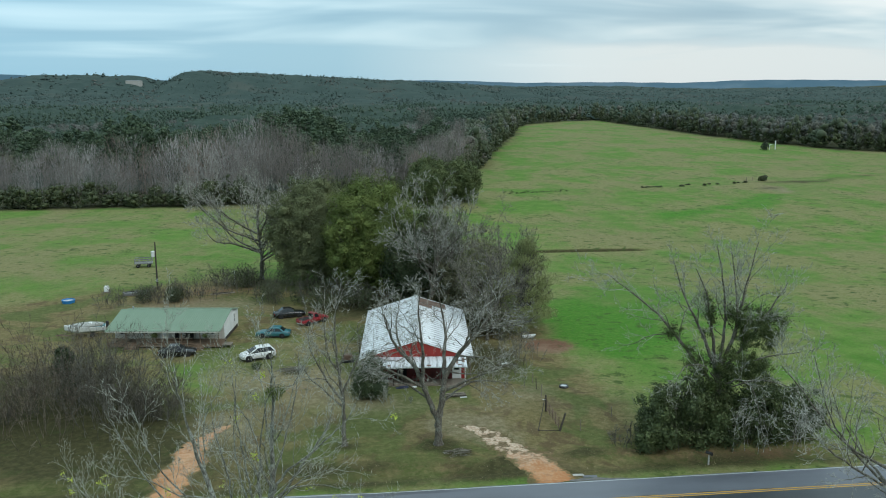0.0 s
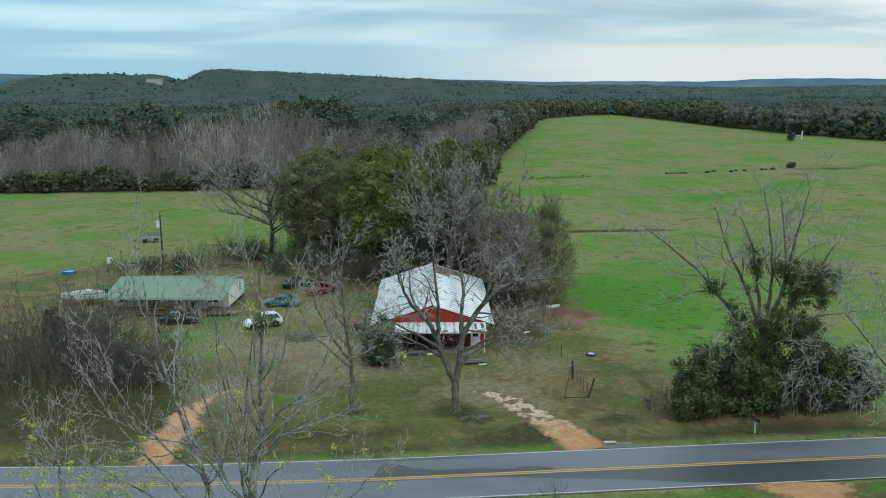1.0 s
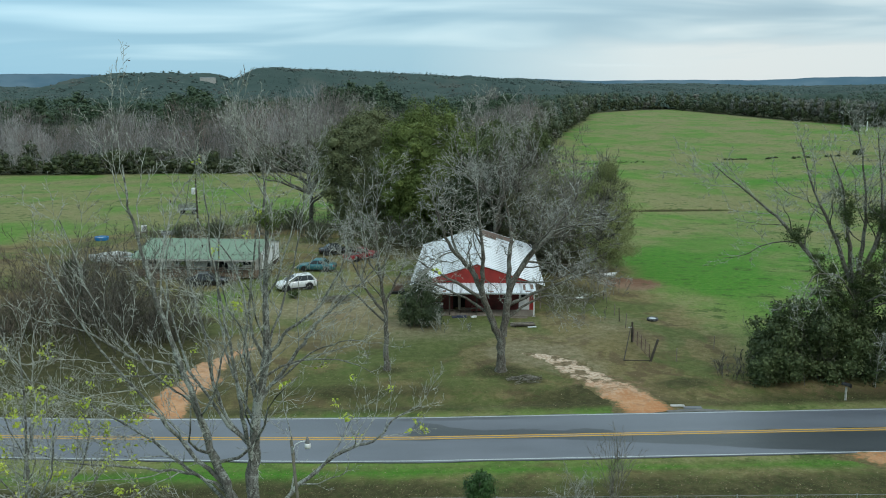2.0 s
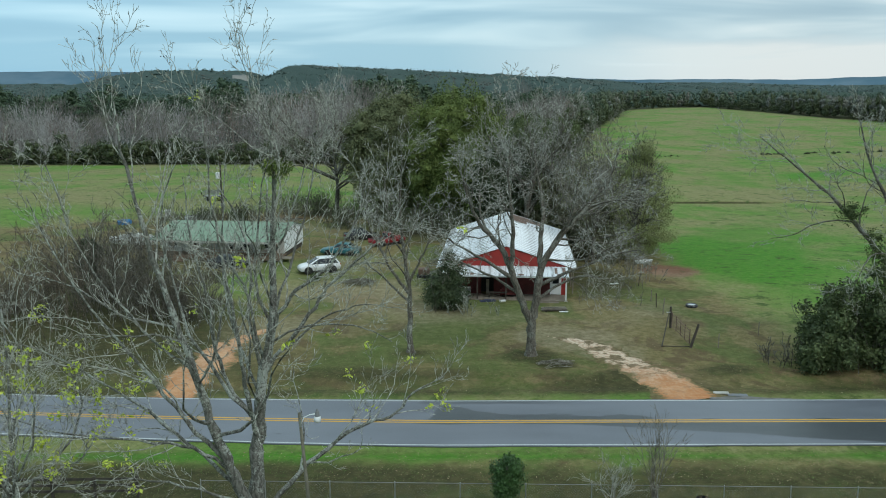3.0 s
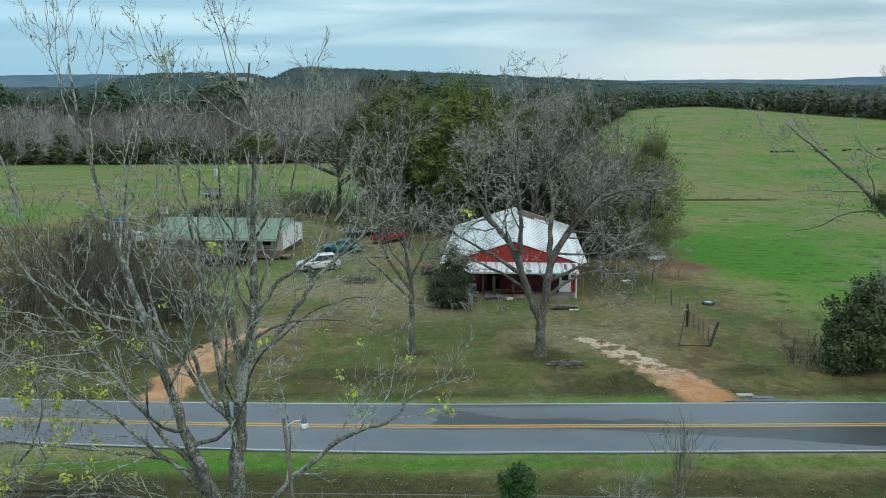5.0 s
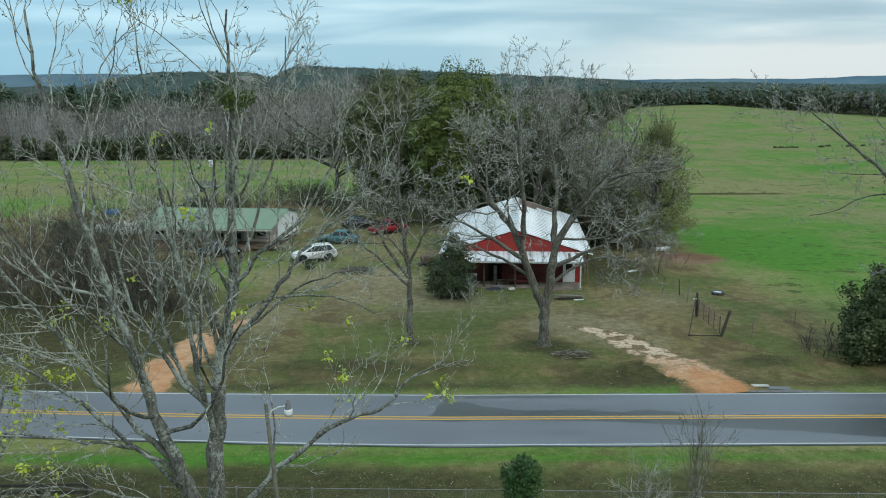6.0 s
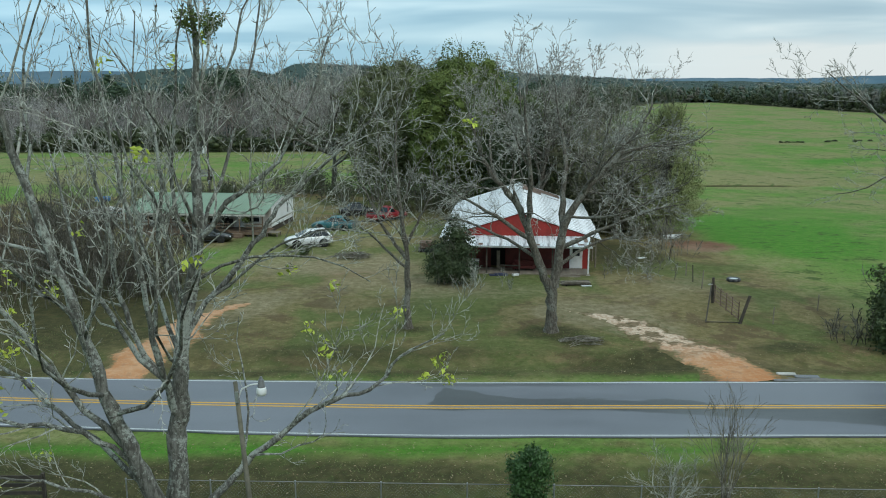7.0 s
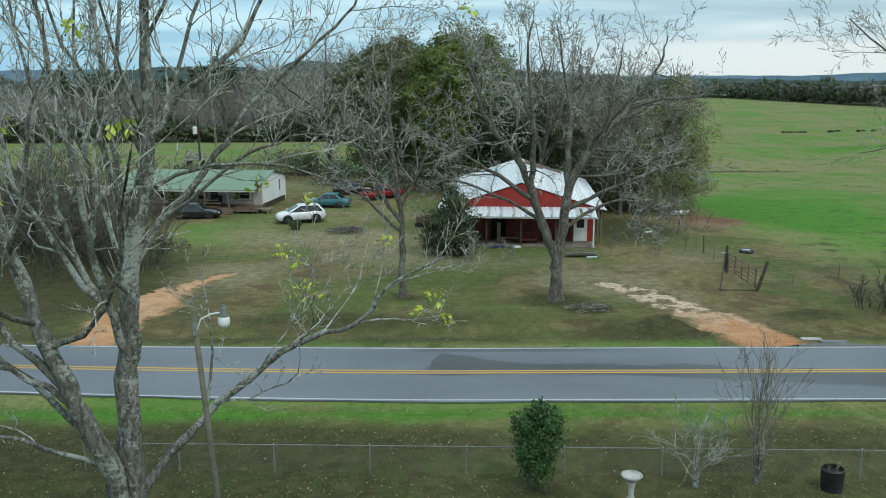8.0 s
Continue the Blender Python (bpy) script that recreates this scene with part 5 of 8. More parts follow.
    T.limb(w((-7.3, 46.7, 9.6), (-8.9, 46.2, 11.6), (-10.8, 45.9, 14.8), (-11.8, 45.8, 18.6)), 0.07, 0.018, 10)
    T.limb(w((-4.7, 48.2, 11.2), (-3.9, 49.0, 14.0), (-3.1, 49.5, 17.3), (-2.9, 49.6, 20.2)), 0.065, 0.016, 10)
    T.limb(w((-5.2, 48.1, 8.2), (-6.6, 49.6, 11.0), (-7.0, 50.3, 14.5), (-6.7, 50.6, 18.6)), 0.07, 0.016, 10)
    T.link(t, M["bark"], M["twig"])
    rng = np.random.default_rng(5)
    tips = [p for p, d in T.tips]
    low = [p for p in tips if p.z < 10.2 and p.x < -3.0]
    near = [p for p in tips if p.z < 11 and p.x > 2]
    rng2 = random.Random(4)
    pick = rng2.sample(low, min(len(low), 60)) + rng2.sample(near, min(len(near), 9)) + rng2.sample(tips, 12)
    cs = []
    for p in pick:
        for _ in range(rng2.randint(5, 16)):
            cs.append((p.x + rng2.gauss(0, 0.12), p.y + rng2.gauss(0, 0.12), p.z + rng2.gauss(0, 0.1)))
    cs = np.array(cs)
    nn = rng.normal(size=cs.shape)
    nn /= np.linalg.norm(nn, axis=1, keepdims=True)
    tagged(leaf_mesh("new_foliage", cards(cs, nn, 0.09, rng), M["bud"], t, "yellow-green new leaves"), kind="stuff")
    dead = rng2.sample([p for p in tips if p.z > 13], 240)
    cs = np.array([(p.x, p.y, p.z - 0.03) for p in dead])
    nn = rng.normal(size=cs.shape)
    nn /= np.linalg.norm(nn, axis=1, keepdims=True)
    tagged(leaf_mesh("husk_litter", cards(cs, nn, 0.045, rng), M["wood_dark"], t, "dark dried husks"), kind="stuff")
    clump_ = leaf_mesh("mistletoe", leaf_cloud([(1.5, 0.2, 17.0, 0.42, 0.42, 0.36), (1.2, 0.0, 17.2, 0.3, 0.3, 0.25), (1.85, 0.3, 17.15, 0.26, 0.26, 0.2)], 1000, 0.045, rng, 0.1, 0.6), M["oak_leaf"], t, "dark green mistletoe clump")
    tagged(clump_, kind="stuff")
    return t


def pecan_tree():
    ox, oy = 8.6, 78.2
    t = tree_base(ox, oy, "broad bare grey pecan tree before the barn")
    T = Tree(21, deep=4, bend=0.40, rise=0.02, kids=(9, 7, 5, 5), spread=(36, 80), short=(0.28, 0.52), thin=0.0135)
    w = lambda *pts: [(x - ox, y - oy, z if z < 8 else 8 + 0.69 * (z - 8)) for x, y, z in pts]
    T.flare(0, 0, 0.35, 1.0)
    T.limb(w((8.6, 78.2, 0), (8.6, 78.2, 1.6), (8.6, 78.2, 3.1)), 0.35, 0.33, 0)
    T.limb(w((8.5, 78.2, 2.7), (7.7, 78.0, 4.5), (6.7, 77.7, 7.4), (5.7, 77.5, 9.4), (4.4, 77.2, 11.8), (3.6, 77.0, 15.0), (3.2, 77, 17.5)), 0.3, 0.03, 13, 0.3)
    T.limb(w((8.7, 78.2, 2.9), (9.0, 78.3, 4.5), (9.3, 78.4, 6.8), (10.8, 78.6, 9.7), (12.1, 78.8, 11.7), (13.3, 79.0, 13.6), (14.4, 79, 16.3), (14.8, 79, 18.5)), 0.33, 0.03, 14, 0.3)
    T.limb(w((9.2, 78.4, 6.2), (9.3, 79.3, 9.0), (9.5, 80.0, 12.0), (9.1, 80.4, 15.5), (8.7, 80.8, 19.6)), 0.22, 0.025, 11)
    T.limb(w((7.0, 77.8, 6.6), (7.0, 76.8, 9.4), (6.8, 76.2, 13.0), (6.5, 75.8, 17.2), (6.8, 75.6, 19.4)), 0.2, 0.025, 11)
    T.limb(w((9.2, 78.3, 5.4), (11.5, 77.8, 6.6), (14.0, 77.4, 7.7), (16.3, 77.0, 8.4)), 0.15, 0.02, 11)
    T.limb(w((9.0, 78.3, 4.2), (11.6, 79.8, 5.5), (14.2, 80.6, 5.4), (16.5, 81.4, 4.6)), 0.12, 0.02, 10)
    T.limb(w((7.2, 77.9, 6.0), (5.0, 77.0, 7.6), (2.8, 76.4, 9.3), (1.3, 76.0, 11.2)), 0.15, 0.02, 11)
    T.limb(w((7.6, 78.0, 4.8), (5.2, 79.6, 6.0), (2.6, 80.6, 6.8), (0.6, 81.2, 6.4)), 0.12, 0.02, 10)
    T.limb(w((10.4, 78.5, 9.0), (11.0, 77.0, 11.5), (11.4, 76.2, 14.6), (11.6, 75.8, 17.6)), 0.14, 0.02, 10)
    T.limb(w((6.0, 77.6, 8.8), (4.9, 79.2, 11.0), (4.8, 80.6, 14.0), (5.4, 81.5, 17.4)), 0.14, 0.02, 10)
    T.limb(w((11.6, 78.7, 11.0), (13.6, 80.0, 12.4), (15.4, 81.0, 13.4), (17.0, 81.4, 13.4)), 0.1, 0.02, 9)
    T.link(t, M["bark_brown"], M["twig_grey"])
    return t


def small_tree():
    ox, oy = -0.5, 79.0
    t = tree_base(ox, oy, "slender bare grey tree in the yard")
    T = Tree(31, deep=4, bend=0.38, rise=0.04, kids=(9, 7, 5, 5), spread=(34, 74), short=(0.26, 0.5), thin=0.0125)
    w = lambda *pts: [(x - ox, y - oy, z if z < 7 else 7 + 0.83 * (z - 7)) for x, y, z in pts]
    T.flare(0, 0, 0.24, 0.6)
    T.limb(w((-0.5, 79, 0), (-0.55, 79, 2.4), (-0.5, 79, 4.5), (-0.9, 79, 7.7), (-1.1, 79, 11.0), (-1.1, 79, 14.5), (-1.0, 79, 16.8)), 0.23, 0.02, 14, 0.33)
    T.limb(w((-0.6, 79, 4.6), (-1.8, 78.8, 6.4), (-2.9, 78.6, 9.0), (-3.6, 78.4, 11.5), (-3.3, 78.2, 14.6)), 0.13, 0.02, 10)
    T.limb(w((-0.6, 79, 4.0), (-2.4, 79.6, 5.6), (-3.8, 80.0, 6.8), (-5.0, 80.2, 9.6)), 0.1, 0.02, 9)
    T.limb(w((-0.6, 79, 5.2), (0.3, 79.4, 7.2), (1.1, 79.6, 9.4), (1.0, 79.8, 13.0)), 0.11, 0.02, 9)
    T.limb(w((-0.9, 79, 7.7), (-1.8, 78.0, 10.0), (-2.1, 77.6, 13.0), (-2.3, 77.4, 15.6)), 0.09, 0.02, 9)
    T.link(t, M["bark_brown"], M["twig_grey"])
    return t


def vine_tree():
    ox, oy = 36.0, 76.6
    t = tree_base(ox, oy, "half-bare old tree overgrown with dark green vines")
    T = Tree(41, deep=4, bend=0.33, rise=0.05, kids=(10, 8, 6, 5), spread=(30, 68), short=(0.27, 0.5), thin=0.0125, stout=0.85)
    w = lambda *pts: [(x - ox, y - oy, z) for x, y, z in pts]
    T.flare(0, 0, 0.48)
    T.limb(w((36.0, 76.6, 0), (36.0, 76.6, 3.5), (36.0, 76.7, 7.2)), 0.45, 0.33, 3)
    T.limb(w((35.6, 76.8, 5.6), (33.9, 77.4, 7.7), (32.6, 78.6, 9.8), (30.9, 80.0, 11.9), (28.4, 80.4, 14.0), (25.6, 80.3, 16.2)), 0.24, 0.03, 12, 0.35)
    T.limb(w((35.9, 76.8, 6.8), (34.4, 76.9, 10.4), (32.4, 76.9, 14.4), (30.9, 76.8, 18.1)), 0.2, 0.03, 11)
    T.limb(w((35.9, 76.7, 7.0), (35.2, 76.8, 11.0), (34.6, 76.9, 14.2), (33.2, 76.6, 17.2)), 0.2, 0.03, 10)
    T.limb(w((36.0, 76.7, 7.0), (36.6, 77.0, 11.0), (36.4, 77.2, 15.0), (35.4, 77.2, 19.4)), 0.19, 0.03, 10)
    T.limb(w((36.1, 76.7, 7.0), (37.4, 76.4, 11.0), (37.2, 76.2, 14.8), (36.4, 76.0, 18.8)), 0.19, 0.03, 10)
    T.limb(w((36.2, 76.7, 6.8), (37.8, 77.0, 11.0), (38.5, 77.0, 15.2), (39.4, 76.8, 19.7)), 0.2, 0.03, 10)
    T.limb(w((36.2, 76.7, 6.4), (38.6, 76.6, 9.6), (40.9, 76.6, 13.0), (42.6, 76.7, 15.6)), 0.19, 0.03, 10)
    T.limb(w((36.4, 76.6, 5.6), (40.0, 76.4, 8.0), (44.4, 76.4, 8.6)), 0.13, 0.03, 8)
    T.limb(w((36.0, 76.3, 5.4), (36.9, 73.6, 7.0), (37.6, 71.8, 6.0), (37.9, 71.0, 3.4)), 0.09, 0.02, 10)
    T.limb(w((35.9, 76.3, 5.8), (33.6, 74.4, 8.2), (31.2, 73.6, 8.4), (29.8, 73.2, 5.6)), 0.09, 0.02, 10)
    T.limb(w((36.4, 76.3, 5.0), (39.6, 74.4, 6.6), (42.4, 73.0, 5.6), (43.4, 72.4, 3.0)), 0.08, 0.02, 9)
    T.link(t, M["bark_brown"], M["twig"])
    rng = np.random.default_rng(8)
    vr = random.Random(61)
    lobes = []
    for cx, cz, rx, rz, n_ in ((4.2, 10.8, 2.6, 2.0, 54), (2.2, 12.4, 1.5, 1.2, 18), (1.6, 8.2, 2.2, 1.8, 34), (-0.2, 6.2, 1.8, 1.6, 22), (-1.2, 12.4, 0.4, 2.4, 9), (-4.6, 11.0, 0.9, 0.6, 7), (-2.8, 8.4, 1.1, 0.8, 8), (3.8, 6.6, 2.4, 1.4, 26)):
        for _ in range(n_):
            a_ = vr.uniform(0, math.tau)
            q_ = math.sqrt(vr.random())
            s_ = vr.uniform(0.3, 1.0)
            lobes.append((cx + rx * q_ * math.cos(a_), vr.uniform(-1.3, 1.3), cz + rz * q_ * math.sin(a_), s_, s_, s_ * vr.uniform(0.8, 1.5)))
    leaf_mesh("vine_cover", leaf_cloud(lobes, 56000, 0.07, rng, 1.0, 0.8), M["vine_leaf"], t, "dense dark green vine leaves")
    return t


def thicket(name, x, y, lobes, count, size, material, label, seed, category="shrub", stems=30, heart=0.62):
    t = tree_base(x, y, label, category, name=name)
    rng = np.random.default_rng(seed)
    leaves = leaf_cloud(lobes, count, size, rng, 0.4)
    leaf_mesh("foliage", joined(leaves, hearts(lobes, rng, heart)) if heart else leaves, material, t)
    T = Tree(seed, deep=2, bend=0.25, rise=0.15, kids=(4, 3), thin=0.02)
    lob = rng.integers(0, len(lobes), stems)
    for k in lob:
        a = lobes[k]
        p = Vector((a[0] + rng.normal() * a[3] * 0.4, a[1] + rng.normal() * a[4] * 0.4, 0))
        T.shoot(Vector((p.x * 0.8, p.y * 0.8, -0.1)), Vector((p.x * 0.1, p.y * 0.1, 1)).normalized(), (a[2] + a[5]) * rng.uniform(0.7, 1.1), 0.03, 1)
    w_ = Wood()
    w_.v = T.thick.v + T.twigs.v
    o = len(T.thick.v)
    w_.f = T.thick.f + [tuple(i + o for i in f) for f in T.twigs.f]
    tagged(w_.link("stem_mass", M["twig_dark"], t), kind="stuff")
    return t


def brush(x, y, rx, ry, h, stems, label, seed, material, deep=3):
    """A leafless thicket of many stems."""
    t = tree_base(x, y, label, "brush", name="brush_thicket")
    r = random.Random(seed)
    T = Tree(seed, deep=deep, bend=0.22, rise=0.1, kids=(6, 6, 6), spread=(28, 68), short=(0.3, 0.58), thin=0.018)
    for _ in range(stems):
        a, q = r.uniform(0, math.tau), math.sqrt(r.random())
        bx, by = rx * q * math.cos(a), ry * q * math.sin(a)
        T.shoot(Vector((bx, by, -0.2)), Vector((bx / rx * 0.35 + r.gauss(0, 0.12), by / ry * 0.35 + r.gauss(0, 0.12), 1)).normalized(), h * r.uniform(0.6, 1.15) * (1.1 - 0.4 * q), 0.03, 1)
    T.thick.v, T.thick.f, o = T.thick.v + T.twigs.v, T.thick.f + [tuple(i + len(T.thick.v) for i in f) for f in T.twigs.f], 0
    tagged(T.thick.link("stem_mass", material, t), kind="stuff")
    return t


def bare_tree(x, y, h, spread, seed, label, twig, limbs=7, trunk_r=0.28, deep=4, fine=0.026, sprouts=0, bark_m="bark_brown"):
    t = tree_base(x, y, label)
    r = random.Random(seed)
    T = Tree(seed, deep=deep, bend=0.32, rise=0.06, kids=(6, 6, 4, 3), spread=(32, 74), short=(0.3, 0.56), thin=fine)
    T.flare(0, 0, trunk_r)
    T.limb([(0, 0, 0), (r.gauss(0, 0.15), r.gauss(0, 0.15), h * 0.2), (r.gauss(0, 0.4), r.gauss(0, 0.4), h * 0.5), (r.gauss(0, 0.6), r.gauss(0, 0.6), h * 0.97)], trunk_r, 0.03, 12, 0.3)
    for k in range(limbs):
        a = k * 2.4 + r.uniform(-0.4, 0.4)
        z0 = h * r.uniform(0.16, 0.42)
        out, topz = spread * r.uniform(0.6, 1.05), h * r.uniform(0.55, 0.98)
        c, s = math.cos(a), math.sin(a)
        T.limb([(0, 0, z0), (c * out * 0.42 + r.gauss(0, 0.3), s * out * 0.42 + r.gauss(0, 0.3), z0 + (topz - z0) * r.uniform(0.2, 0.4)), (c * out * 0.8 + r.gauss(0, 0.4), s * out * 0.8 + r.gauss(0, 0.4), z0 + (topz - z0) * r.uniform(0.5, 0.75)), (c * out + r.gauss(0, 0.5), s * out + r.gauss(0, 0.5), topz)], trunk_r * 0.5, 0.025, 10)
    T.link(t, M[bark_m], twig)
    if sprouts:
        rng = np.random.default_rng(seed)
        near = [p for p, d in T.tips if h * 0.3 < p.z < h * 0.92]
        cs = np.array([(p.x + r.gauss(0, 0.11), p.y + r.gauss(0, 0.11), p.z + r.gauss(0, 0.09)) for p in r.sample(near, min(len(near), sprouts)) for _ in range(r.randint(6, 16))])
        nn = rng.normal(size=cs.shape)
        nn /= np.linalg.norm(nn, axis=1, keepdims=True)
        tagged(leaf_mesh("new_foliage", cards(cs, nn, 0.085, rng), M["bud"], t, "yellow-green new leaves"), kind="stuff")
    return t


def leafy_tree(x, y, h, r_, seed, label, material, count=9000, size=0.24, z0=0.25, lobes_n=26, lobe=0.3, trunk_r=0.3, ry=None, heart=0.7):
    t = tree_base(x, y, label)
    rng = np.random.default_rng(seed)
    rr = random.Random(seed)
    T = Tree(seed, deep=2, bend=0.2, rise=0.1, kids=(5, 4), thin=0.03)
    T.flare(0, 0, trunk_r)
    T.limb([(0, 0, 0), (0.1, 0.1, h * 0.3), (0.2, -0.1, h * 0.6), (0, 0, h * 0.85)], trunk_r, 0.05, 6)
    lobes = scatter_lobes(rr, lobes_n, r_ * 0.75, (ry or r_) * 0.75, h * z0, h * 0.88, r_ * lobe)
    for lb in lobes[::3]:
        T.limb([(0, 0, h * 0.22), (lb[0] * 0.5, lb[1] * 0.5, (h * 0.22 + lb[2]) / 2), lb[:3]], trunk_r * 0.4, 0.03, 3)
    leaf_mesh("crown", joined(leaf_cloud(lobes, count, size, rng, 0.25), hearts(lobes, rng, heart)), material, t)
    T.link(t, M["bark_brown"], M["twig_dark"])
    return t


def oak(x, y, h, r_, seed, label, material, count=42000, size=0.15, low=0.12, lobes_n=110, lobe=0.2, trunk_r=0.45, ry=None, flat=1.0):
    """A dense evergreen oak: billowing lobes over a dome-shaped crown, hiding most of the limbs."""
    t = tree_base(x, y, label)
    rng = np.random.default_rng(seed)
    T = Tree(seed, deep=2, bend=0.2, rise=0.1, kids=(5, 4), thin=0.03)
    T.flare(0, 0, trunk_r)
    T.limb([(0, 0, 0), (0.1, 0.1, h * 0.3), (0.2, -0.1, h * 0.6), (0, 0, h * 0.8)], trunk_r, 0.05, 6)
    ry = ry or r_
    zc, rz = h * (low + (1 - low) * 0.45), h * (1 - low) * 0.55
    lobes = []
    for k in range(lobes_n):
        up_ = 1 - 1.8 * rng.random()
        a = rng.uniform(0, math.tau)
        w = math.sqrt(max(0.0, 1 - up_ * up_))
        sz = r_ * lobe * rng.choice([0.5, 0.65, 0.8, 1.0, 1.2]) * rng.uniform(0.85, 1.15)
        reach = rng.uniform(0.74, 0.93) * (1 + 0.08 * math.sin(3 * a + seed) * w)
        lobes.append((r_ * w * reach * math.cos(a), ry * w * reach * math.sin(a), zc + rz * up_ * reach * flat, sz, sz, sz * 0.8))
    for lb in lobes[::6]:
        T.limb([(0, 0, h * 0.2), (lb[0] * 0.5, lb[1] * 0.5, (h * 0.2 + lb[2]) / 2), lb[:3]], trunk_r * 0.4, 0.03, 3)
    core = [(0, 0, zc, r_ * 0.72, ry * 0.72, rz * 0.78)]
    shell = [(0, 0, zc, r_ * 0.95, ry * 0.95, rz * 0.97)]
    leaf_mesh("crown", joined(leaf_cloud(lobes, int(count * 0.65), size, rng, 0.55, 0.5), leaf_cloud(shell, int(count * 0.45), size, rng, 0.1, 0.25), hearts(lobes, rng, 0.5), hearts(core, rng, 1.0)), material, t)
    T.link(t, M["bark_brown"], M["twig_dark"])
    return t


# ---- the yard ----
barn()
house()
car(pose(-11.45, 107.2, 0, 0, 0, 200), "white compact SUV parked on the grass", M["car_white"], "suv")
car(pose(-10.2, 116.9, 0, 0, 0, 172), "teal-blue sedan parked by the house", M["car_blue"], "sedan")
car(pose(-21.9, 109.9, 0, 0, 0, 4), "black sedan parked before the porch", M["car_black"], "sedan")
car(pose(-5.0, 123.2, 0, 0, 0, 42), "old red pickup truck parked on the grass", M["car_red"], "pickup", "pickup_truck").scale = (0.9, 0.9, 0.9)
car(pose(-8.6, 127.0, 0, 0, 0, 12), "dark grey junk sedan at the yard's edge", M["car_black"], "sedan")
big_tree()
pecan_tree()
small_tree()
vine_tree()


# driveways of washed red clay
def dirt_drive(name, way, widths, label, seed):
    ws = [Vector((*p, 0)) for p in way]
    n_ = 44
    pts = []
    for i in range(len(ws) - 1):
        a, b, c, d = ws[max(i - 1, 0)], ws[i], ws[i + 1], ws[min(i + 2, len(ws) - 1)]
        for k in range(n_):
            t = k / n_
            pts.append((0.5 * ((2 * b) + (c - a) * t + (2 * a - 5 * b + 4 * c - d) * t * t + (3 * b - a - 3 * c + d) * t ** 3), widths[i] + (widths[i + 1] - widths[i]) * t))
    vs, fs, m_, rim_wear = [], [], 27, []
    fade = len(pts)
    for k, (p, w) in enumerate(pts):
        d = (pts[min(k + 1, len(pts) - 1)][0] - pts[max(k - 1, 0)][0]).normalized()
        s = Vector((-d.y, d.x, 0))
        for j in range(m_):
            u = 2 * j / (m_ - 1) - 1
            stray = 1 + smooth01((p.y - 69.5) / 2.5 if p.y > 65 else 1.0) * (0.45 * noise.noise((p.x * 0.55, p.y * 0.55, seed + (3.0 if u > 0 else 8.0))) + 0.2 * noise.noise((p.x * 1.7, p.y * 1.7, seed + (4.0 if u > 0 else 9.0))))
            q = p + s * (u * w * 1.5 * stray)
            if q.y > 65:
                rim_ = ROAD_F + float(bend(q.x))
                q.y = max(q.y, rim_ - 0.25)
            wear = noise.noise((q.x * 0.7, q.y * 0.7, seed)) * 0.05 + noise.noise((q.x * 1.9, q.y * 1.9, seed + 5)) * 0.03 + noise.noise((q.x * 5.1, q.y * 5.1, seed + 9)) * 0.014
            z = 0.075 * (1 - (abs(u) * 1.5) ** 2.2) - 0.07 * max(0.0, (k / fade - 0.5) / 0.5) + wear * (0.7 + 1.1 * k / fade)
            hi = max(gz(q.x, q.y), -0.2) + min(0.07, max(-0.06, z))
            if 65 < q.y < rim_ + 0.6:
                hi = min(hi, 0.022)
                if abs(u) < 0.8:
                    hi = max(hi, 0.018)
            vs.append((q.x, q.y, hi))
            rim_wear.append(abs(u) * 1.5 + 0.5 * max(0.0, k / fade - 0.62) / 0.38)
        if k:
            o = k * m_
            fs += [(o - m_ + j, o - m_ + j + 1, o + j + 1, o + j) for j in range(m_ - 1)]
    ob = mesh_of(name, vs, fs, M["drive"], smooth=True)
    ob.data.attributes.new("rim_wear", "FLOAT", "POINT").data.foreach_set("value", rim_wear)
    return tagged(ob, label, "driveway", kind="structure")


n = Nodes("washed_clay_gravel", 0.95, 0.0, 0.2)
P = n.pos()
a_, b_, g_ = n.noise(0.5, P, 5.0, 0.6), n.noise(0.85, P, 5.0, 0.62, 0.4), n.noise(14.0, P, 4.0, 0.7)
f_ = n.noise(3.2, P, 5.0, 0.68)
c = n.mix(n.ramp(a_, 0.35, 0.68), (0.43, 0.19, 0.08), (0.51, 0.275, 0.145))
c = n.mix(n.ramp(f_, 0.44, 0.68, 0.0, 0.55), c, (0.56, 0.37, 0.235))
c = n.mix(n.ramp(n.noise(1.6, P, 5.0, 0.65), 0.54, 0.64, 0.0, 0.55), c, (0.30, 0.15, 0.08))
sp = n.t.nodes.new("ShaderNodeSeparateXYZ")
n.t.links.new(P, sp.inputs[0])
# the upper drive is washed pale, with turf and old leaves between the slabs of clay
east = n.ramp(sp.outputs[0], -6.0, 2.0, 0.2, 1.0)
up_drive = n.math("MULTIPLY", n.ramp(n.math("ADD", sp.outputs[1], n.math("MULTIPLY", a_, 6.0)), 74.0, 80.0), east)
c = n.mix(up_drive, c, n.mix(n.ramp(f_, 0.40, 0.6), (0.42, 0.29, 0.20), (0.64, 0.52, 0.40)))
c = n.mix(n.math("MULTIPLY", n.ramp(b_, 0.49, 0.545), n.math("MULTIPLY", n.ramp(sp.outputs[1], 71.5, 76.5, 0.0, 0.9), east)), c, n.mix(n.ramp(f_, 0.4, 0.6), (0.085, 0.07, 0.032), (0.17, 0.12, 0.065)))
c = n.mix(n.math("MULTIPLY", n.ramp(g_, 0.45, 0.75), 0.35), c, (0.27, 0.16, 0.10))
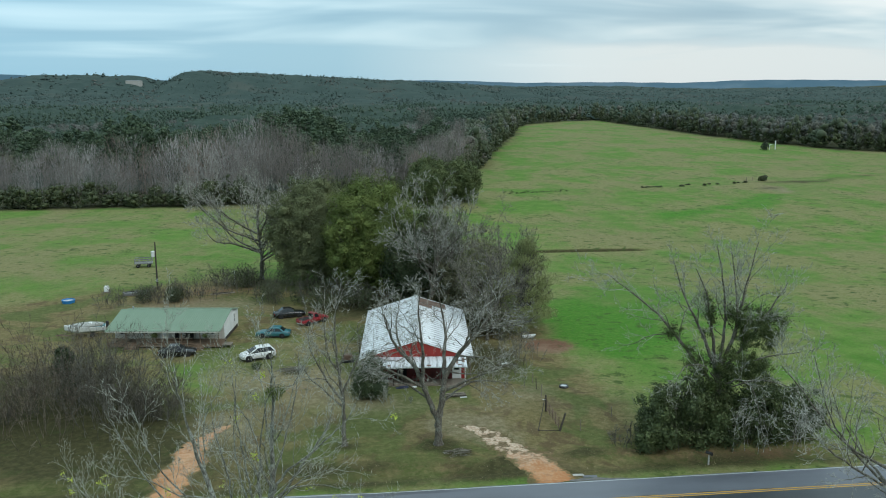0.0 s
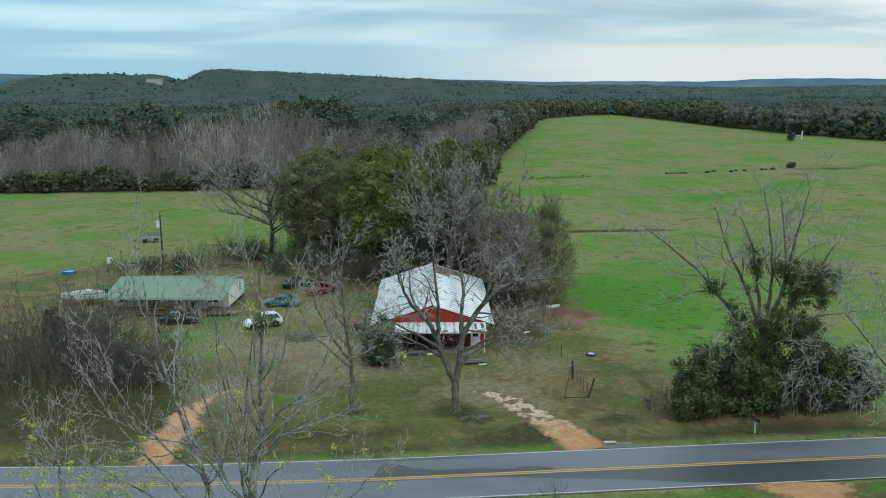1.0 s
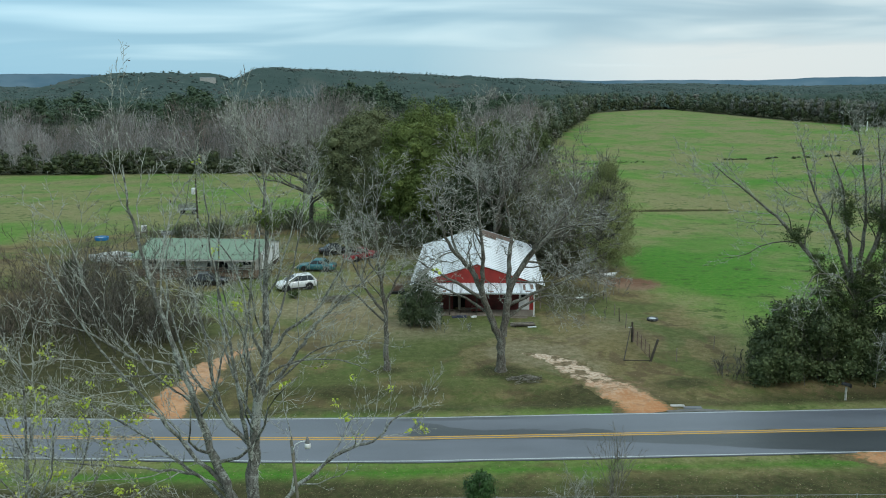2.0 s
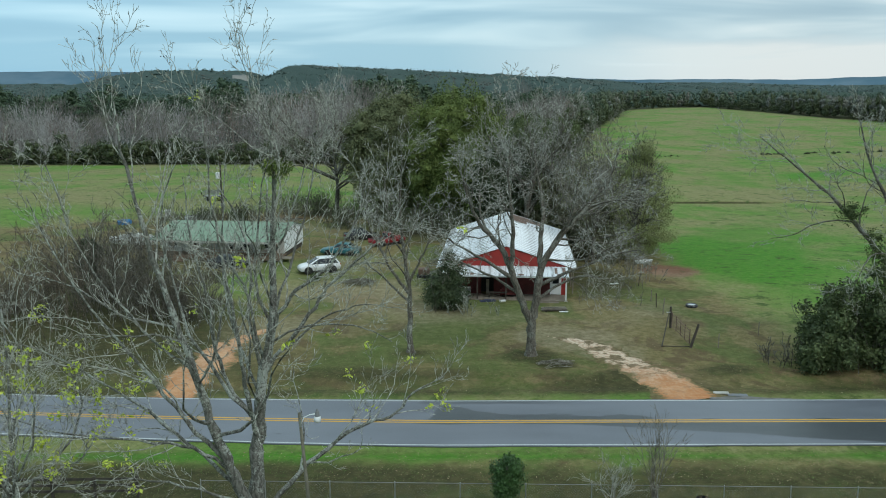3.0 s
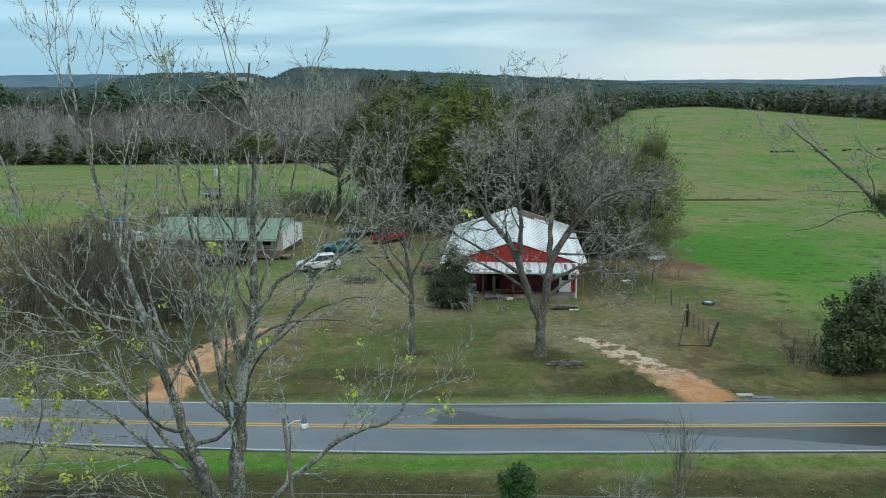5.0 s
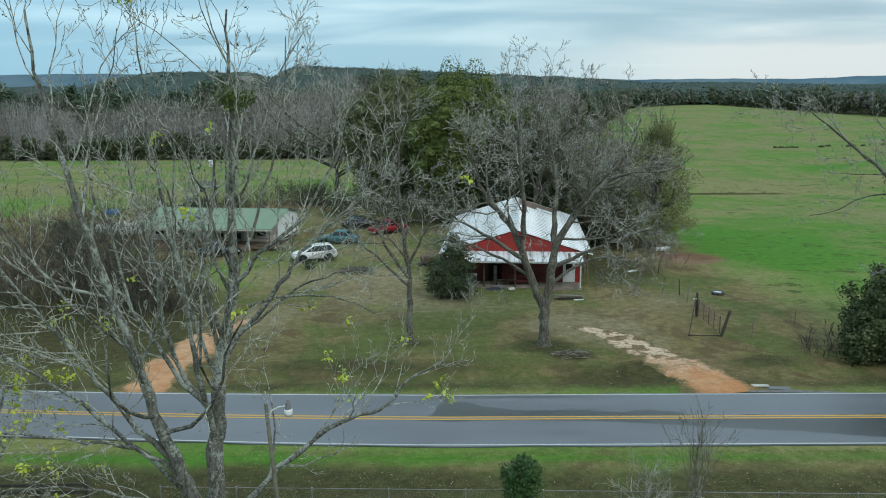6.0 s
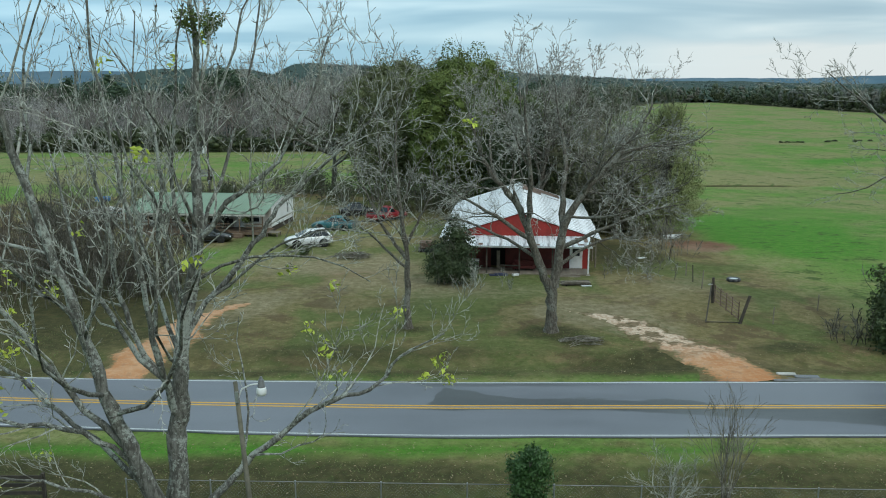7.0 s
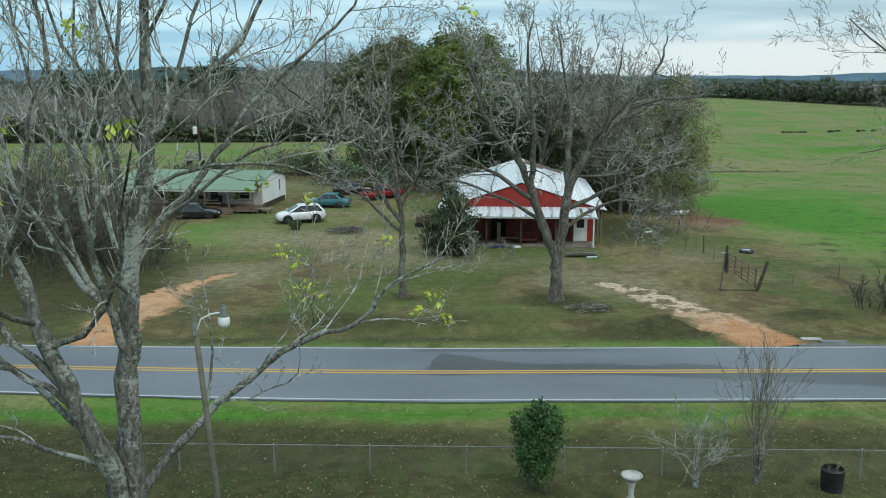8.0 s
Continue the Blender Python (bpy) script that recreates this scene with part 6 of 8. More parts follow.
# turf creeps in from the edges
fray = n.math("ADD", n.attr("rim_wear"), n.math("ADD", n.math("MULTIPLY", n.math("SUBTRACT", b_, 0.5), 1.3), n.math("MULTIPLY", n.math("SUBTRACT", f_, 0.5), 1.1)))
n.color(n.mix(n.ramp(fray, 0.62, 0.98), c, n.mix(n.ramp(f_, 0.4, 0.6), (0.105, 0.085, 0.036), (0.155, 0.128, 0.06))))
n.bump(n.math("ADD", b_, n.math("MULTIPLY", g_, 0.5)), 0.7, 0.08)
M["drive"] = n.m
dirt_drive("barn_driveway", BARN_DRIVE, [2.1, 1.85, 1.7, 1.4, 1.1, 0.6], "washed-out orange clay driveway to the barn", 3)
dirt_drive("house_driveway", HOUSE_DRIVE, [1.45, 1.75, 1.7, 1.4, 1.2, 0.9], "orange clay driveway leading to the house", 5)
dirt_drive("near_driveway", [(32.5, 61.5), (32.2, 58.0), (32.5, 52.0), (33, 44)], [3.6, 2.4, 2.2, 2.2], "pale bare-earth driveway on the near side of the road", 7)

# culvert slab and strip at the drive's mouth
s = base("culvert_slab", pose(20.35, 70.0, 0.02, 0, 0, -4), "pale broken concrete culvert slab by the road", "slab")
part("slab", one_box(0, 0, -0.05, 1.0, 0.34, 0.1, 0.03), M["concrete"], s)
part("broken_piece", one_box(1.0, -0.25, -0.1, 1.3, 0.4, 0.1, 0.03), M["asphalt"], s)
dirt = [[(19.3 + 6.2 * u - 0.35 * v * u, 68.85 + 0.75 * v * (1 - u ** 1.5) * (0.85 + 0.15 * math.sin(u * 17)), 0.012 + 0.02 * (1 - v)) for v in (0, 0.33, 0.66, 1.0)] for u in np.linspace(0, 1, 18)]
tagged(part("gravel_shoulder", loft(bmesh.new(), dirt, False, False), M["grey_gravel"]), "grey gravel shoulder spilling beside the road", "shoulder", kind="structure")


def post_fence(name, x0, x1, y, step, h, label):
    f = base(name, pose(x0, y, 0, 0, 0, -1.7), label, "fence", kind="")
    x0, x1 = 0.0, x1 - x0
    bm_r = bmesh.new()
    xs = np.arange(x0, x1 + 0.01, step)
    me = None
    for xv in xs:
        bm = turned(bmesh.new(), [(0.028, -0.2), (0.028, h), (0.038, h + 0.01), (0.03, h + 0.05), (0.0, h + 0.07)], 8)
        if me is None:
            ob = part("post", bm, M["steel"], f)
            me = ob.data
        else:
            bm.free()
            ob = new("post", me)
            ob.parent = f
        ob.location = (xv, 0, 0)
    rod(bm_r, (x0, 0, h), (x1, 0, h), 0.016, 0.016, 6)
    part("top_rail", bm_r, M["grey_junk"], f)
    # woven wire
    w_ = Wood()
    q = np.arange(x0, x1, 0.14)
    for k, xv in enumerate(q):
        w_.tube([Vector((xv, 0, 0.03)), Vector((xv + h, 0, h))], [0.0012, 0.0012], 3)
        w_.tube([Vector((xv + h, 0, 0.03)), Vector((xv, 0, h))], [0.0012, 0.0012], 3)
    w_.link("wire_mesh", M["steel"], f)
    return f


post_fence("chain_link_fence", -10.0, 30.0, 55.5, 3.2, 0.98, "low galvanised chain-link fence along the verge")

# board fence at the edge of the near garden
f = base("board_fence", pose(-15.2, 55.6, 0, 0, 0, 1), "dark weathered three-rail board fence", "fence")
for k in range(5):
    part("post", one_box(-6.4 + 2.1 * k, 0.05, -0.2, 0.12, 0.12, 1.35), M["wood_dark"], f)
for z in (0.32, 0.64, 0.96):
    for k in range(4):
        part("board", one_box(-5.35 + 2.1 * k, -0.03, z, 2.08, 0.03, 0.14), M["wood_dark"], f)

# street lamp
p = base("street_lamp", pose(-3.05, 47.5, 0), "wooden pole with a white yard lamp on an arm", "lamp post")
part("pole", rod(bmesh.new(), (0, 0, -0.4), (-0.55, 0, 7.7), 0.095, 0.06, 12), M["pole_wood"], p, smooth=True)
bm = bmesh.new()
arm = [Vector((-0.48, -0.02, 7.25)), Vector((-0.38, -0.02, 7.5)), Vector((-0.15, -0.02, 7.62)), Vector((0.1, -0.02, 7.66))]
for a, b in zip(arm, arm[1:]):
    rod(bm, a, b, 0.021, 0.021, 8)
part("arm", bm, M["white"], p)
part("bracket", one_box(-0.5, -0.1, 7.15, 0.08, 0.06, 0.3), M["steel"], p)
hd = part("lamp_head", turned(bmesh.new(), [(0.0, 0.34), (0.035, 0.33), (0.045, 0.27), (0.07, 0.25), (0.09, 0.12), (0.1, 0.08), (0.11, 0.0)], 16, (0.15, -0.02, 7.52)), M["grey_junk"], p)
part("refractor", turned(bmesh.new(), [(0.105, 0.08), (0.13, 0.05), (0.14, -0.06), (0.125, -0.14), (0.0, -0.15)], 16, (0.15, -0.02, 7.48)), M["white"], hd, "white lamp refractor", smooth=True)

# mailbox
p = base("mailbox", pose(33.0, 71.0, gz(33.0, 71.0), 0, 0, 35), "black mailbox on a pale wooden post", "mailbox")
part("post", one_box(0, 0, -0.2, 0.12, 0.12, 1.2, 0.01), M["concrete"], p, "pale grey post")
bm = loft(bmesh.new(), [[(0.17 * math.cos(a), y, 1.14 + 0.2 * math.sin(a) if a > 0.01 else 1.0) for a in np.linspace(0, math.pi, 11)] for y in (-0.3, 0.3)])
part("box", bm, M["black"], p)
part("door_panel", one_box(0, -0.315, 1.02, 0.26, 0.02, 0.22), M["black"], p)
part("flag", one_box(0.19, 0.1, 1.1, 0.012, 0.05, 0.22), M["car_red"], p)

# farm gate between leaning posts
g = base("farm_gate", pose(21.1, 79.9, gz(21.1, 79.9)), "rusty tube farm gate between leaning dark posts", "gate")
part("post", rod(bmesh.new(), (-0.05, 0.0, -0.3), (0.62, 0.1, 1.85), 0.115, 0.10, 9), M["wood_dark"], g)
far_post = part("post", rod(bmesh.new(), (-0.1, 5.4, -0.3), (-0.15, 5.4, 1.85), 0.11, 0.09, 9), M["wood_dark"], g)
part("insulator", one_box(-0.35, 5.3, 1.35, 0.3, 0.05, 0.06), M["white"], far_post)
A, B = Vector((0.02, 0.2, 0)), Vector((-0.08, 5.2, 0))
for z in (0.25, 0.5, 0.75, 1.0, 1.25):
    part("gate_tube", rod(bmesh.new(), A + Vector((0, 0, z)), B + Vector((0, 0, z + 0.05)), 0.028, 0.028, 6), M["rust"], g)
for t in (0.02, 0.27, 0.5, 0.74, 0.98):
    q = A.lerp(B, t)
    part("gate_upright", rod(bmesh.new(), q + Vector((0, 0, 0.15)), q + Vector((0.01, 0, 1.42)), 0.038, 0.038, 6), M["rust"], g)
part("brace_rail", rod(bmesh.new(), (-2.1, 0.3, 0.0), (-0.3, 5.2, 1.55), 0.05, 0.04, 7), M["wood_dark"], g)
part("ground_rail", rod(bmesh.new(), (-2.1, 0.25, 0.06), (0.0, 0.05, 0.08), 0.035, 0.035, 7), M["wood_dark"], g)

# wire fence running back from the gate
f = base("pasture_fence", pose(21.0, 85.6, 0), "sagging wire pasture fence on thin posts", "fence")
runs = [(0.1, 0.4), (0.5, 4.2), (0.55, 6.7), (0.6, 9.0), (0.9, 15.6), (1.6, 21), (2.8, 26)]
for k, (x, y) in enumerate(runs):
    part("post", rod(bmesh.new(), (x, y, gz(21 + x, 85.6 + y) - 0.2), (x + 0.1 * math.sin(k * 2.1), y, gz(21 + x, 85.6 + y) + 1.25 + 0.2 * math.sin(k * 1.3)), 0.05, 0.045, 7), M["wood_old"] if k % 2 else M["wood_dark"], f)
for (x, y), (x2, y2) in zip(runs, runs[1:]):
    for z in (0.4, 0.8, 1.2):
        part("wire", rod(bmesh.new(), (x, y, gz(21 + x, 85.6 + y) + z), (x2, y2, gz(21 + x2, 85.6 + y2) + z), 0.006, 0.006, 4), M["rust"], f)
for x, y in ((23.25, 79.8), (27.5, 83.0)):
    pt = base("stake", pose(x, y, gz(x, y)), "thin grey wooden stake in the grass", "post", "stakes")
    part("shaft", rod(bmesh.new(), (0, 0, -0.2), (0.02, 0, 1.15), 0.04, 0.035, 6), M["wood_old"], pt)

# tyre trough in the grass, birdbath, barrel
t = base("tyre_ring", pose(24.85, 92.6, gz(24.85, 92.6) + 0.01), "old dusty grey tyre lying flat with pale water in it", "tyre")
part("tyre", turned(bmesh.new(), [(0.36, 0.02), (0.5, 0.0), (0.56, 0.12), (0.5, 0.25), (0.38, 0.24), (0.36, 0.1)], 20), M["tyre_old"], t, smooth=True)
part("water", turned(bmesh.new(), [(0.4, 0.1), (0.4, 0.2)], 20), M["lens"], t)
t = base("birdbath", pose(7.68, 52.6, 0), "pale concrete birdbath with a scalloped bowl", "birdbath")
part("pedestal", turned(bmesh.new(), [(0.19, 0), (0.19, 0.06), (0.13, 0.1), (0.1, 0.2), (0.12, 0.45), (0.08, 0.5), (0.1, 0.8), (0.13, 0.95), (0.1, 1.0)], 14), M["concrete"], t, smooth=True)
bowl = part("bowl", turned(bmesh.new(), [(0.1, 1.0), (0.22, 1.05), (0.3, 1.14), (0.31, 1.19), (0.26, 1.17), (0.15, 1.11), (0.0, 1.1)], 24), M["concrete"], t, smooth=True)
bm = bmesh.new()
for k in range(16):
    a = k * math.tau / 16
    bmesh.ops.create_icosphere(bm, subdivisions=1, radius=0.045, matrix=Matrix.Translation((0.29 * math.cos(a), 0.29 * math.sin(a), 1.18)))
part("scalloped_rim", bm, M["concrete"], bowl)
t = base("barrel_planter", pose(14.35, 54.0, 0), "black ribbed plastic barrel planter with twigs", "planter")
prof = []
for k in range(9):
    prof += [(0.325 + 0.004 * k + (0.008 if k % 3 == 0 else 0.0), k * 0.085)]
part("barrel", turned(bmesh.new(), [(0.3, 0.0)] + prof + [(0.31, 0.73), (0.3, 0.6), (0.0, 0.58)], 20), M["black"], t)
T = Tree(77, deep=2, kids=(3, 2), thin=0.006)
for k in range(7):
    T.shoot(Vector((random.Random(k).uniform(-0.2, 0.2), 0, 0.55)), Vector((0.2 * (k - 3) / 3, 0.1, 1)).normalized(), 0.4, 0.008, 1)
T.twigs.link("dry_stalk", M["dead_leaf"], t)

# shrubs on the verge
thicket("round_shrub", 5.0, 54.1, [(0, 0, 0.9, 0.62, 0.6, 0.8), (0.1, 0, 1.7, 0.78, 0.7, 0.75), (-0.25, 0.1, 2.1, 0.62, 0.6, 0.6), (0.3, -0.1, 2.3, 0.55, 0.55, 0.6), (0.05, 0, 2.6, 0.4, 0.4, 0.4), (-0.3, -0.2, 1.4, 0.5, 0.5, 0.6)], 9000, 0.055, M["shrub_leaf"], "upright dark green evergreen shrub by the fence", 13, stems=9)


def stemmy(x, y, h, spread_, stems, seed, label, mat, bend):
    t = tree_base(x, y, label, "shrub", name="bare_shrub")
    r = random.Random(seed)
    T = Tree(seed, deep=3, bend=bend, rise=0.07, kids=(7, 6, 6), spread=(18, 50 + 60 * (bend - 0.16)), short=(0.3, 0.55), thin=0.0065)
    T.thick.tube([Vector((0, 0, -0.1)), Vector((0, 0, 0.2)), Vector((0.02, 0, 0.6))], [0.13, 0.09, 0.06], 8)
    for k in range(stems):
        a = k * 2.4
        T.shoot(Vector((0.05 * math.cos(a), 0.05 * math.sin(a), r.uniform(0.1, 0.6))), Vector((spread_ * math.cos(a) * r.uniform(0.3, 1), spread_ * math.sin(a) * r.uniform(0.3, 1), 1)).normalized(), h * r.uniform(0.55, 0.95), 0.026, 1)
    T.thick.link("trunk", M["bark"], t)
    tagged(T.twigs.link("twig_spray", mat, t), kind="stuff")
    return t


stemmy(12.1, 54.4, 4.6, 0.26, 13, 3, "bare multi-stemmed crepe myrtle by the fence", M["twig_crepe"], 0.18)
stemmy(10.1, 54.2, 2.8, 0.8, 13, 5, "low bare brown-twigged shrub by the fence", M["twig_grey"], 0.4)

# evergreen by the barn porch, and the tangle round the barn
thicket("holly_bush", 2.3, 91.6, [(0, 0, 1.4, 2.0, 1.7, 1.5), (0.6, 0.3, 2.8, 1.6, 1.4, 1.3), (-0.7, 0, 2.4, 1.4, 1.3, 1.2), (0.5, 0, 4.0, 1.2, 1.1, 0.9), (0.9, -0.3, 1.2, 1.5, 1.2, 1.1), (-1.2, -0.2, 1.3, 1.1, 1.0, 1.2), (0.2, 0.2, 4.9, 0.6, 0.6, 0.6)], 9000, 0.1, M["dark_leaf"], "dark green holly bush beside the barn porch", 17)
brush(4.8, 90.0, 2.6, 1.2, 2.4, 12, "pale bare briar tangle before the porch", 19, M["twig"])
brush(17.5, 94.0, 3.0, 3.0, 2.4, 14, "brown bare briars beside the barn", 23, M["twig_crepe"])
brush(-23.0, 87.0, 5.0, 4.5, 8.4, 60, "dense leafless brush thicket at the yard's edge", 29, M["twig_dark"])
brush(-27.5, 91.0, 5.0, 4.0, 9.2, 56, "tall leafless brush thicket", 31, M["twig_dark"])
brush(-31, 84.5, 4.5, 3.5, 8.4, 26, "sparse leafless brown thicket beside the drive", 47, M["twig_brown"])
brush(-33, 96, 4.5, 3.5, 8.2, 40, "leafless brown thicket near the boat", 37, M["twig_brown"])
brush(-38, 87, 5.0, 5.0, 8.8, 26, "leafless brown thicket by the roadside field", 43, M["twig_brown"])
for k, (x, y, rx, ry, hh) in enumerate(((-20.5, 88.5, 3.5, 2.5, 4.6), (-27.0, 93.0, 4.0, 3.0, 4.2), (-37.0, 90.0, 4.5, 3.5, 4.6))):
    tr_ = random.Random(300 + k)
    thicket("dark_brush", x, y, [(tr_.uniform(-rx, rx), tr_.uniform(-ry, ry), hh * tr_.uniform(0.12, 0.9), 0.8, 0.8, 0.7) for j in range(34)], 9000, 0.06, M["brush_brown"], "dark brown tangled undergrowth among bare brush", 310 + k, stems=60, heart=0.0)
leafy_tree(-31.2, 95.6, 6.2, 1.7, 47, "dark green cedar in the brush", M["dark_leaf"], 5000, 0.16, 0.1, 18, 0.42, 0.12)
bank = []
br = random.Random(53)
for k in range(210):
    bx = br.uniform(-7.4, 10.6)
    top = (1.6 + 5.6 * min(1.0, (bx + 7.6) / 3.4) ** 0.6) * (1.0 if bx < 3 else 1.0 - 0.05 * (bx - 3)) + br.uniform(-1.4, 0.7)
    s_ = br.uniform(0.4, 1.15)
    bank.append((bx, br.uniform(-1.7, 2.2), max(0.4, top * br.uniform(0.04, 0.95)), s_ * 1.1, s_, s_ * br.uniform(0.7, 1.1)))
for k in range(26):
    bank.append((br.uniform(-8.2, -4.0), br.uniform(-2.4, -0.6), br.uniform(0.3, 2.2), br.uniform(0.4, 0.9), 0.7, br.uniform(0.4, 0.8)))
for k in range(13):
    bx = -5.6 + 1.25 * k
    bank.append((bx, 0.6, 1.6, 1.5, 1.1, 2.0))
    bank.append((bx * 0.7 + 0.5, 0.9, 3.6, 1.3, 0.9, 1.6))
thicket("evergreen_bank", 35.4, 75.4, bank, 60000, 0.125, M["bank_leaf"], "wide bank of dark evergreen shrubs under the vine tree", 53, stems=90, heart=0.4)
brush(38.0, 73.4, 2.6, 0.6, 5.0, 7, "grey dead branches over the evergreen bank", 253, M["twig"])
brush(43.6, 73.6, 2.6, 0.8, 4.8, 9, "grey dead branches at the bank's end", 257, M["twig_grey"])
brush(27.4, 76.2, 1.9, 1.2, 2.2, 22, "bare grey briars at the shrub's edge", 59, M["twig_dark"])
bare_tree(41.5, 56.0, 14.5, 9.5, 61, "bare pale tree on the near side of the road", M["twig"], 12, 0.25, fine=0.016)
bare_tree(-14.6, 46.4, 12.6, 5.0, 67, "slim pale-barked tree sprouting new leaves beside the board fence", M["twig"], 8, 0.13, fine=0.0085, sprouts=70, bark_m="bark")

# trees behind the yard
oak(4.2, 140.5, 19.6, 8.2, 71, "large olive-green live oak behind the barn", M["oak_leaf"], 70000, 0.15, 0.04, 260, 0.17, 0.5)
oak(-4.6, 147.0, 18.6, 8.6, 73, "broad brown-green live oak behind the yard", M["oak_brown"], 64000, 0.15, 0.05, 240, 0.17, 0.45)
oak(10.4, 135.5, 12.5, 5.2, 79, "dark evergreen oak behind the barn", M["dark_leaf"], 26000, 0.14, 0.02, 120, 0.2, 0.4)
oak(27.0, 270.0, 16.5, 8.0, 83, "round dark oak before the edge of the woods", M["oak_dark"], 20000, 0.26, 0.02, 160, 0.18, 0.4)
oak(38.5, 283.0, 15.0, 7.0, 84, "round evergreen oak before the edge of the woods", M["oak_dark"], 16000, 0.26, 0.02, 140, 0.18, 0.4)
oak(14.5, 146.0, 13.5, 6.0, 85, "low brown-green oak behind the barn", M["oak_dark"], 30000, 0.16, 0.03, 160, 0.18, 0.4)
oak(20.8, 128.0, 11.5, 5.4, 97, "low olive-leafed thicket tree beside the barn", M["olive_leaf"], 22000, 0.11, 0.02, 90, 0.19, 0.2)
leafy_tree(25.4, 117.0, 15.5, 5.6, 89, "olive-tinted half-leafed willow at the pasture's edge", M["willow_leaf"], 52000, 0.075, 0.04, 170, 0.17, 0.25, heart=0.0)
leafy_tree(27.0, 122.0, 13.0, 4.6, 91, "thin olive-leafed willow in the pasture's corner", M["willow_leaf"], 30000, 0.075, 0.04, 120, 0.18, 0.2, heart=0.0)
bare_tree(12.8, 125.0, 19.4, 6.2, 101, "tall bare grey tree behind the barn", M["twig_grey"], 9, 0.34)
bare_tree(-15.0, 153.0, 19.5, 12.5, 103, "wide bare grey tree at the field's edge", M["twig_grey"], 13, 0.4)
bare_tree(19.2, 112.5, 14.0, 5.2, 107, "bare brown tree beside the barn", M["twig_crepe"], 8, 0.2, fine=0.02)
bare_tree(17.0, 131.0, 16.0, 5.0, 109, "bare thin brown tree behind the barn", M["twig_dark"], 7, 0.2)
bare_tree(23.0, 124.0, 16.0, 5.4, 113, "bare brown tree at the pasture's edge", M["twig_crepe"], 8, 0.2, fine=0.02)
for k, (x, y, rx, ry, hh) in enumerate(((-9, 137, 6, 3, 3.0), (-17, 149, 7, 3, 3.2), (-1, 131, 5, 3, 3.4), (-28, 139, 5, 2, 2.4))):
    thicket("hedge_brush", x, y, [(random.Random(k * 9 + j).uniform(-rx, rx), random.Random(k * 9 + j + 50).uniform(-ry, ry), hh * 0.5, hh * 0.6, hh * 0.6, hh * 0.55) for j in range(9)], 2600, 0.13, M["under"], "dark tangled undergrowth behind the yard", 120 + k, stems=60, heart=0.0)
    brush(x, y + 0.4, rx * 1.1, ry, hh * 1.25, 26, "leafless brown scrub behind the yard", 520 + k, M["twig_dark"])
brush(-24, 141, 8, 4, 4.0, 40, "leafless brown scrub behind the house", 127, M["twig_dark"])
brush(-36.5, 136, 2.2, 1.6, 3.4, 20, "leafless brown shrub behind the house", 227, M["twig_dark"])
brush(-31, 138, 2.2, 1.6, 3.0, 18, "leafless brown shrub beside the pole", 229, M["twig_dark"])
brush(21.5, 104, 3.0, 4, 4.0, 24, "leafless scrub beside the barn", 131, M["twig_crepe"])

for k, (x, y, rx, ry, hh, mt) in enumerate(((17.5, 124.5, 3.6, 3.0, 9.5, "brown_growth"), (12.0, 129.5, 4.5, 3.0, 9.0, "under"), (20.0, 115.5, 2.2, 3.0, 6.0, "brown_growth"))):
    tr_ = random.Random(700 + k)
    thicket("tangled_growth", x, y, [(tr_.uniform(-rx, rx), tr_.uniform(-ry, ry), hh * tr_.uniform(0.05, 0.95), 1.0, 1.0, 1.1) for j in range(44)], 7600, 0.14, M[mt], "tall tangled brown-green growth behind the barn", 710 + k, stems=60, heart=0.35)

# boats, pool, pole and odds and ends
tr = base("boat_trailer", pose(-36.2, 120.2, 0, 0, 0, -168), "rusty boat trailer standing in the grass", "trailer")
bm = bmesh.new()
for sgn in (-1, 1):
    rod(bm, (-2.6, sgn * 0.7, 0.5), (2.2, sgn * 0.6, 0.5), 0.05, 0.05, 6)
    rod(bm, (2.2, sgn * 0.6, 0.5), (3.9, 0, 0.45), 0.05, 0.05, 6)
for x in (-2.4, -0.6, 1.4):
    rod(bm, (x, -0.75, 0.52), (x, 0.75, 0.52), 0.05, 0.05, 6)
rod(bm, (3.7, 0, 0.0), (3.7, 0, 0.5), 0.04, 0.04, 6)
part("chassis", bm, M["rust"], tr)
for sgn in (-1, 1):
    wheel(tr, -0.9, sgn * 0.95, 0.32, 0.2, sgn)
boat(pose(-36.2, 120.2, 0.52, 0, 0, -168), 5.4, 2.0, 1.1, "old white cabin boat with teal cover on a trailer", M["teal"], cabin=True)
boat(pose(25.4, 113.6, gz(25.4, 113.6) + 0.02, 0, 0, 12), 1.9, 0.9, 0.4, "small pale-blue dinghy lying on red dirt", M["white"])
p = base("kiddie_pool", pose(-44.3, 139.6, gz(-44.3, 139.6)), "round blue plastic paddling pool in the field", "pool")
part("wall", turned(bmesh.new(), [(0.95, 0), (1.0, 0.3), (1.02, 0.5), (0.95, 0.5), (0.9, 0.1), (0, 0.08)], 24), M["blue_plastic"], p)
part("water", turned(bmesh.new(), [(0.93, 0.3), (0.93, 0.32)], 24), M["lens"], p)
p = base("utility_pole", pose(-31.9, 147.0, gz(-31.9, 147)), "brown utility pole with a white transformer can", "utility pole")
part("pole", rod(bmesh.new(), (0, 0, -0.4), (0, 0, 8.2), 0.16, 0.11, 10), M["wood_dark"], p)
part("transformer", turned(bmesh.new(), [(0.0, 0), (0.3, 0.02), (0.32, 0.9), (0.26, 1.0), (0, 1.05)], 14, (-0.42, -0.1, 5.7)), M["white"], p, "white transformer can")
part("meter_box", one_box(0, -0.2, 1.4, 0.3, 0.2, 0.5), M["steel"], p)
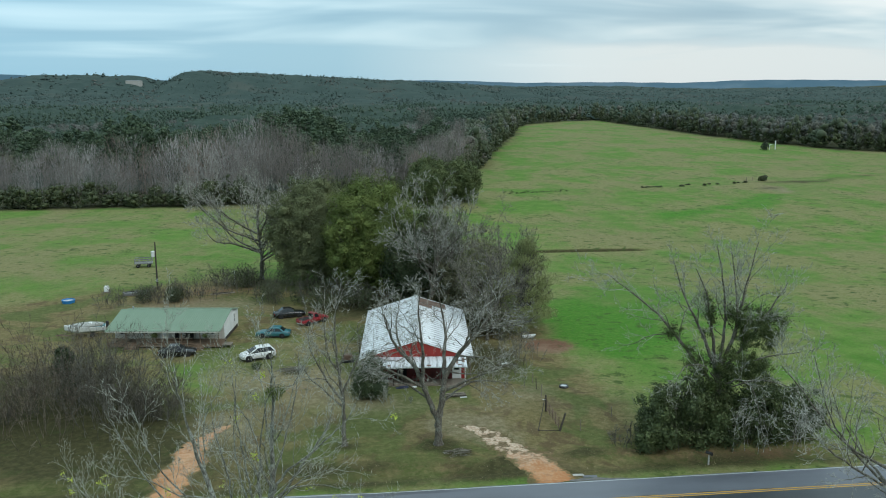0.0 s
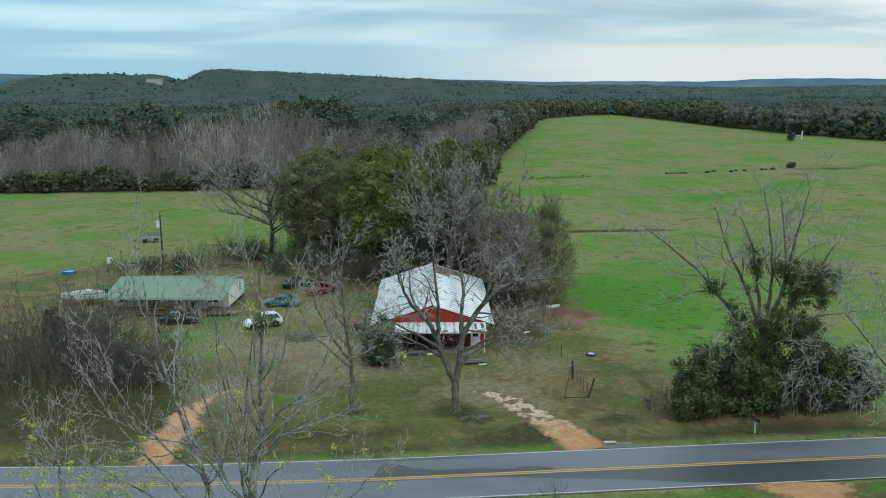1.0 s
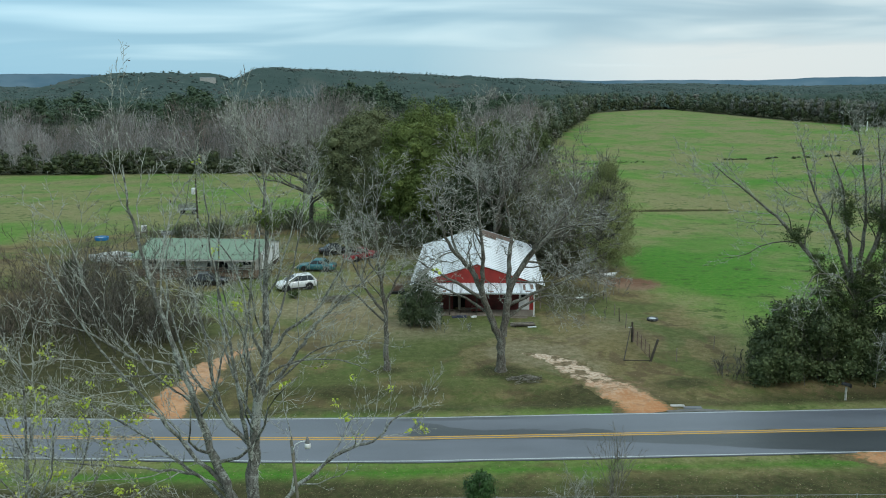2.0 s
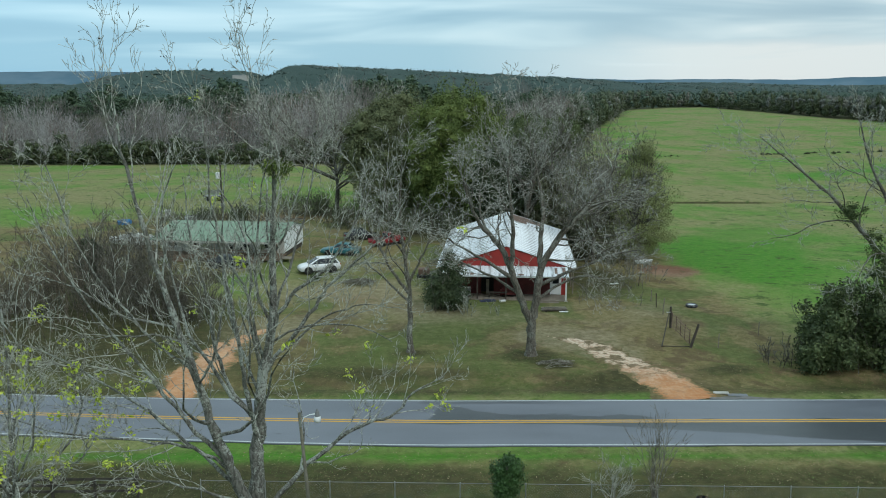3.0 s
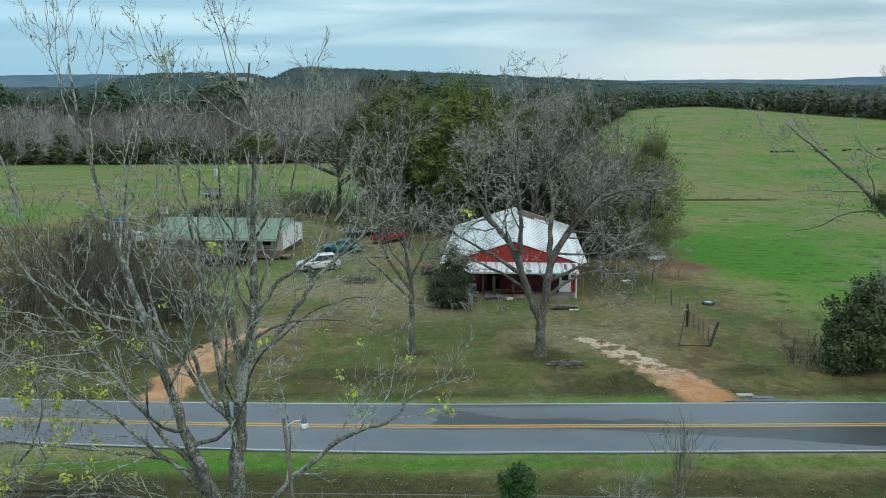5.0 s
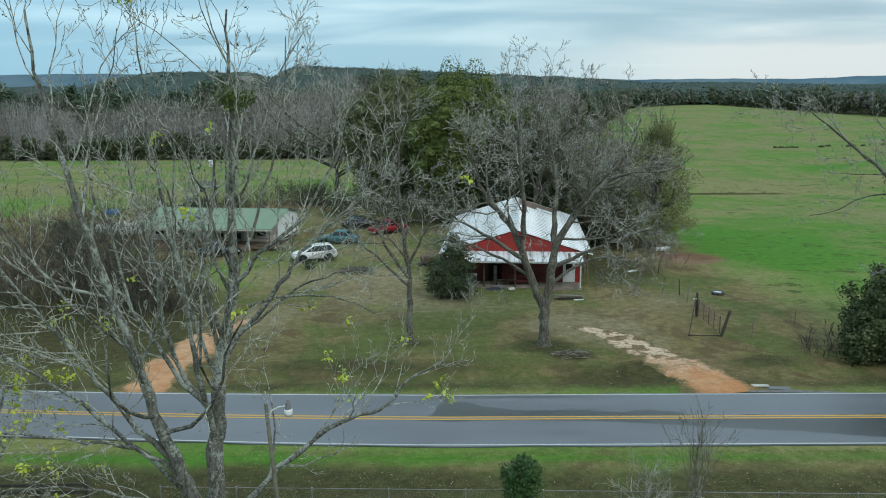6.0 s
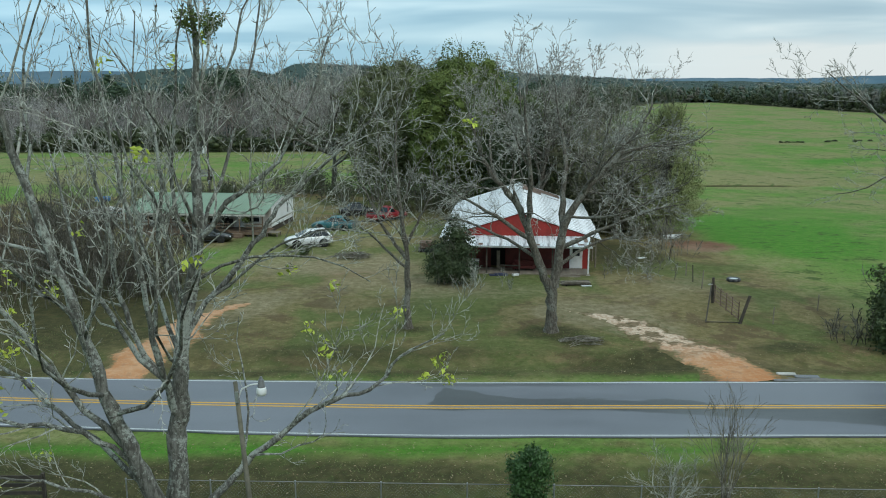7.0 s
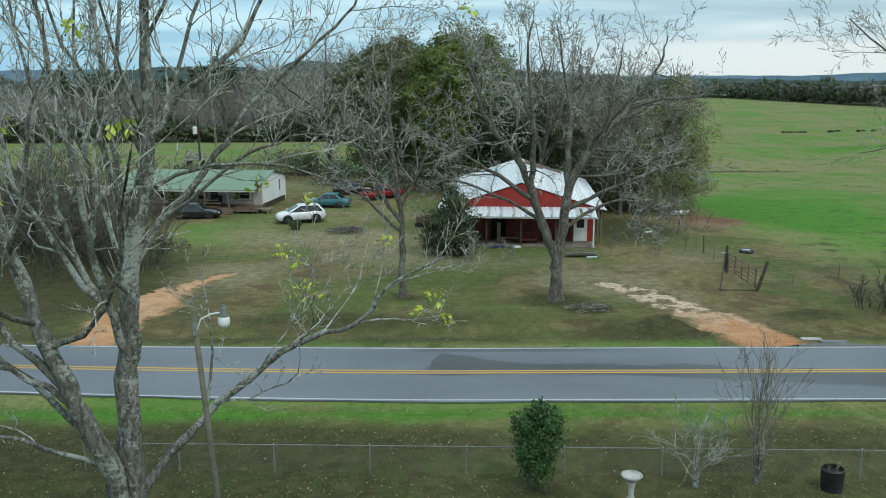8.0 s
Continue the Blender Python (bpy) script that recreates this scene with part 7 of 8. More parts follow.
p = base("old_trailer", pose(-39.0, 169, gz(-39, 169), 0, 0, 8), "grey flatbed hay trailer in the field", "trailer")
part("bed", one_box(0, 0, 0.75, 3.4, 1.9, 0.14), M["grey_junk"], p)
bm = bmesh.new()
for x in np.linspace(-1.6, 1.6, 5):
    for sgn in (-1, 1):
        box(bm, x, sgn * 0.9, 0.89, 0.08, 0.06, 0.9)
for z in (1.2, 1.6):
    for sgn in (-1, 1):
        box(bm, 0, sgn * 0.93, z, 3.3, 0.04, 0.14)
part("side_rack", bm, M["grey_junk"], p)
for sx in (-1, 1):
    for sgn in (-1, 1):
        wheel(p, sx * 1.0, sgn * 0.85, 0.37, 0.22, sgn)
p = base("vent_stand", pose(-19.3, 149.1, gz(-19.3, 149.1)), "white painted pipe stand in red dirt", "pipe")
part("pipe", rod(bmesh.new(), (0, 0, -0.2), (0, 0, 2.5), 0.09, 0.09, 8), M["white"], p)
part("cross_arm", rod(bmesh.new(), (-0.4, 0, 2.3), (0.4, 0, 2.3), 0.05, 0.05, 6), M["white"], p)


def junk(name, x, y, rz, label, parts_):
    j = base(name, pose(x, y, gz(x, y), 0, 0, rz), label, "clutter", "clutter about the yard")
    for nm, (bx, by, bz, sx, sy, sz), mt in parts_:
        part(nm, one_box(bx, by, bz, sx, sy, sz, min(sx, sy, sz) * 0.15), M[mt], j)


junk("flat_boat", -34.7, 144, 20, "dark flat-bottomed boat hull upside down", [("hull", (0, 0, 0, 4.2, 1.5, 0.5), "grey_junk"), ("keel", (0, 0, 0.5, 3.8, 0.3, 0.12), "black")])
junk("white_tank", -40.0, 146.0, 0, "small white water tank in the weeds", [("tank", (0, 0, 0.1, 0.8, 0.7, 1.0), "white"), ("stand", (0, 0, 0, 1.1, 1.0, 0.1), "wood_old")])
junk("lumber_pile", -20.5, 142.5, 14, "scrap lumber pile in red dirt", [("plank", (0, 0, 0, 4.0, 0.3, 0.12), "wood_old"), ("plank", (0.3, 0.4, 0, 3.6, 0.25, 0.1), "wood_old"), ("plank", (0.1, 0.2, 0.12, 3.2, 0.25, 0.1), "wood_dark")])
junk("plank_stack", 12.0, 91.0, 4, "grey planks stacked crosswise by the barn steps", [("bearer", (-0.8, 0, 0, 0.12, 0.9, 0.1), "wood_dark"), ("bearer", (0.8, 0, 0, 0.12, 0.9, 0.1), "wood_dark")] + [("plank", (0.06 * math.sin(5 * k_), -0.36 + 0.24 * (k_ % 4), 0.1 + 0.1 * (k_ // 4), 2.3 - 0.15 * (k_ // 4), 0.17, 0.045), "wood_old" if k_ % 3 else "wood_dark") for k_ in range(10)] + [("bearer", (-0.6, 0, 0.145, 0.1, 0.8, 0.055), "wood_dark"), ("bearer", (0.7, 0, 0.145, 0.1, 0.8, 0.055), "wood_dark"), ("white_board", (0.75, -0.62, 0.02, 0.8, 0.26, 0.05), "white")])
junk("blue_tarp", 6.2, 94.3, 8, "folded dark blue tarpaulin before the porch", [("fold", (0, 0, 0, 1.5, 0.5, 0.1), "navy"), ("fold", (0.15, 0.03, 0.1, 1.0, 0.4, 0.07), "navy")])
junk("porch_freezer", 4.1, 96.2, -4, "old grey chest freezer on the porch", [("body", (0, 0, 0.11, 1.1, 0.62, 0.78), "grey_junk"), ("lid", (0, 0, 0.89, 1.14, 0.66, 0.07), "white")])
junk("leaning_door", 6.3, 96.6, -4, "pale narrow board standing against the barn wall", [("board", (0, 0, 0.11, 0.28, 0.06, 1.5), "wood_old")])
junk("porch_couch", 8.4, 96.0, -4, "faded red couch on the porch", [("seat", (0, 0, 0.25, 1.7, 0.7, 0.22), "red_dark"), ("backrest", (0, 0.3, 0.45, 1.7, 0.18, 0.42), "red_dark"), ("armrest", (-0.85, 0, 0.2, 0.18, 0.7, 0.45), "red_dark"), ("armrest", (0.85, 0, 0.2, 0.18, 0.7, 0.45), "red_dark"), ("foot", (-0.7, 0, 0.11, 0.1, 0.5, 0.1), "wood_dark"), ("foot", (0.7, 0, 0.11, 0.1, 0.5, 0.1), "wood_dark")])
junk("porch_bench", 7.2, 95.6, -4, "low dark wooden bench on the porch edge", [("seat", (0, 0, 0.52, 1.8, 0.4, 0.06), "wood_dark"), ("leg", (-0.8, 0, 0.08, 0.08, 0.36, 0.44), "wood_dark"), ("leg", (0.8, 0, 0.08, 0.08, 0.36, 0.44), "wood_dark")])
junk("white_bucket", 7.6, 94.2, 24, "white plastic tub lying by the porch", [("tub", (0, 0, 0, 0.5, 0.28, 0.16), "white"), ("rim", (-0.27, 0, 0, 0.05, 0.32, 0.19), "white")])
junk("white_scrap", 19.6, 102.0, 30, "scrap of white board in the grass", [("board", (0, 0, 0, 0.9, 0.4, 0.06), "white")])
junk("white_scrap", 0.2, 106.5, 10, "scrap of white sheet by the barn", [("board", (0, 0, 0, 0.9, 0.4, 0.25), "white")])
junk("feed_bin", 0.0, 104.6, 5, "dark farm implement beside the barn wall", [("body", (0, 0, 0.3, 1.2, 0.9, 0.7), "rust"), ("frame", (0, 0, 0, 1.5, 1.0, 0.3), "black"), ("handle", (0.9, 0, 0.6, 0.9, 0.08, 0.08), "rust")])


def stick_pile(x, y, rx, ry, h, count, label, seed, material):
    """Cut sticks thrown across one another in a low heap."""
    t = base("stick_pile", pose(x, y, gz(x, y)), label, "brushwood")
    r = random.Random(seed)
    w_ = Wood()
    for _ in range(count):
        a, q = r.uniform(0, math.tau), math.sqrt(r.random())
        cx, cy = rx * q * math.cos(a), ry * q * math.sin(a)
        top = h * (1 - q * q) * r.uniform(0.1, 1.0) + 0.03
        d, ln = r.gauss(0.0, 0.65), r.uniform(0.25, 0.6) * rx
        e = Vector((math.cos(d) * ln, math.sin(d) * ln * 0.8, r.uniform(-0.12, 0.12) * h))
        c_ = Vector((cx, cy, top))
        k_ = Vector((r.gauss(0, 0.08), r.gauss(0, 0.08), r.uniform(0, 0.1)))
        rad = r.choice([0.012, 0.016, 0.022, 0.035])
        w_.tube([c_ - e, c_ + k_, c_ + e + k_ * 0.5], [rad, rad * 0.8, rad * 0.45], 5)
    tagged(w_.link("brushwood", material, t), kind="stuff")
    return t


stick_pile(10.3, 75.9, 1.15, 0.75, 0.30, 46, "low heap of cut brown sticks beside the drive", 137, M["twig_crepe"])
stick_pile(-6.65, 101.9, 1.65, 0.9, 0.5, 95, "brown pile of cut brush on the lawn", 139, M["twig_crepe"])


thicket("yard_shrub", -11.2, 103.0, [(0, 0, 0.35, 0.55, 0.5, 0.4), (0.3, 0.1, 0.6, 0.35, 0.35, 0.35), (-0.3, 0, 0.55, 0.35, 0.3, 0.3)], 900, 0.07, M["vine_leaf"], "small dark green shrub in the yard grass", 163, stems=6)


def porch_chair(m, label):
    ch = base("porch_chair", m, label, "chair", "chairs on the porch")
    part("seat", one_box(0, 0, 0.4, 0.5, 0.48, 0.05, 0.01), M["black"], ch)
    part("backrest", one_box(0, 0.24, 0.45, 0.5, 0.05, 0.55, 0.01), M["black"], ch)
    for sx in (-0.22, 0.22):
        for sy in (-0.2, 0.22):
            part("leg", one_box(sx, sy, 0, 0.05, 0.05, 0.4), M["black"], ch)
        part("armrest", one_box(sx * 1.1, 0, 0.62, 0.06, 0.46, 0.04), M["black"], ch)
    return ch


H0 = pose(-24.25, 113.8, 0.0, 0, 0, -7.0)
first = porch_chair(H0 @ pose(1.2, 1.4, 0.485, 0, 0, 10), "dark porch chair against the house wall")
for x, y, r_ in ((2.4, 1.5, -8), (3.2, 1.4, 4), (-1.9, 1.5, 0)):
    copy_thing(first, H0 @ pose(x, y, 0.485, 0, 0, r_))
for x in (5.6, -1.2):
    hp = base("hanging_fern", H0 @ pose(x, -0.35, 1.35), "green fern in a hanging basket under the porch eave", "plant", "ferns on the porch")
    part("basket", turned(bmesh.new(), [(0.1, 0.1), (0.2, 0.3), (0.2, 0.33)], 12), M["black"], hp)
    part("hanger", rod(bmesh.new(), (0, 0, 0.3), (0, 0, 0.85), 0.012, 0.012, 5), M["black"], hp)
    leaf_mesh("fronds", leaf_cloud([(0, 0, 0.35, 0.42, 0.42, 0.3)], 260, 0.09, np.random.default_rng(3)), M["vine_leaf"], hp)

# ---- far things in the pasture ----
for k, (x, y, n_, l) in enumerate(((69, 303, 17, 12.5), (115.5, 312, 6, 4.5), (130, 315, 2, 4), (141, 316, 3, 5), (154.5, 321, 3, 4))):
    thicket("weed_clump", x, y, [(-l + 2 * l * (j + 0.5) / n_, random.Random(k * 7 + j).uniform(-2.2, 2.2) + 0.18 * (-l + 2 * l * (j + 0.5) / n_) * (k == 0), 0.12, random.Random(k * 11 + j).uniform(0.4, 1.2), 0.6, random.Random(k * 5 + j).uniform(0.2, 0.8)) for j in range(n_)], 800, 0.16, M["under"], "low brown weeds along a ditch in the pasture", 150 + k, stems=5, heart=0)
thicket("lone_bush", 167, 326.5, [(0, 0, 1.0, 1.7, 1.4, 1.1), (1.0, 0, 1.5, 1.0, 1.0, 0.8)], 1100, 0.24, M["under"], "lone dark bush in the pasture", 160, stems=6)
for k, (x, y) in enumerate(((160.7, 327.5), (163.2, 327.5))):
    pt = base("stake", pose(x, y, gz(x, y)), "grey fence post beside the lone bush", "post", "stakes")
    part("shaft", rod(bmesh.new(), (0, 0, -0.2), (0, 0, 1.6), 0.14, 0.12, 6), M["wood_old"], pt)


p = base("ruin_post", pose(252, 480, gz(252, 480)), "tall white post and pale frame before the woods", "post")
part("post", one_box(0, 0, -0.4, 0.5, 0.5, 5.6, 0.05), M["white"], p)
part("frame", rod(bmesh.new(), (-1.0, 0, 2.6), (-3.4, 0, 3.0), 0.14, 0.14, 6), M["white"], p)
part("frame_leg", rod(bmesh.new(), (-3.4, 0, -0.3), (-3.4, 0, 3.1), 0.14, 0.14, 6), M["white"], p)
thicket("lone_bush", 243, 475, [(0, 0, 2.2, 2.4, 2.2, 2.2), (0.6, 0, 3.6, 1.6, 1.5, 1.4)], 1400, 0.3, M["edge_leaf"], "rounded grey-green bush before the woods", 161, stems=6)

# ---- woods ----
def ico(level):
    bm = bmesh.new()
    bmesh.ops.create_icosphere(bm, subdivisions=level, radius=1.0)
    out = np.array([v.co[:] for v in bm.verts]), np.array([[v.index for v in f.verts] for f in bm.faces])
    bm.free()
    return out


ICO = {k: ico(k) for k in (1, 2)}


def lump(rng, level, centre, size, jag=0.22):
    """One rough mass of foliage."""
    v, f = ICO[level]
    return v * rng.uniform(1 - jag, 1 + jag, (len(v), 1)) * np.array(size) + np.array(centre), f


def pine_shape(rng, lumps, level, n_, big, core=0.55):
    """One pine, 1 high: tufted whorls round a tapering core."""
    bits, mid = [], []
    for k in range(lumps):
        h = 0.46 + 0.5 * (k + 0.5) / lumps
        w = 0.13 * (1.14 - h) / 0.6 + 0.025
        a = rng.uniform(0, math.tau)
        q = w * rng.uniform(0.2, 0.9) * (k < lumps - 1)
        sz = w * rng.uniform(0.75, 1.15)
        mid.append((q * math.cos(a), q * math.sin(a), h, sz, max(sz * 0.7, 0.34 / lumps)))
        bits.append(lump(rng, level, mid[-1][:3], (sz * core, sz * core, mid[-1][4] * core), 0.4))
    m_ = np.array(mid)
    pick = rng.integers(0, len(m_), n_)
    d = rng.normal(size=(n_, 3))
    d /= np.linalg.norm(d, axis=1, keepdims=True)
    c = m_[pick, :3] + d * rng.uniform(0.45, 1.3, (n_, 1)) * m_[pick][:, [3, 3, 4]]
    bits.append(tri_soup(c, big, rng))
    return joined(*bits)


def round_shape(rng, lumps, level, n_, big, core=0.55):
    """One round-crowned tree, 1 high, of leafy masses of uneven size."""
    bits, mid = [], []
    for k in range(lumps):
        d = rng.normal(size=3)
        d /= np.linalg.norm(d)
        sz = rng.uniform(0.09, 0.22) if lumps > 1 else 0.31
        reach = (0.36 - sz) * rng.uniform(0.7, 1.1) if lumps > 1 else 0.0
        mid.append((d[0] * reach, d[1] * reach, 0.58 + d[2] * reach * 1.2, sz, sz * 1.05))
        bits.append(lump(rng, level, mid[-1][:3], (sz * core, sz * core, sz * core), 0.4))
    m_ = np.array(mid)
    pick = rng.choice(len(m_), n_, p=m_[:, 3] ** 2 / (m_[:, 3] ** 2).sum())
    d = rng.normal(size=(n_, 3))
    d /= np.linalg.norm(d, axis=1, keepdims=True)
    c = m_[pick, :3] + d * rng.uniform(0.45, 1.25, (n_, 1)) * m_[pick][:, [3, 3, 4]]
    bits.append(tri_soup(c, big, rng))
    return joined(*bits)


def tri_soup(c, big, rng, tilt=0.7):
    n_ = len(c)
    a, b = rng.normal(size=(n_, 3)), rng.normal(size=(n_, 3))
    a[:, 2] *= tilt
    b[:, 2] *= tilt
    a /= np.linalg.norm(a, axis=1, keepdims=True)
    b /= np.linalg.norm(b, axis=1, keepdims=True)
    v = np.stack([c + a * big, c + b * big, c - (a + b) * big * 0.5], 1).reshape(-1, 3)
    return v, np.arange(n_ * 3).reshape(-1, 3)


def bare_shape(rng, n_, wide):
    """One leafless tree: a slim trunk under a rounded haze of rising twigs."""
    vs, fs = [], []

    def sliver(p, q, w):
        d = q - p
        s = np.cross(d, rng.normal(size=3))
        s /= np.linalg.norm(s) + 1e-9
        o = len(vs)
        vs.extend([p - s * w, p + s * w, q])
        fs.append((o, o + 1, o + 2))
    for k in range(3):
        o = rng.normal(size=3) * 0.004
        sliver(np.array([0, 0, 0.0]) + o, np.array([0.01, 0, 0.9]) + o, wide * 1.6)
    for k in range(n_):
        z = rng.uniform(0.2, 0.96)
        wide_at = 0.23 * math.sqrt(max(0.04, 1 - ((z - 0.58) / 0.45) ** 2))
        a, r0 = rng.uniform(0, math.tau), wide_at * math.sqrt(rng.random()) * (0.35 if k < n_ * 0.2 else 1.0)
        L = rng.uniform(0.07, 0.22)
        p = np.array([r0 * math.cos(a), r0 * math.sin(a), z - L * 0.5])
        b_, out = a + rng.normal() * 0.7, rng.uniform(0.05, 0.55)
        sliver(p, p + np.array([math.cos(b_) * L * out, math.sin(b_) * L * out, L * rng.uniform(0.5, 1.0)]), wide * rng.uniform(0.6, 1.2))
    return np.array(vs), np.array(fs)


def plant(shapes, xs, ys, heights, widths, rng, sink=0.5):
    """Sets copies of the shapes on the ground, joined."""
    V, F, o = [], [], 0
    zs = land(xs, ys)
    pick = rng.integers(0, len(shapes), len(xs))
    ang = rng.uniform(0, math.tau, len(xs))
    for k in range(len(xs)):
        v, f = shapes[pick[k]]
        c, s = math.cos(ang[k]), math.sin(ang[k])
        w = widths[k]
        out = np.empty_like(v)
        out[:, 0] = (v[:, 0] * c - v[:, 1] * s) * w + xs[k]
        out[:, 1] = (v[:, 0] * s + v[:, 1] * c) * w + ys[k]
        out[:, 2] = v[:, 2] * heights[k] + zs[k] - sink
        V.append(out), F.append(f + o)
        o += len(v)
    return np.concatenate(V), np.concatenate(F)


def stuff(name, vf, material, label, category="woods"):
    v, f = vf
    me = bpy.data.meshes.new(name)
    me.vertices.add(len(v))
    me.vertices.foreach_set("co", v.astype(np.float32).ravel())
    me.loops.add(f.size)
    me.loops.foreach_set("vertex_index", f.astype(np.int32).ravel())
    me.polygons.add(len(f))
    me.polygons.foreach_set("loop_start", np.arange(0, f.size, 3, dtype=np.int32))
    me.polygons.foreach_set("loop_total", np.full(len(f), 3, dtype=np.int32))
    me.update(calc_edges=True)
    me.materials.append(material)
    return tagged(new(name, me), label, category, kind="stuff")


def spots(y0, y1, step, rng, half=0.78, pad=120):
    """Jittered places in the woods between two depths."""
    out = []
    y = y0
    while y < y1:
        xm = y * half + pad
        x = np.arange(-xm, xm, step)
        out.append(np.stack([x + rng.uniform(-0.5, 0.5, len(x)) * step, np.full(len(x), y) + rng.uniform(-0.5, 0.5, len(x)) * step], 1))
        y += step
    p = np.concatenate(out)
    return p[p[:, 1] > forest_edge(p[:, 0])]


def patchy(p, scale, seed):
    return np.array([noise.noise((x * scale, y * scale * 0.7, seed)) for x, y in p])


wr = np.random.default_rng(99)
# nearest belt of the woods
P1 = spots(280, 455, 5.6, wr)
P1 = P1[P1[:, 1] - forest_edge(P1[:, 0]) > 2]
edge_gap = P1[:, 1] - forest_edge(P1[:, 0])
k1 = patchy(P1, 0.011, 4.0) + 0.3 * patchy(P1, 0.045, 6.0) + 1.1 * np.exp(-(edge_gap / (38 + 40 * patchy(P1, 0.02, 31.0))) ** 2) * (P1[:, 0] < 120) - 0.3 * smooth01((edge_gap - 50) / 40) - 0.25 * (P1[:, 0] > 200)
bare1 = (((k1 > 0.16) & (wr.random(len(P1)) < 0.97)) | ((edge_gap < 45) & (P1[:, 0] < 60)))
tall1 = 1 + 0.6 * patchy(P1, 0.02, 11.0) + 0.25 * patchy(P1, 0.06, 12.0)
sh_b = [bare_shape(wr, 250, 0.0027) for _ in range(8)]
sh_p = [pine_shape(wr, 9, 1, 420, 0.024) for _ in range(6)]
sh_r = [round_shape(wr, 14, 1, 420, 0.026) for _ in range(6)]
q = P1[bare1]
hh = wr.uniform(12.5, 22.5, len(q)) * tall1[bare1]
tint_ = patchy(q, 0.02, 21.0) + 0.3 * wr.normal(size=len(q))
for nm, pick, mt, lb in (("bare_woods_near", tint_ < 0.12, "far_bare", "grey leafless winter trees at the edge of the woods"), ("pale_woods_near", (tint_ >= 0.12) & (tint_ < 0.5), "far_pale", "pale-stemmed leafless trees at the edge of the woods"), ("budding_woods_near", tint_ >= 0.5, "far_bud", "red-budded leafless maples at the edge of the woods")):
    stuff(nm, plant(sh_b, q[pick, 0], q[pick, 1], hh[pick], hh[pick] * wr.uniform(0.8, 1.15, pick.sum()), wr), M[mt], lb)
q = P1[~bare1]
pine_q = wr.random(len(q)) < 0.72
hh = wr.uniform(16, 23, len(q)) * tall1[~bare1]
stuff("pine_woods_near", plant(sh_p, q[pine_q, 0], q[pine_q, 1], hh[pine_q], hh[pine_q] * 1.1, wr), M["pine"], "dark green pines in the near woods")
stuff("evergreen_woods_near", plant(sh_r, q[~pine_q, 0], q[~pine_q, 1], hh[~pine_q] * 0.8, hh[~pine_q] * 0.8, wr), M["under"], "dark evergreen trees in the near woods")
def edge_row(x0, x1, step, rng, d0, d1):
    """Places strung along the wood's edge, wider apart where it lies farther off, d0 to d1 metres inside it."""
    x = np.arange(x0, x1, 0.15)
    y = forest_edge(x)
    run = np.concatenate([[0], np.cumsum(np.hypot(np.diff(x), np.diff(y)) * 300 / np.maximum(y[1:], 300))])
    at = np.arange(0, run[-1], step)
    at = at + rng.uniform(-0.5, 0.5, len(at)) * step
    ex_, ey_ = np.interp(at, run, x), np.interp(at, run, y)
    tx, ty = np.interp(at + 3, run, x) - np.interp(at - 3, run, x), np.interp(at + 3, run, y) - np.interp(at - 3, run, y)
    ln = np.maximum(np.hypot(tx, ty), 1e-6)
    deep = rng.uniform(d0, d1, len(at))
    return ex_ - ty / ln * deep, ey_ + tx / ln * deep


# low growth along the wood's edge
sh_e = [round_shape(wr, 8, 1, 240, 0.045) for _ in range(6)]
ex, ey = edge_row(-330, 600, 1.1, wr, -1, 9)
stuff("edge_undergrowth", plant(sh_e, ex, ey, wr.choice([3.5, 5.0, 6.5, 8.5, 11.0], len(ex)) * wr.uniform(0.8, 1.2, len(ex)) * (1 + 0.5 * (ey > 330)), wr.uniform(6, 11, len(ex)), wr, 1.2), M["under"], "dark undergrowth along the edge of the woods")
ex, ey = edge_row(60, 620, 2.7, wr, 2, 18)
sh_g = [round_shape(wr, 14, 1, 380, 0.026) for _ in range(7)]
half = wr.random(len(ex)) < 0.55
stuff("edge_evergreens", plant(sh_g, ex[half], ey[half], wr.uniform(13, 27, half.sum()), wr.uniform(13, 25, half.sum()), wr, 3.5), M["edge_leaf"], "rounded evergreen trees along the pasture's far edge")
stuff("edge_grey_trees", plant(sh_g, ex[~half], ey[~half], wr.uniform(12, 23, (~half).sum()), wr.uniform(12, 22, (~half).sum()), wr, 3.5), M["grey_crown"], "grey-brown leafless crowns along the pasture's far edge")
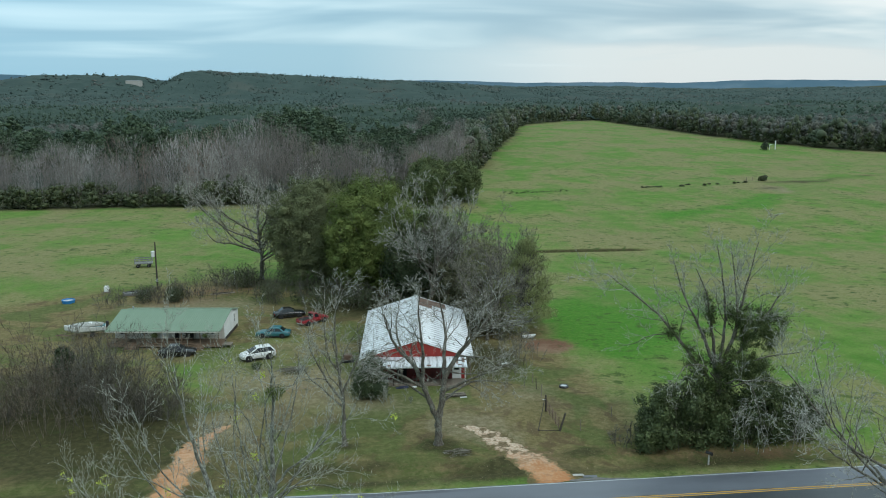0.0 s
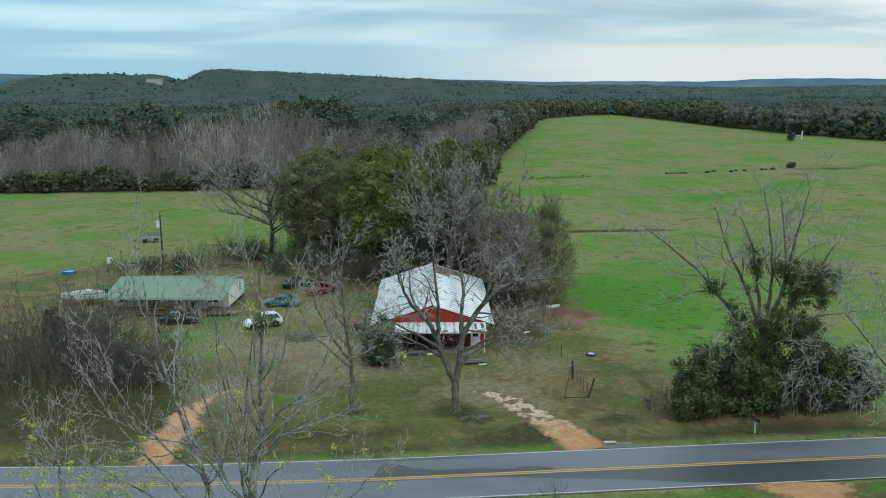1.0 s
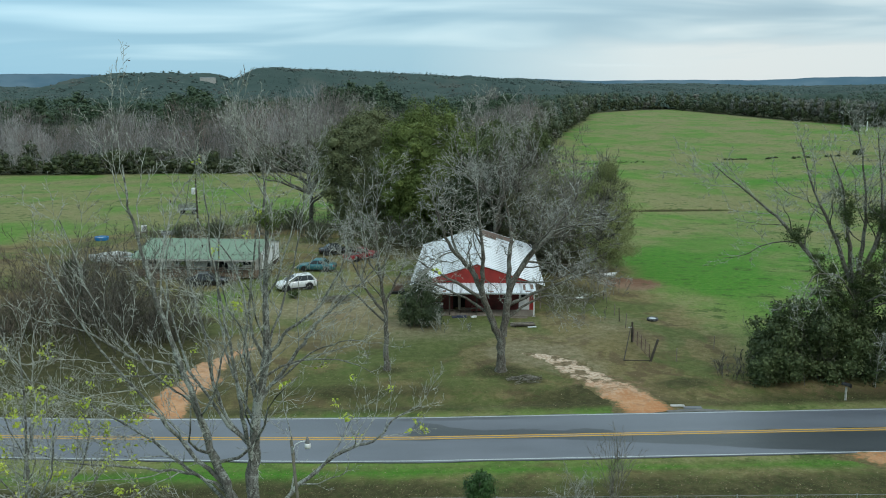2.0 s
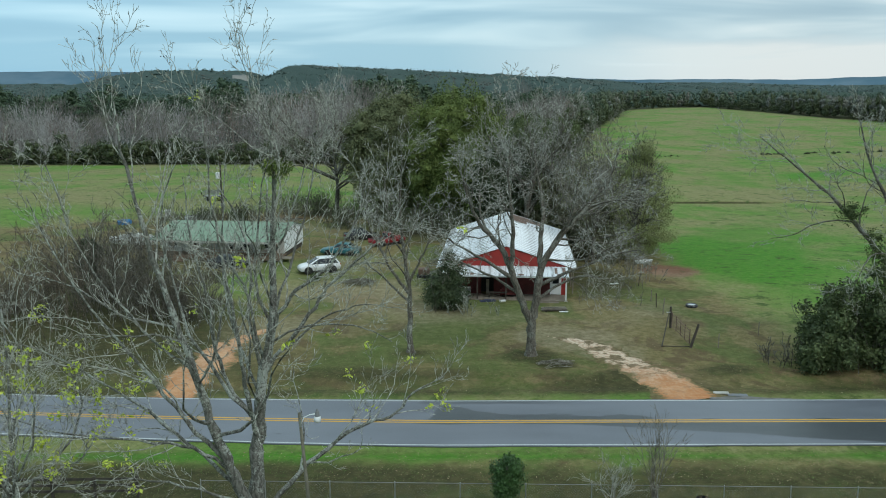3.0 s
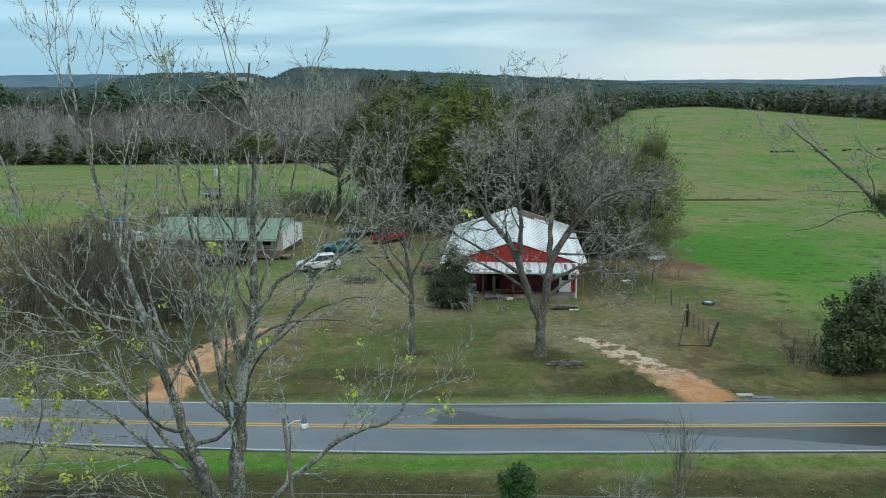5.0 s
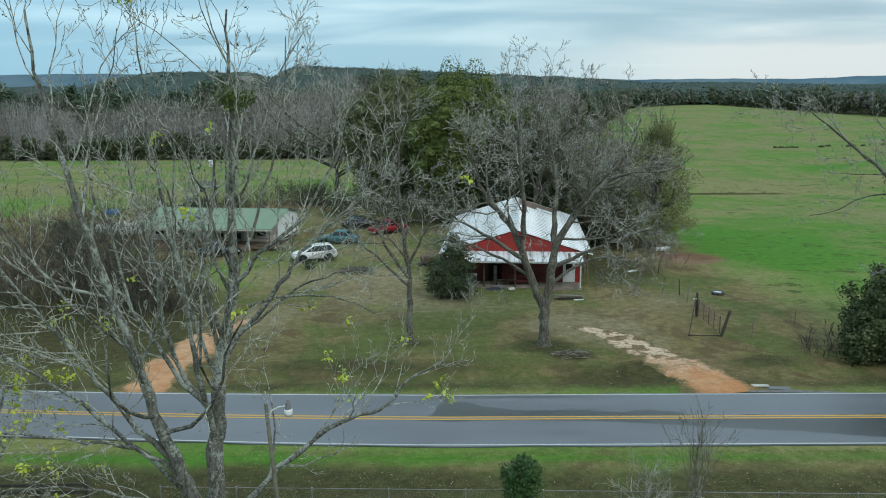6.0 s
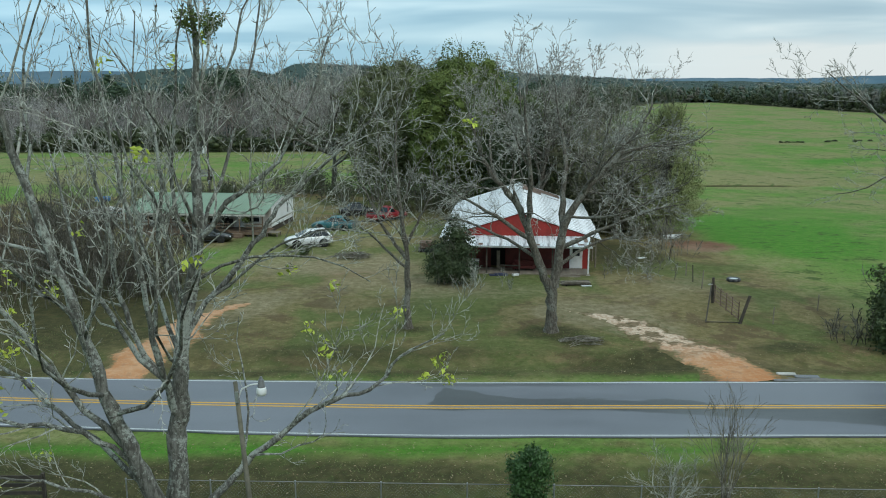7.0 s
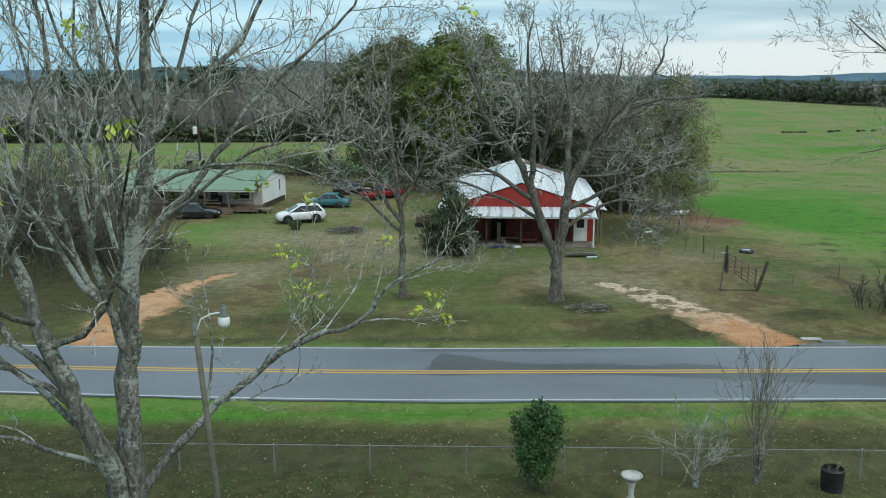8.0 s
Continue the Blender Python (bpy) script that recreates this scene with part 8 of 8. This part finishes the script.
# the far belts
for nm, y0, y1, step, hh0, hh1, lumps, level, tri_n, size in (("mid", 455, 720, 7.5, 13, 19, 4, 1, 80, 0.036), ("far", 720, 1350, 11, 13, 19, 2, 1, 26, 0.05), ("distant", 1350, 2250, 15, 13, 18, 1, 1, 8, 0.07), ("horizon", 2250, 3900, 28, 14, 19, 1, 1, 4, 0.08)):
    Pk = spots(y0, y1, step, wr)
    kk = patchy(Pk, 0.006, 7.0) + 0.5 * patchy(Pk, 0.02, 2.0)
    bare = kk > 0.12
    shp = [pine_shape(wr, lumps, level, tri_n, size) for _ in range(5)] + [round_shape(wr, lumps, level, tri_n, size) for _ in range(2)]
    q = Pk[~bare]
    hh = wr.uniform(hh0, hh1, len(q)) * (0.92 + 0.25 * patchy(q, 0.012, 5.0))
    wd = np.maximum(hh, step * 1.5) * (1.0 if step < 8 else 1.25)
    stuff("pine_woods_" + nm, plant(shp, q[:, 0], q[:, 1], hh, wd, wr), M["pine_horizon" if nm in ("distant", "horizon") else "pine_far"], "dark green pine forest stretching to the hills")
    q = Pk[bare]
    hh = wr.uniform(hh0, hh1, len(q)) * 0.9
    sb = [round_shape(wr, max(3, lumps), level, tri_n * 2, size * 0.7) for _ in range(4)]
    stuff("bare_woods_" + nm, plant(sb, q[:, 0], q[:, 1], hh, np.maximum(hh * 0.8, step * 1.5), wr), M["far_grey"], "grey leafless trees among the distant forest")

# the closed canopy between the crowns
cy = [292.0]
while cy[-1] < 3900:
    cy.append(cy[-1] * 1.0165)
cy = np.array(cy)
cu = np.linspace(-1, 1, 230)
CX, CY = cu[None, :] * (cy[:, None] * 0.78 + 110), np.repeat(cy[:, None], len(cu), 1)
CX = CX + wr.uniform(-0.3, 0.3, CX.shape) * 3
gap_ = smooth01((CY - np.maximum(forest_edge(CX), np.maximum(forest_edge(CX - 45), forest_edge(CX + 45))) - np.where(CX < 40, 20, 60)) / 70)
CZ = land(CX, CY) + 0.3 + 9.7 * gap_ + wr.uniform(-2.6, 2.6, CX.shape) * gap_ + 1.6 * np.sin(CX * 0.05 + 0.3 * np.sin(CY * 0.03)) + 1.4 * np.sin(CY * 0.043 + CX * 0.02)
inside = ((CX < 40) | (CY > forest_edge(CX) + 50)) & (CY > forest_edge(CX) + 34) & (CY > forest_edge(CX - 22) + 12) & (CY > forest_edge(CX + 22) + 12) & (CY > forest_edge(CX - 45)) & (CY > forest_edge(CX + 45))
w_ = len(cu)
k = (np.arange(len(cy) - 1)[:, None] * w_ + np.arange(w_ - 1)[None, :]).ravel()
ok = inside.ravel()
k = k[ok[k] & ok[k + 1] & ok[k + w_] & ok[k + w_ + 1]]
n = Nodes("forest_canopy", 0.95, 0.0, 0.1)
cn = n.noise(0.007, n.pos(), 5.0, 0.6)
cc = n.mix(n.ramp(n.noise(0.05, n.pos(), 5.0, 0.65), 0.35, 0.65), (0.030, 0.052, 0.042), (0.048, 0.072, 0.056))
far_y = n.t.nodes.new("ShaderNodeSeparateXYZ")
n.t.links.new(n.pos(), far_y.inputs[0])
# haze put into the colour: the canopy turns paler and bluer far off
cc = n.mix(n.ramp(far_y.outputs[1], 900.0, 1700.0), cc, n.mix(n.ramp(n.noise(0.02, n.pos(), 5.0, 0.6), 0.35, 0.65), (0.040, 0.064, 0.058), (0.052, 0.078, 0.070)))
n.color(n.mix(n.ramp(cn, 0.55, 0.66, 0.0, 0.35), cc, (0.10, 0.10, 0.085)))
n.bump(n.noise(0.25, n.pos(), 4.0, 0.7), 0.4, 0.8)
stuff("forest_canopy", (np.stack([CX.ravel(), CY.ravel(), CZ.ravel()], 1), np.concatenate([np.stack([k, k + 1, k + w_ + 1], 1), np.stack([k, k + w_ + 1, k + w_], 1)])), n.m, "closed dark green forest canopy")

# the ridges beyond the last woods, blue from air haze mixed into their colour
xs = np.linspace(-4700, 4700, 160)
top = 36 + 36 * smooth01((-xs - 500) / 900) + 6 * np.tanh(3 * np.sin(xs * 0.0026 + 1.0)) + 2 * np.sin(xs * 0.0057) + 1.2 * np.sin(xs * 0.03)
vs = [(x, 4580 - 0.02 * abs(x), -30) for x in xs] + [(x, 4620, z) for x, z in zip(xs, top)] + [(x, 4690, -30) for x in xs]
m_ = len(xs)
fs = [(k, k + 1, m_ + k + 1, m_ + k) for k in range(m_ - 1)] + [(m_ + k, m_ + k + 1, 2 * m_ + k + 1, 2 * m_ + k) for k in range(m_ - 1)]
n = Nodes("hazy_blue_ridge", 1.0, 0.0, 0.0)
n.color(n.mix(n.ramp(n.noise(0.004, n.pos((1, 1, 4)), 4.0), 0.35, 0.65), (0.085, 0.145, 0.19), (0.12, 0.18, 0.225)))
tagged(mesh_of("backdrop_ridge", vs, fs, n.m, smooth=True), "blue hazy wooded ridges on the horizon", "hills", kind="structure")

# a far farm building beyond the woods
PX, PY_ = -558, 2450
PZ = 41.0 - float(land(PX, PY_))
p = base("far_plant", pose(PX, PY_, float(land(PX, PY_))), "long white industrial building on the wooded ridge", "building")
part("body", one_box(0, 0, -4, 40, 20, PZ + 2.5), M["concrete"], p)
part("roof", loft(bmesh.new(), [[(x, -10.6, PZ - 1.6), (x, 0, PZ), (x, 10.6, PZ - 1.6), (x, 0, PZ - 2.0)] for x in (-20.6, 20.6)]), M["grey_junk"], p)

# ---- grass and fallen leaves on the near verge ----
gr = np.random.default_rng(7)
N = 46000
xs, ys = gr.uniform(-24, 40, N), np.where(gr.random(N) < 0.7, gr.uniform(46, 61.0, N), gr.uniform(69.3, 80, N))
keep = ~((np.abs(xs - 32.3) < 3.2) & (ys < 62)) & ~((np.abs(xs - 17.0) < 3.0) & (ys > 69)) & ~((np.abs(xs + 15.4) < 2.8) & (ys > 69))
xs, ys = xs[keep], ys[keep]
zs = land(xs, ys)
N = len(xs)
a = gr.uniform(0, math.tau, N)
hgt, wid = gr.uniform(0.02, 0.07, N), gr.uniform(0.01, 0.025, N)
lean = gr.normal(size=(N, 2)) * 0.05
v = np.stack([np.stack([xs - np.cos(a) * wid, ys - np.sin(a) * wid, zs], 1), np.stack([xs + np.cos(a) * wid, ys + np.sin(a) * wid, zs], 1), np.stack([xs + lean[:, 0], ys + lean[:, 1], zs + hgt], 1)], 1).reshape(-1, 3)
M["grass"] = leafy("grass_blades", (0.095, 0.145, 0.034), (0.17, 0.172, 0.075), 0.8, 0.2, 0.5)
stuff("verge_grass", (v, np.arange(N * 3).reshape(-1, 3)), M["grass"], "short patchy winter grass on the verges", "grass")
N = 5200
xs, ys = gr.uniform(-20, 36, N), np.where(gr.random(N) < 0.75, gr.uniform(47, 61.0, N), gr.uniform(69.5, 84, N))
cs = np.stack([xs, ys, land(xs, ys) + 0.05], 1)
nn = np.tile([0, 0, 1.0], (N, 1)) + gr.normal(size=(N, 3)) * 0.3
nn /= np.linalg.norm(nn, axis=1, keepdims=True)
stuff("fallen_leaves", cards(cs, nn, 0.04, gr), M["dead_leaf"], "scattered pale fallen leaves in the grass", "leaves")
